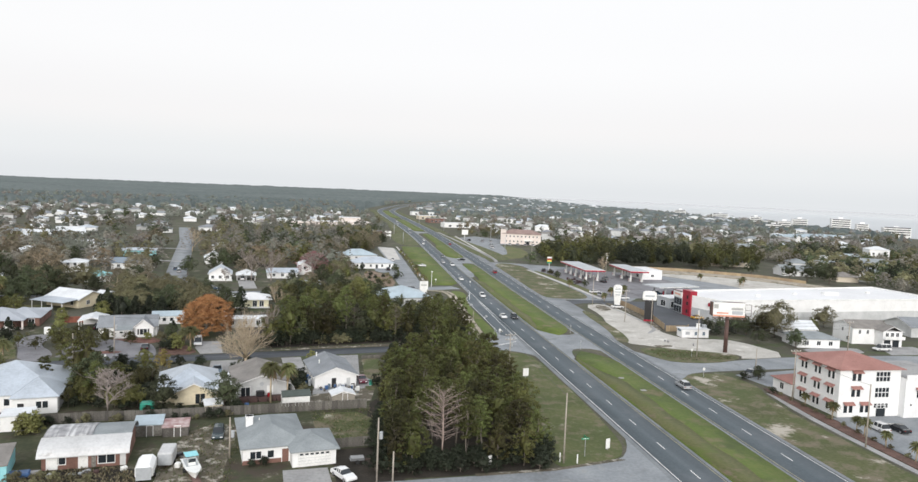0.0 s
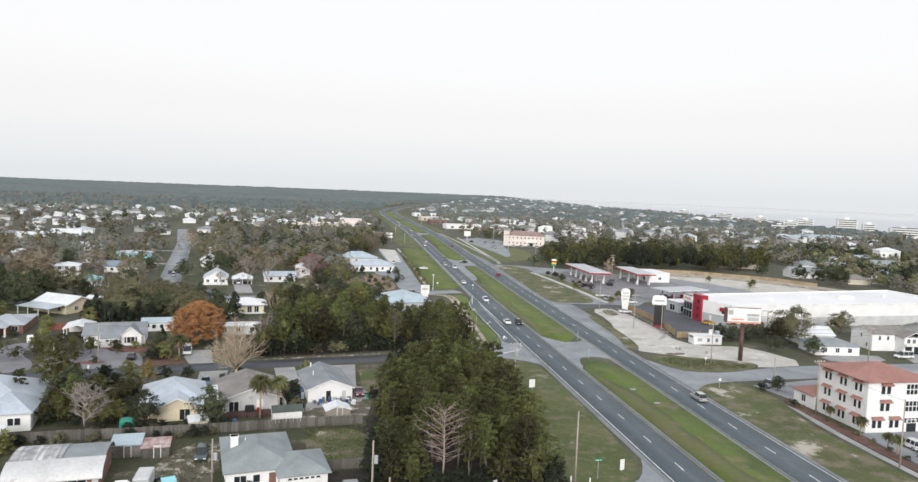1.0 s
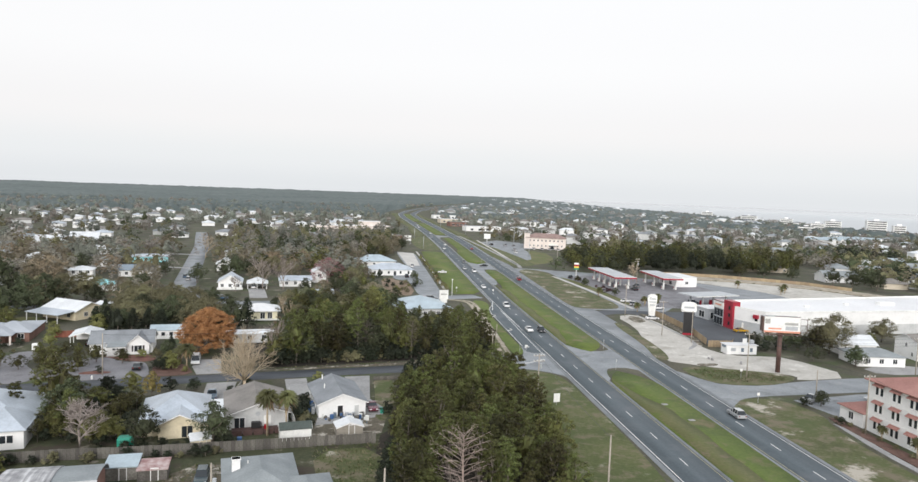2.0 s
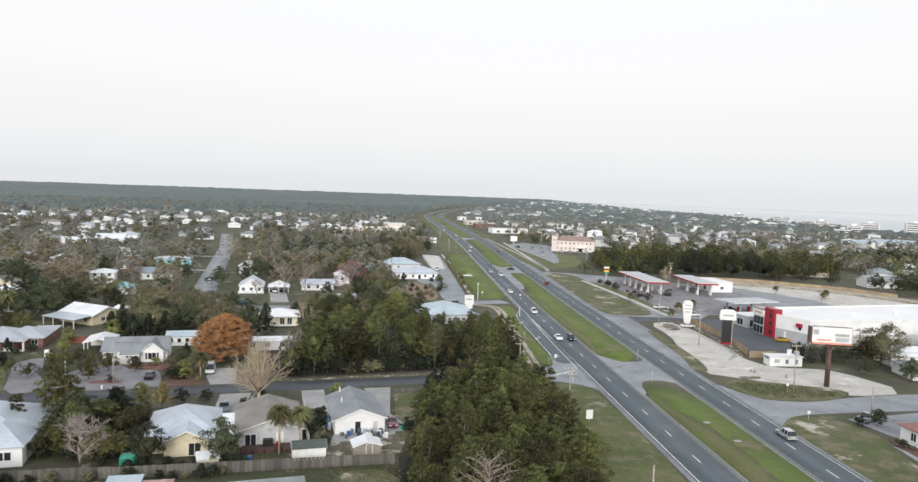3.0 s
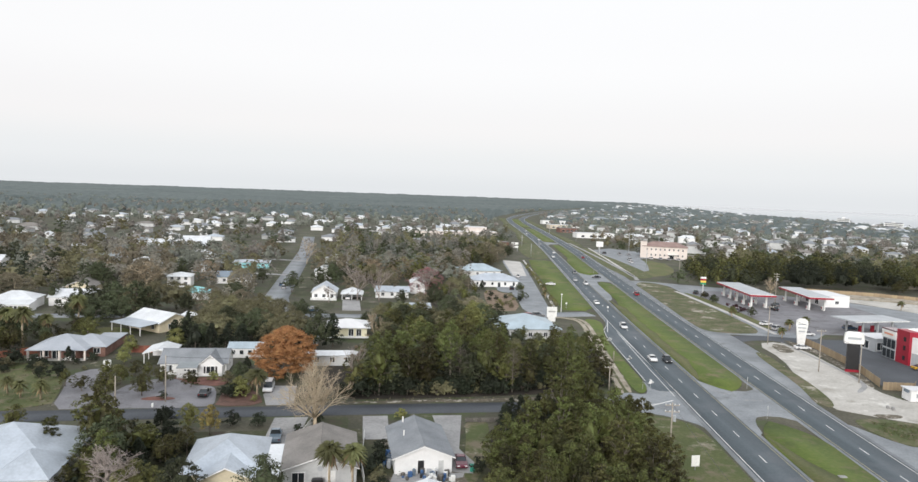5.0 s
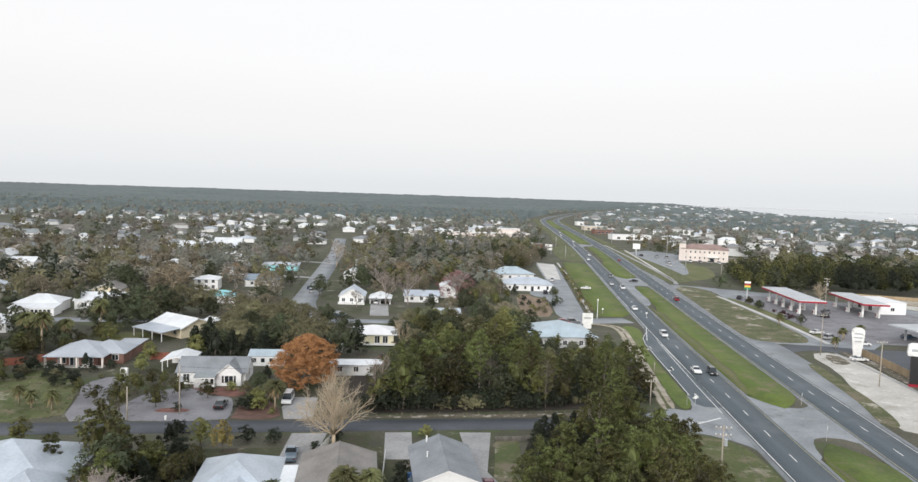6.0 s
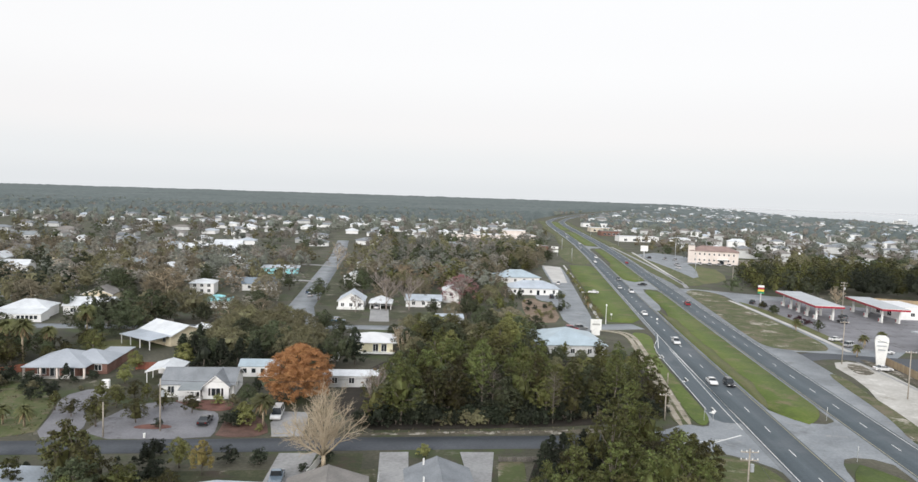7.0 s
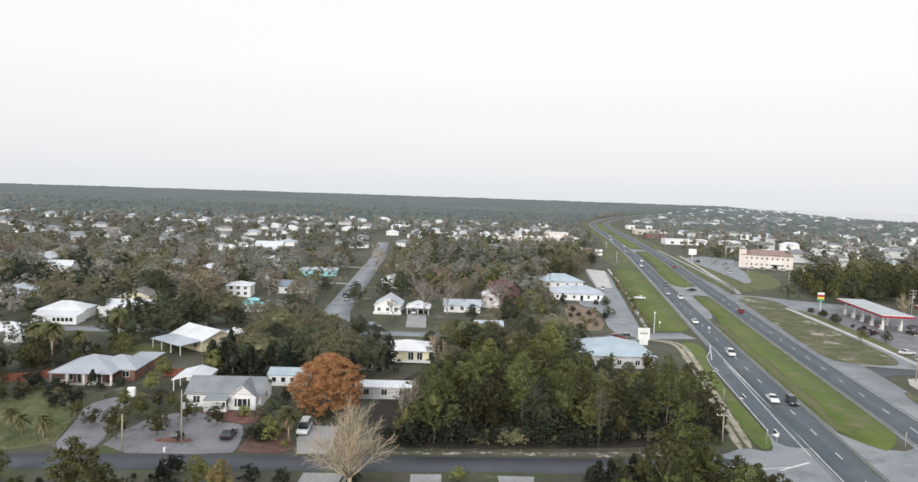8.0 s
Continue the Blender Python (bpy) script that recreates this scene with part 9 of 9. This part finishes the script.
# rough grass and weeds of the yards and verges
def tufts(name, label, pts, n, size, mat):
    p = np.array(scatter(pts, n, 0.25, 3))
    n = len(p)
    c = np.repeat(np.column_stack([p, np.full(n, 0.08)]), 5, axis=0)
    c[:, :2] += rng.normal(scale=0.12, size=(len(c), 2))
    a = rng.uniform(0, math.tau, len(c))
    s = size * rng.uniform(0.5, 1.4, len(c))
    out = np.column_stack([np.cos(a), np.sin(a), np.zeros(len(c))])
    side = np.column_stack([-np.sin(a), np.cos(a), np.zeros(len(c))]) * (s * 0.16)[:, None]
    tip = c + out * (s * 0.7)[:, None] + np.array([0, 0, 1.0]) * (s * rng.uniform(0.5, 1.0, len(c)))[:, None]
    mid = (c + tip) / 2 + np.array([0, 0, 0.1]) * s[:, None]
    v = np.stack([c, mid + side, tip, mid - side], axis=1).reshape(-1, 3)
    tagged(put(name, mesh_np(name, v, np.arange(len(v)).reshape(-1, 4), mat)), label, "grass", kind="stuff")


for pts, n in (([(90, 172), (96, 166), (110, 167), (112, 171), (102, 176.6), (92, 179)], 420), ([(-22, 97), (-11.5, 97), (-12.2, 124), (-20, 124), (-23, 112)], 420), ([(1, 112), (10, 112), (10.5, 133), (-1, 131)], 300),
               ([(-95, 165), (-67, 170), (-72, 183), (-84, 202), (-98, 200)], 300), ([(-22, 177.5), (16, 184.5), (40, 190), (40, 192), (16, 187), (-22, 179.5)], 240)):
    tufts("rough_grass", "rough green grass tufts of the verge", pts, n, 0.3, "grasstuft")
    tufts("dry_grass", "straw-coloured dry grass tufts of the verge", pts, n // 2, 0.28, "strawtuft")
tufts("dry_grass", "brown scrub before the shed", [(-46, 92), (-24.5, 92), (-24, 104), (-30, 106.5), (-45, 104)], 700, 0.45, "strawtuft")
tufts("rough_grass", "weeds among the brown scrub", [(-46, 92), (-24.5, 92), (-24, 104), (-30, 106.5), (-45, 104)], 300, 0.4, "olive")


# ---- the town and the woods beyond ----
KEEP_OFF = []  # middles and half sizes of what stands already
for ob in list(scene.collection.objects):
    if ob.parent is None and ob.type == "EMPTY" and ob.name.split(".")[0] in ("house", "cottage", "ranch_house", "mobile_home", "office", "office_annexe", "workshop", "long_building", "shop", "store", "store_block", "carport", "apartment_building", "annexe", "beach_house", "flat_building", "office_block", "station_shop", "shed_house", "barrel_shed", "garden_shed", "bare_tree", "palm_tree", "terrace_row"):
        KEEP_OFF.append((ob.location.x, ob.location.y, 9.5))
        if ob.name.split(".")[0] == "bare_tree":
            KEEP_OFF.append((ob.location.x, ob.location.y - 12, 8))
        elif ob.location.y > 225:
            KEEP_OFF.append((ob.location.x + 2, ob.location.y - 13, 7.5))
KEEP_OFF += [(134.6 + u, 222 + v + u * 0.1, 13) for u in range(0, 112, 12) for v in (0, 12, 24)]
KEEP_OFF += [(-131, 258, 10), (-128, 255, 12), (-118, 263, 9), (-138, 254, 9), (-124, 268, 8)]
KEEP_OFF += [(-97, 388, 11), (-93, 375, 9), (-99, 402, 13), (-93, 361, 7)]
KEEP_OFF += [(20 + u, 675 - v + u * 0.2, 11) for u in range(-45, 34, 9) for v in (0, 16, 30)]


def free(x, y, pad=0.0):
    if x < xl(y) + 50 and x > xl(y) - 16 and y < 2600:
        return False
    if abs(x - np.interp(y, [268, 306, 497, 588, 900, 1300], [-49, -60, -90, -108, -170, -250])) < 11 and 262 < y < 700:
        return False
    if abs(x - np.interp(y, [268, 306, 497, 640], [-49, -60, -90, -117])) < 12 + pad and 262 < y < 660:
        return False
    if abs(y - np.interp(x, [-330, -69.5, 18], [118, 165, 179.6])) < 6 and x < 20:
        return False
    if abs(y - np.interp(x, [-300, -90, -38, 34], [222, 262, 273, 283])) < 6 and x < 34:
        return False
    if 100 < x < 285 and 205 < y < 384 or 125 < x < 310 and 384 <= y < 470:
        return False
    if 100 < x < 240 and y < 172:
        return False
    if 100 < x < 215 and 395 < y < 562:
        return False
    if -24 < x < 58 and 90 < y < 262:
        return False
    if 14 < x < 58 and 285 < y < 500:
        return False
    if -62 < x < 60 and 90 < y < 183:
        return False
    return all((x - a) ** 2 + (y - b) ** 2 > (r + pad) ** 2 for a, b, r in KEEP_OFF)


HOUSE_LOOKS = [("white", "metalroof", "white house with a pale metal roof"), ("white", "whiteroof", "white house with a white roof"), ("cream", "shinglebrown", "cream house with a brown shingle roof"),
               ("greysiding", "shingle", "grey house with a grey shingle roof"), ("white", "shinglelight", "white house with a pale shingle roof"), ("beige", "shinglebrown", "beige house with a brown roof"), ("white", "shingle", "white house with a grey roof")]


FAR_HOUSES = []


def town(n, x0, x1, y0, y1, gap, turn, right=False, far=560):
    done = 0
    for _ in range(n * 30):
        y = float(y0 + (y1 - y0) * rng.uniform() ** 1.2)
        x = float(rng.uniform(x0, x1))
        if not right and x > xl(y) - 30 or right and (x < xr(y) + 40 or x > coast(y) - 20):
            continue
        if abs(x - 8) > (y - 20) * 0.86 + 40 or (y < 275 and x > -112) or (y < 480 and -128 < x < 60) or not free(x, y, 6):
            continue
        wall, top, label = HOUSE_LOOKS[int(rng.integers(len(HOUSE_LOOKS)))]
        tall = right and rng.uniform() < 0.4
        w, d = float(rng.uniform(11, 19)), float(rng.uniform(9, 13))
        e, rise, style = 6.0 if tall else 3.0, float(rng.uniform(1.4, 2.6)), str(rng.choice(["gable", "hip"]))
        face = turn + float(rng.choice([0, 90])) + float(rng.normal() * 3)
        if y < far:
            wins = row_wins("S", 3, w - 2, 1.4, 1.3) + (row_wins("S", 3, w - 2, 1.4, 1.3, 3.9) if tall else [])
            m = pose(x, y, 0, 0, 0, face)
            dp = [m @ Vector(p) for p in ((w * 0.2, -d / 2 - 0.6, 0), (w * 0.2 + 4.5, -d / 2 - 0.6, 0), (w * 0.2 + 4.5, -d / 2 - 13, 0), (w * 0.2, -d / 2 - 13, 0))]
            patch("driveway", [(p.x, p.y) for p in dp], 0.04, "concrete", "pale driveway before a house", "driveway", smooth=0)
            house("house", label + (" of two storeys" if tall else " among trees"), x, y, face, w, d, e, rise, wall, top, style, "x" if w > d else "y", wins=wins, group="houses of the town")
        else:
            FAR_HOUSES.append((x, y, face, max(w, d), min(w, d), e, rise, "greysiding" if wall in ("cream", "beige") else wall, top))
        KEEP_OFF.append((x, y, gap))
        if rng.uniform() < 0.75:
            KEEP_OFF.append((x - x * 14 / y, y - 14, 8))
        done += 1
        if done >= n:
            break


town(220, -700, 40, 190, 1100, 11, 11)
town(470, 160, 900, 330, 1900, 10, -16, True)

for _ in range(320):
    y = float(1150 + 2300 * rng.uniform() ** 1.5)
    x = float(rng.uniform(xr(y) + 40, coast(y) - 15))
    FAR_HOUSES.append((x, y, float(rng.uniform(0, 90)), float(rng.uniform(10, 20)), 9.0, float(rng.uniform(5.5, 8.5)), 2.0, "white" if rng.uniform() < 0.5 else "greysiding", str(rng.choice(["whiteroof", "shingle", "shinglelight", "shinglebrown"]))))


def far_houses():
    """The distant houses, joined: one object for each wall and each roof colour."""
    walls_of, roofs_of = {}, {}
    for x, y, face, w, d, e, rise, wall, top in FAR_HOUSES:
        m = pose(x, y, 0, 0, 0, face)
        a, b = w / 2, d / 2
        wq = [(-a, -b, 0), (a, -b, 0), (a, -b, e), (-a, -b, e), (a, -b, 0), (a, b, 0), (a, b, e), (a, -b, e), (a, b, 0), (-a, b, 0), (-a, b, e), (a, b, e), (-a, b, 0), (-a, -b, 0), (-a, -b, e), (-a, b, e)]
        a, b, r = a + 0.5, b + 0.5, max(a - b, 0.5)
        rq = [(-a, -b, e), (a, -b, e), (r, 0, e + rise), (-r, 0, e + rise), (a, b, e), (-a, b, e), (-r, 0, e + rise), (r, 0, e + rise),
              (a, -b, e), (a, b, e), (r, 0.01, e + rise), (r, 0, e + rise), (-a, b, e), (-a, -b, e), (-r, 0, e + rise), (-r, 0.01, e + rise)]
        walls_of.setdefault(wall, []).extend(m @ Vector(p) for p in wq)
        roofs_of.setdefault(top, []).extend(m @ Vector(p) for p in rq)
    for found, name in ((walls_of, "distant_house_walls"), (roofs_of, "distant_house_roofs")):
        for mat, v in found.items():
            tagged(put(name, mesh_np(name, [tuple(p) for p in v], np.arange(len(v)).reshape(-1, 4), mat)), "pale houses of the distant town", "houses", kind="stuff")


far_houses()

# larger white blocks along the shore
def shore_block(label, x, y, w, d, h, turn):
    ob = thing("apartment_tower", label, "building", pose(x, y, 0, 0, 0, turn), "blocks along the shore")
    part("wall", bbox(-w / 2, w / 2, -d / 2, d / 2, 0, h), "white", ob)
    part("roof", bbox(-w / 2 - 0.4, w / 2 + 0.4, -d / 2 - 0.4, d / 2 + 0.4, h, h + 0.5), "flatroof", ob)
    part("stair_head", bbox(-3, 3, -2, 2, h + 0.5, h + 3), "white", ob)
    for z in np.arange(3.2, h, 3.1):
        part("balcony_band", bbox(-w / 2, w / 2, -d / 2 - 1.0, -d / 2, z, z + 0.9), "signwhite", ob)
        part("window_band", bbox(-w / 2 + 1, w / 2 - 1, -d / 2 - 0.05, -d / 2, z + 1.0, z + 2.2), "glass", ob)


for x, y, w, d, h in ((742, 980, 22, 14, 17), (768, 922, 26, 14, 21), (800, 915, 16, 12, 15), (790, 840, 34, 14, 13), (780, 1150, 20, 12, 14), (800, 1300, 30, 14, 13), (820, 1500, 24, 14, 15), (690, 945, 18, 12, 14), (640, 900, 20, 12, 10)):
    shore_block("pale apartment block near the shore", x, y, w, d, h, -30)
for k in range(7):
    house("terrace_row", "long row of low houses with pale teal metal roofs", 510 + 14 * k, 694 + 5.5 * k, -68, 30, 8, 5.0, 1.6, "white", "blueroof", "gable", "x", group="teal-roofed rows", category="house")
    KEEP_OFF.append((510 + 14 * k, 694 + 5.5 * k, 16))
# roadside shops in the distance
for x, y, w, wall, top in ((150, 760, 40, "white", "flatroof"), (138, 850, 24, "brick", "shinglebrown"), (140, 930, 30, "beige", "flatroof"), (150, 1060, 36, "white", "flatroof")):
    house("shop", "low roadside shop in the distance", x, y, 8, w, 14, 5.0, 0.3, wall, top, "flat", "x", over=0.3, category="shop", group="roadside shops", wins=row_wins("S", 4, w - 4, 3, 2))
    KEEP_OFF.append((x, y, w * 0.6))

# trees past the gardens, joined
def low_tree(kind, h, wide, clumps, per, size):
    c, q = crown_centres(kind, h, wide, clumps)
    v, f = leaves(c, q, per, size, 0.8)
    v[:, 2] = np.maximum(v[:, 2], 0.2)
    return v


def woodland(name, label, mats, spots, models, wild=0.25):
    """Joins many trees into one object for each leaf colour."""
    groups = {m: [] for m in mats}
    for x, y in spots:
        stand = 0.5 + 0.32 * math.sin(x / 21 + 1.7 * math.sin(y / 47)) + 0.32 * math.cos(y / 29 + x / 83)
        m = mats[int(min(0.999, max(0, stand * 0.7 + rng.uniform() * 0.3)) * len(mats))]
        v = models[int(rng.integers(len(models)))]
        a, s = rng.uniform(0, math.tau), rng.uniform(1 - wild, 1 + wild)
        ca, sa = math.cos(a) * s, math.sin(a) * s
        groups[m].append(np.stack([v[:, 0] * ca - v[:, 1] * sa + x, v[:, 0] * sa + v[:, 1] * ca + y, v[:, 2] * s], axis=1))
    for m, vs in groups.items():
        if vs:
            v = np.concatenate(vs)
            tagged(put(name, mesh_np(name, v, np.arange(len(v)).reshape(-1, 3), m)), label, "woods", kind="stuff")


def spots_in(n, x0, x1, y0, y1, gap, power=1.0, ok=None):
    cell, out = {}, []
    for _ in range(n * 12):
        y = y0 + (y1 - y0) * rng.uniform() ** power
        x = rng.uniform(x0, x1)
        if abs(x - 8) > (y - 10) * 0.9 + 45:
            continue
        k = (int(x // gap), int(y // gap))
        if any((x - a) ** 2 + (y - b) ** 2 < gap * gap for i in (-1, 0, 1) for j in (-1, 0, 1) for a, b in cell.get((k[0] + i, k[1] + j), ())):
            continue
        if not free(x, y, -4) or (ok and not ok(x, y)):
            continue
        cell.setdefault(k, []).append((x, y))
        out.append((x, y))
        if len(out) >= n:
            break
    return out


def far_tree(kind, h, wide, clumps, per, size, lumps=2, full=0.66):
    v = np.concatenate([crown_core(lumps, h, wide, full), leaves(*crown_centres(kind, h, wide, clumps), per, size)[0]])
    v[:, 2] = np.maximum(v[:, 2], 0.1)
    return v


MID = [far_tree("oak", 8, 9.0, 34, 14, 0.42) for _ in range(7)]
PINY = [far_tree("pine", 10.5, 5.6, 34, 14, 0.36, full=0.62) for _ in range(5)]
TWIGGY = [low_tree("round", 8.5, 9.0, 44, 12, 0.34) for _ in range(4)]
TOWN = [far_tree("oak", 8, 9.5, 16, 9, 0.7) for _ in range(8)] + [far_tree("pine", 10.5, 6.5, 16, 9, 0.6, full=0.62) for _ in range(4)]
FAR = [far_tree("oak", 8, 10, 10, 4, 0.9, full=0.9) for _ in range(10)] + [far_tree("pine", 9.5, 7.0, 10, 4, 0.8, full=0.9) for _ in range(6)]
# leaf colours of the farthest trees, all with haze painted in
HAZE_PALED = ["hazyoak", "hazypine", "hazyolive", "hazyoak", "hazypine", "hazygreytwigs", "hazypine"]
garden = spots_in(520, -330, 30, 190, 470, 4.8, 1.0, lambda x, y: (x < -112 or y > 352 or (y > 264 and x < -64)) and not (-118 < x < -80 and 366 < y < 404) and not (-125 < x < -75 and 278 < y < 328))
woodland("garden_trees", "mixed evergreen trees between the houses", ["dark", "olive", "oak", "hazyolive", "olive", "tanround"], [p for i, p in enumerate(garden) if i % 5 > 0 and p[1] < 340], MID + PINY[:2])
# further back more leaf colours carry painted haze
woodland("garden_trees", "mixed evergreen trees between the houses", ["oak", "hazyoak", "olive", "hazyolive", "tanround", "hazyoak"], [p for i, p in enumerate(garden) if i % 5 > 0 and p[1] >= 340], MID + PINY[:2])
woodland("bare_garden_trees", "leafless tan and grey trees between the houses", ["tanround", "hazygreytwigs", "tantwig", "tanround"], [p for i, p in enumerate(garden) if i % 5 == 0], TWIGGY)
east = spots_in(430, 100, 480, 172, 560, 6.0, 1.0, lambda x, y: x > 288 or y > 384)
woodland("town_trees", "mixed trees between the houses and shops", ["dark", "oak", "olive", "oak", "olivebrown", "hazyolive"], [p for i, p in enumerate(east) if i % 6], MID)
woodland("bare_town_trees", "leafless tan trees between the houses and shops", ["tanround", "hazygreytwigs"], east[::6], TWIGGY)
pine_belt = scatter([(132, 394), (135, 379), (156, 379), (175, 388), (196, 388), (268, 390), (300, 430), (205, 500), (150, 470)], 280, 3.9)
woodland("pine_belt", "belt of dark pines behind the petrol station", ["dark", "pine", "oak", "olivebrown", "pine", "olive"], pine_belt, PINY + MID[:2], 0.32)
belt = scatter([(58, 640), (20, 640), (-40, 610), (-72, 520), (-60, 420), (-40, 360), (-5, 350), (6, 420), (34, 500), (40, 600)], 330, 5.0)
# half of these leaf colours are lightened in place of distance haze
woodland("roadside_belt", "belt of evergreen trees west of the highway", ["hazyoak", "oak", "hazyolive", "olive", "hazyoak", "olivebrown"], [p for i, p in enumerate(belt) if free(*p) and (i % 3 or p[1] > 400)], MID + PINY)
woodland("bare_roadside_trees", "leafless tan and grey trees before the belt", ["tanround", "hazygreytwigs", "tantwig"], [p for i, p in enumerate(belt) if free(*p) and i % 3 == 0 and p[1] <= 400], TWIGGY)
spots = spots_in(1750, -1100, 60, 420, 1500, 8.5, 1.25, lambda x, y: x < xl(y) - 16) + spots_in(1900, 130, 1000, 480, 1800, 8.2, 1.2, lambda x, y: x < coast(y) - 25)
# own leaf colours mixed with ones that have haze painted in
woodland("town_trees", "mixed trees of the town", ["hazyoak", "oak", "hazyolive", "hazypine", "olive", "hazygreytwigs", "tanround"], [p for p in spots if p[1] < 720], TOWN)
woodland("distant_trees", "grey-green winter trees of the distant town", HAZE_PALED, [p for p in spots if p[1] >= 720], FAR)


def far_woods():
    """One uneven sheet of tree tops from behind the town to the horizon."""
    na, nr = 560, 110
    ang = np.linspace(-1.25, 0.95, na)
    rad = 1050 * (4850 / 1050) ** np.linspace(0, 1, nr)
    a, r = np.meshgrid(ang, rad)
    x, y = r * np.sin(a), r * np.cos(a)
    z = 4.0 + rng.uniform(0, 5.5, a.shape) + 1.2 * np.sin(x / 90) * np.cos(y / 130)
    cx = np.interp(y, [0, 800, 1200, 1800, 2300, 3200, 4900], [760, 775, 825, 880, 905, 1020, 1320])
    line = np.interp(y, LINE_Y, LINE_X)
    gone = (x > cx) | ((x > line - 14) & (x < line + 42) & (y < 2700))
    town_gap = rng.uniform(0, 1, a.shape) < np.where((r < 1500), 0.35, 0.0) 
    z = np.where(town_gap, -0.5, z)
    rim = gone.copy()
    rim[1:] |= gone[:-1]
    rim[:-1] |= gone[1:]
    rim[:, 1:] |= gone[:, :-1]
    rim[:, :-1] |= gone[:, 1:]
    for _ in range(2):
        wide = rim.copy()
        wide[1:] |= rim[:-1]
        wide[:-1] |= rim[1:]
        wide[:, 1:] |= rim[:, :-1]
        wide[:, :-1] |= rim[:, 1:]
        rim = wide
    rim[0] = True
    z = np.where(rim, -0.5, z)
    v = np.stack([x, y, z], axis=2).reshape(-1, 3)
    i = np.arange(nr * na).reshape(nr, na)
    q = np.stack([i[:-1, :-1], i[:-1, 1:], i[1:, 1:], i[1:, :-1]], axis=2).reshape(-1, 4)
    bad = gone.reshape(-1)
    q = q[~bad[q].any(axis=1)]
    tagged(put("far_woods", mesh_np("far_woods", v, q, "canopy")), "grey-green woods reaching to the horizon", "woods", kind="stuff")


far_woods()
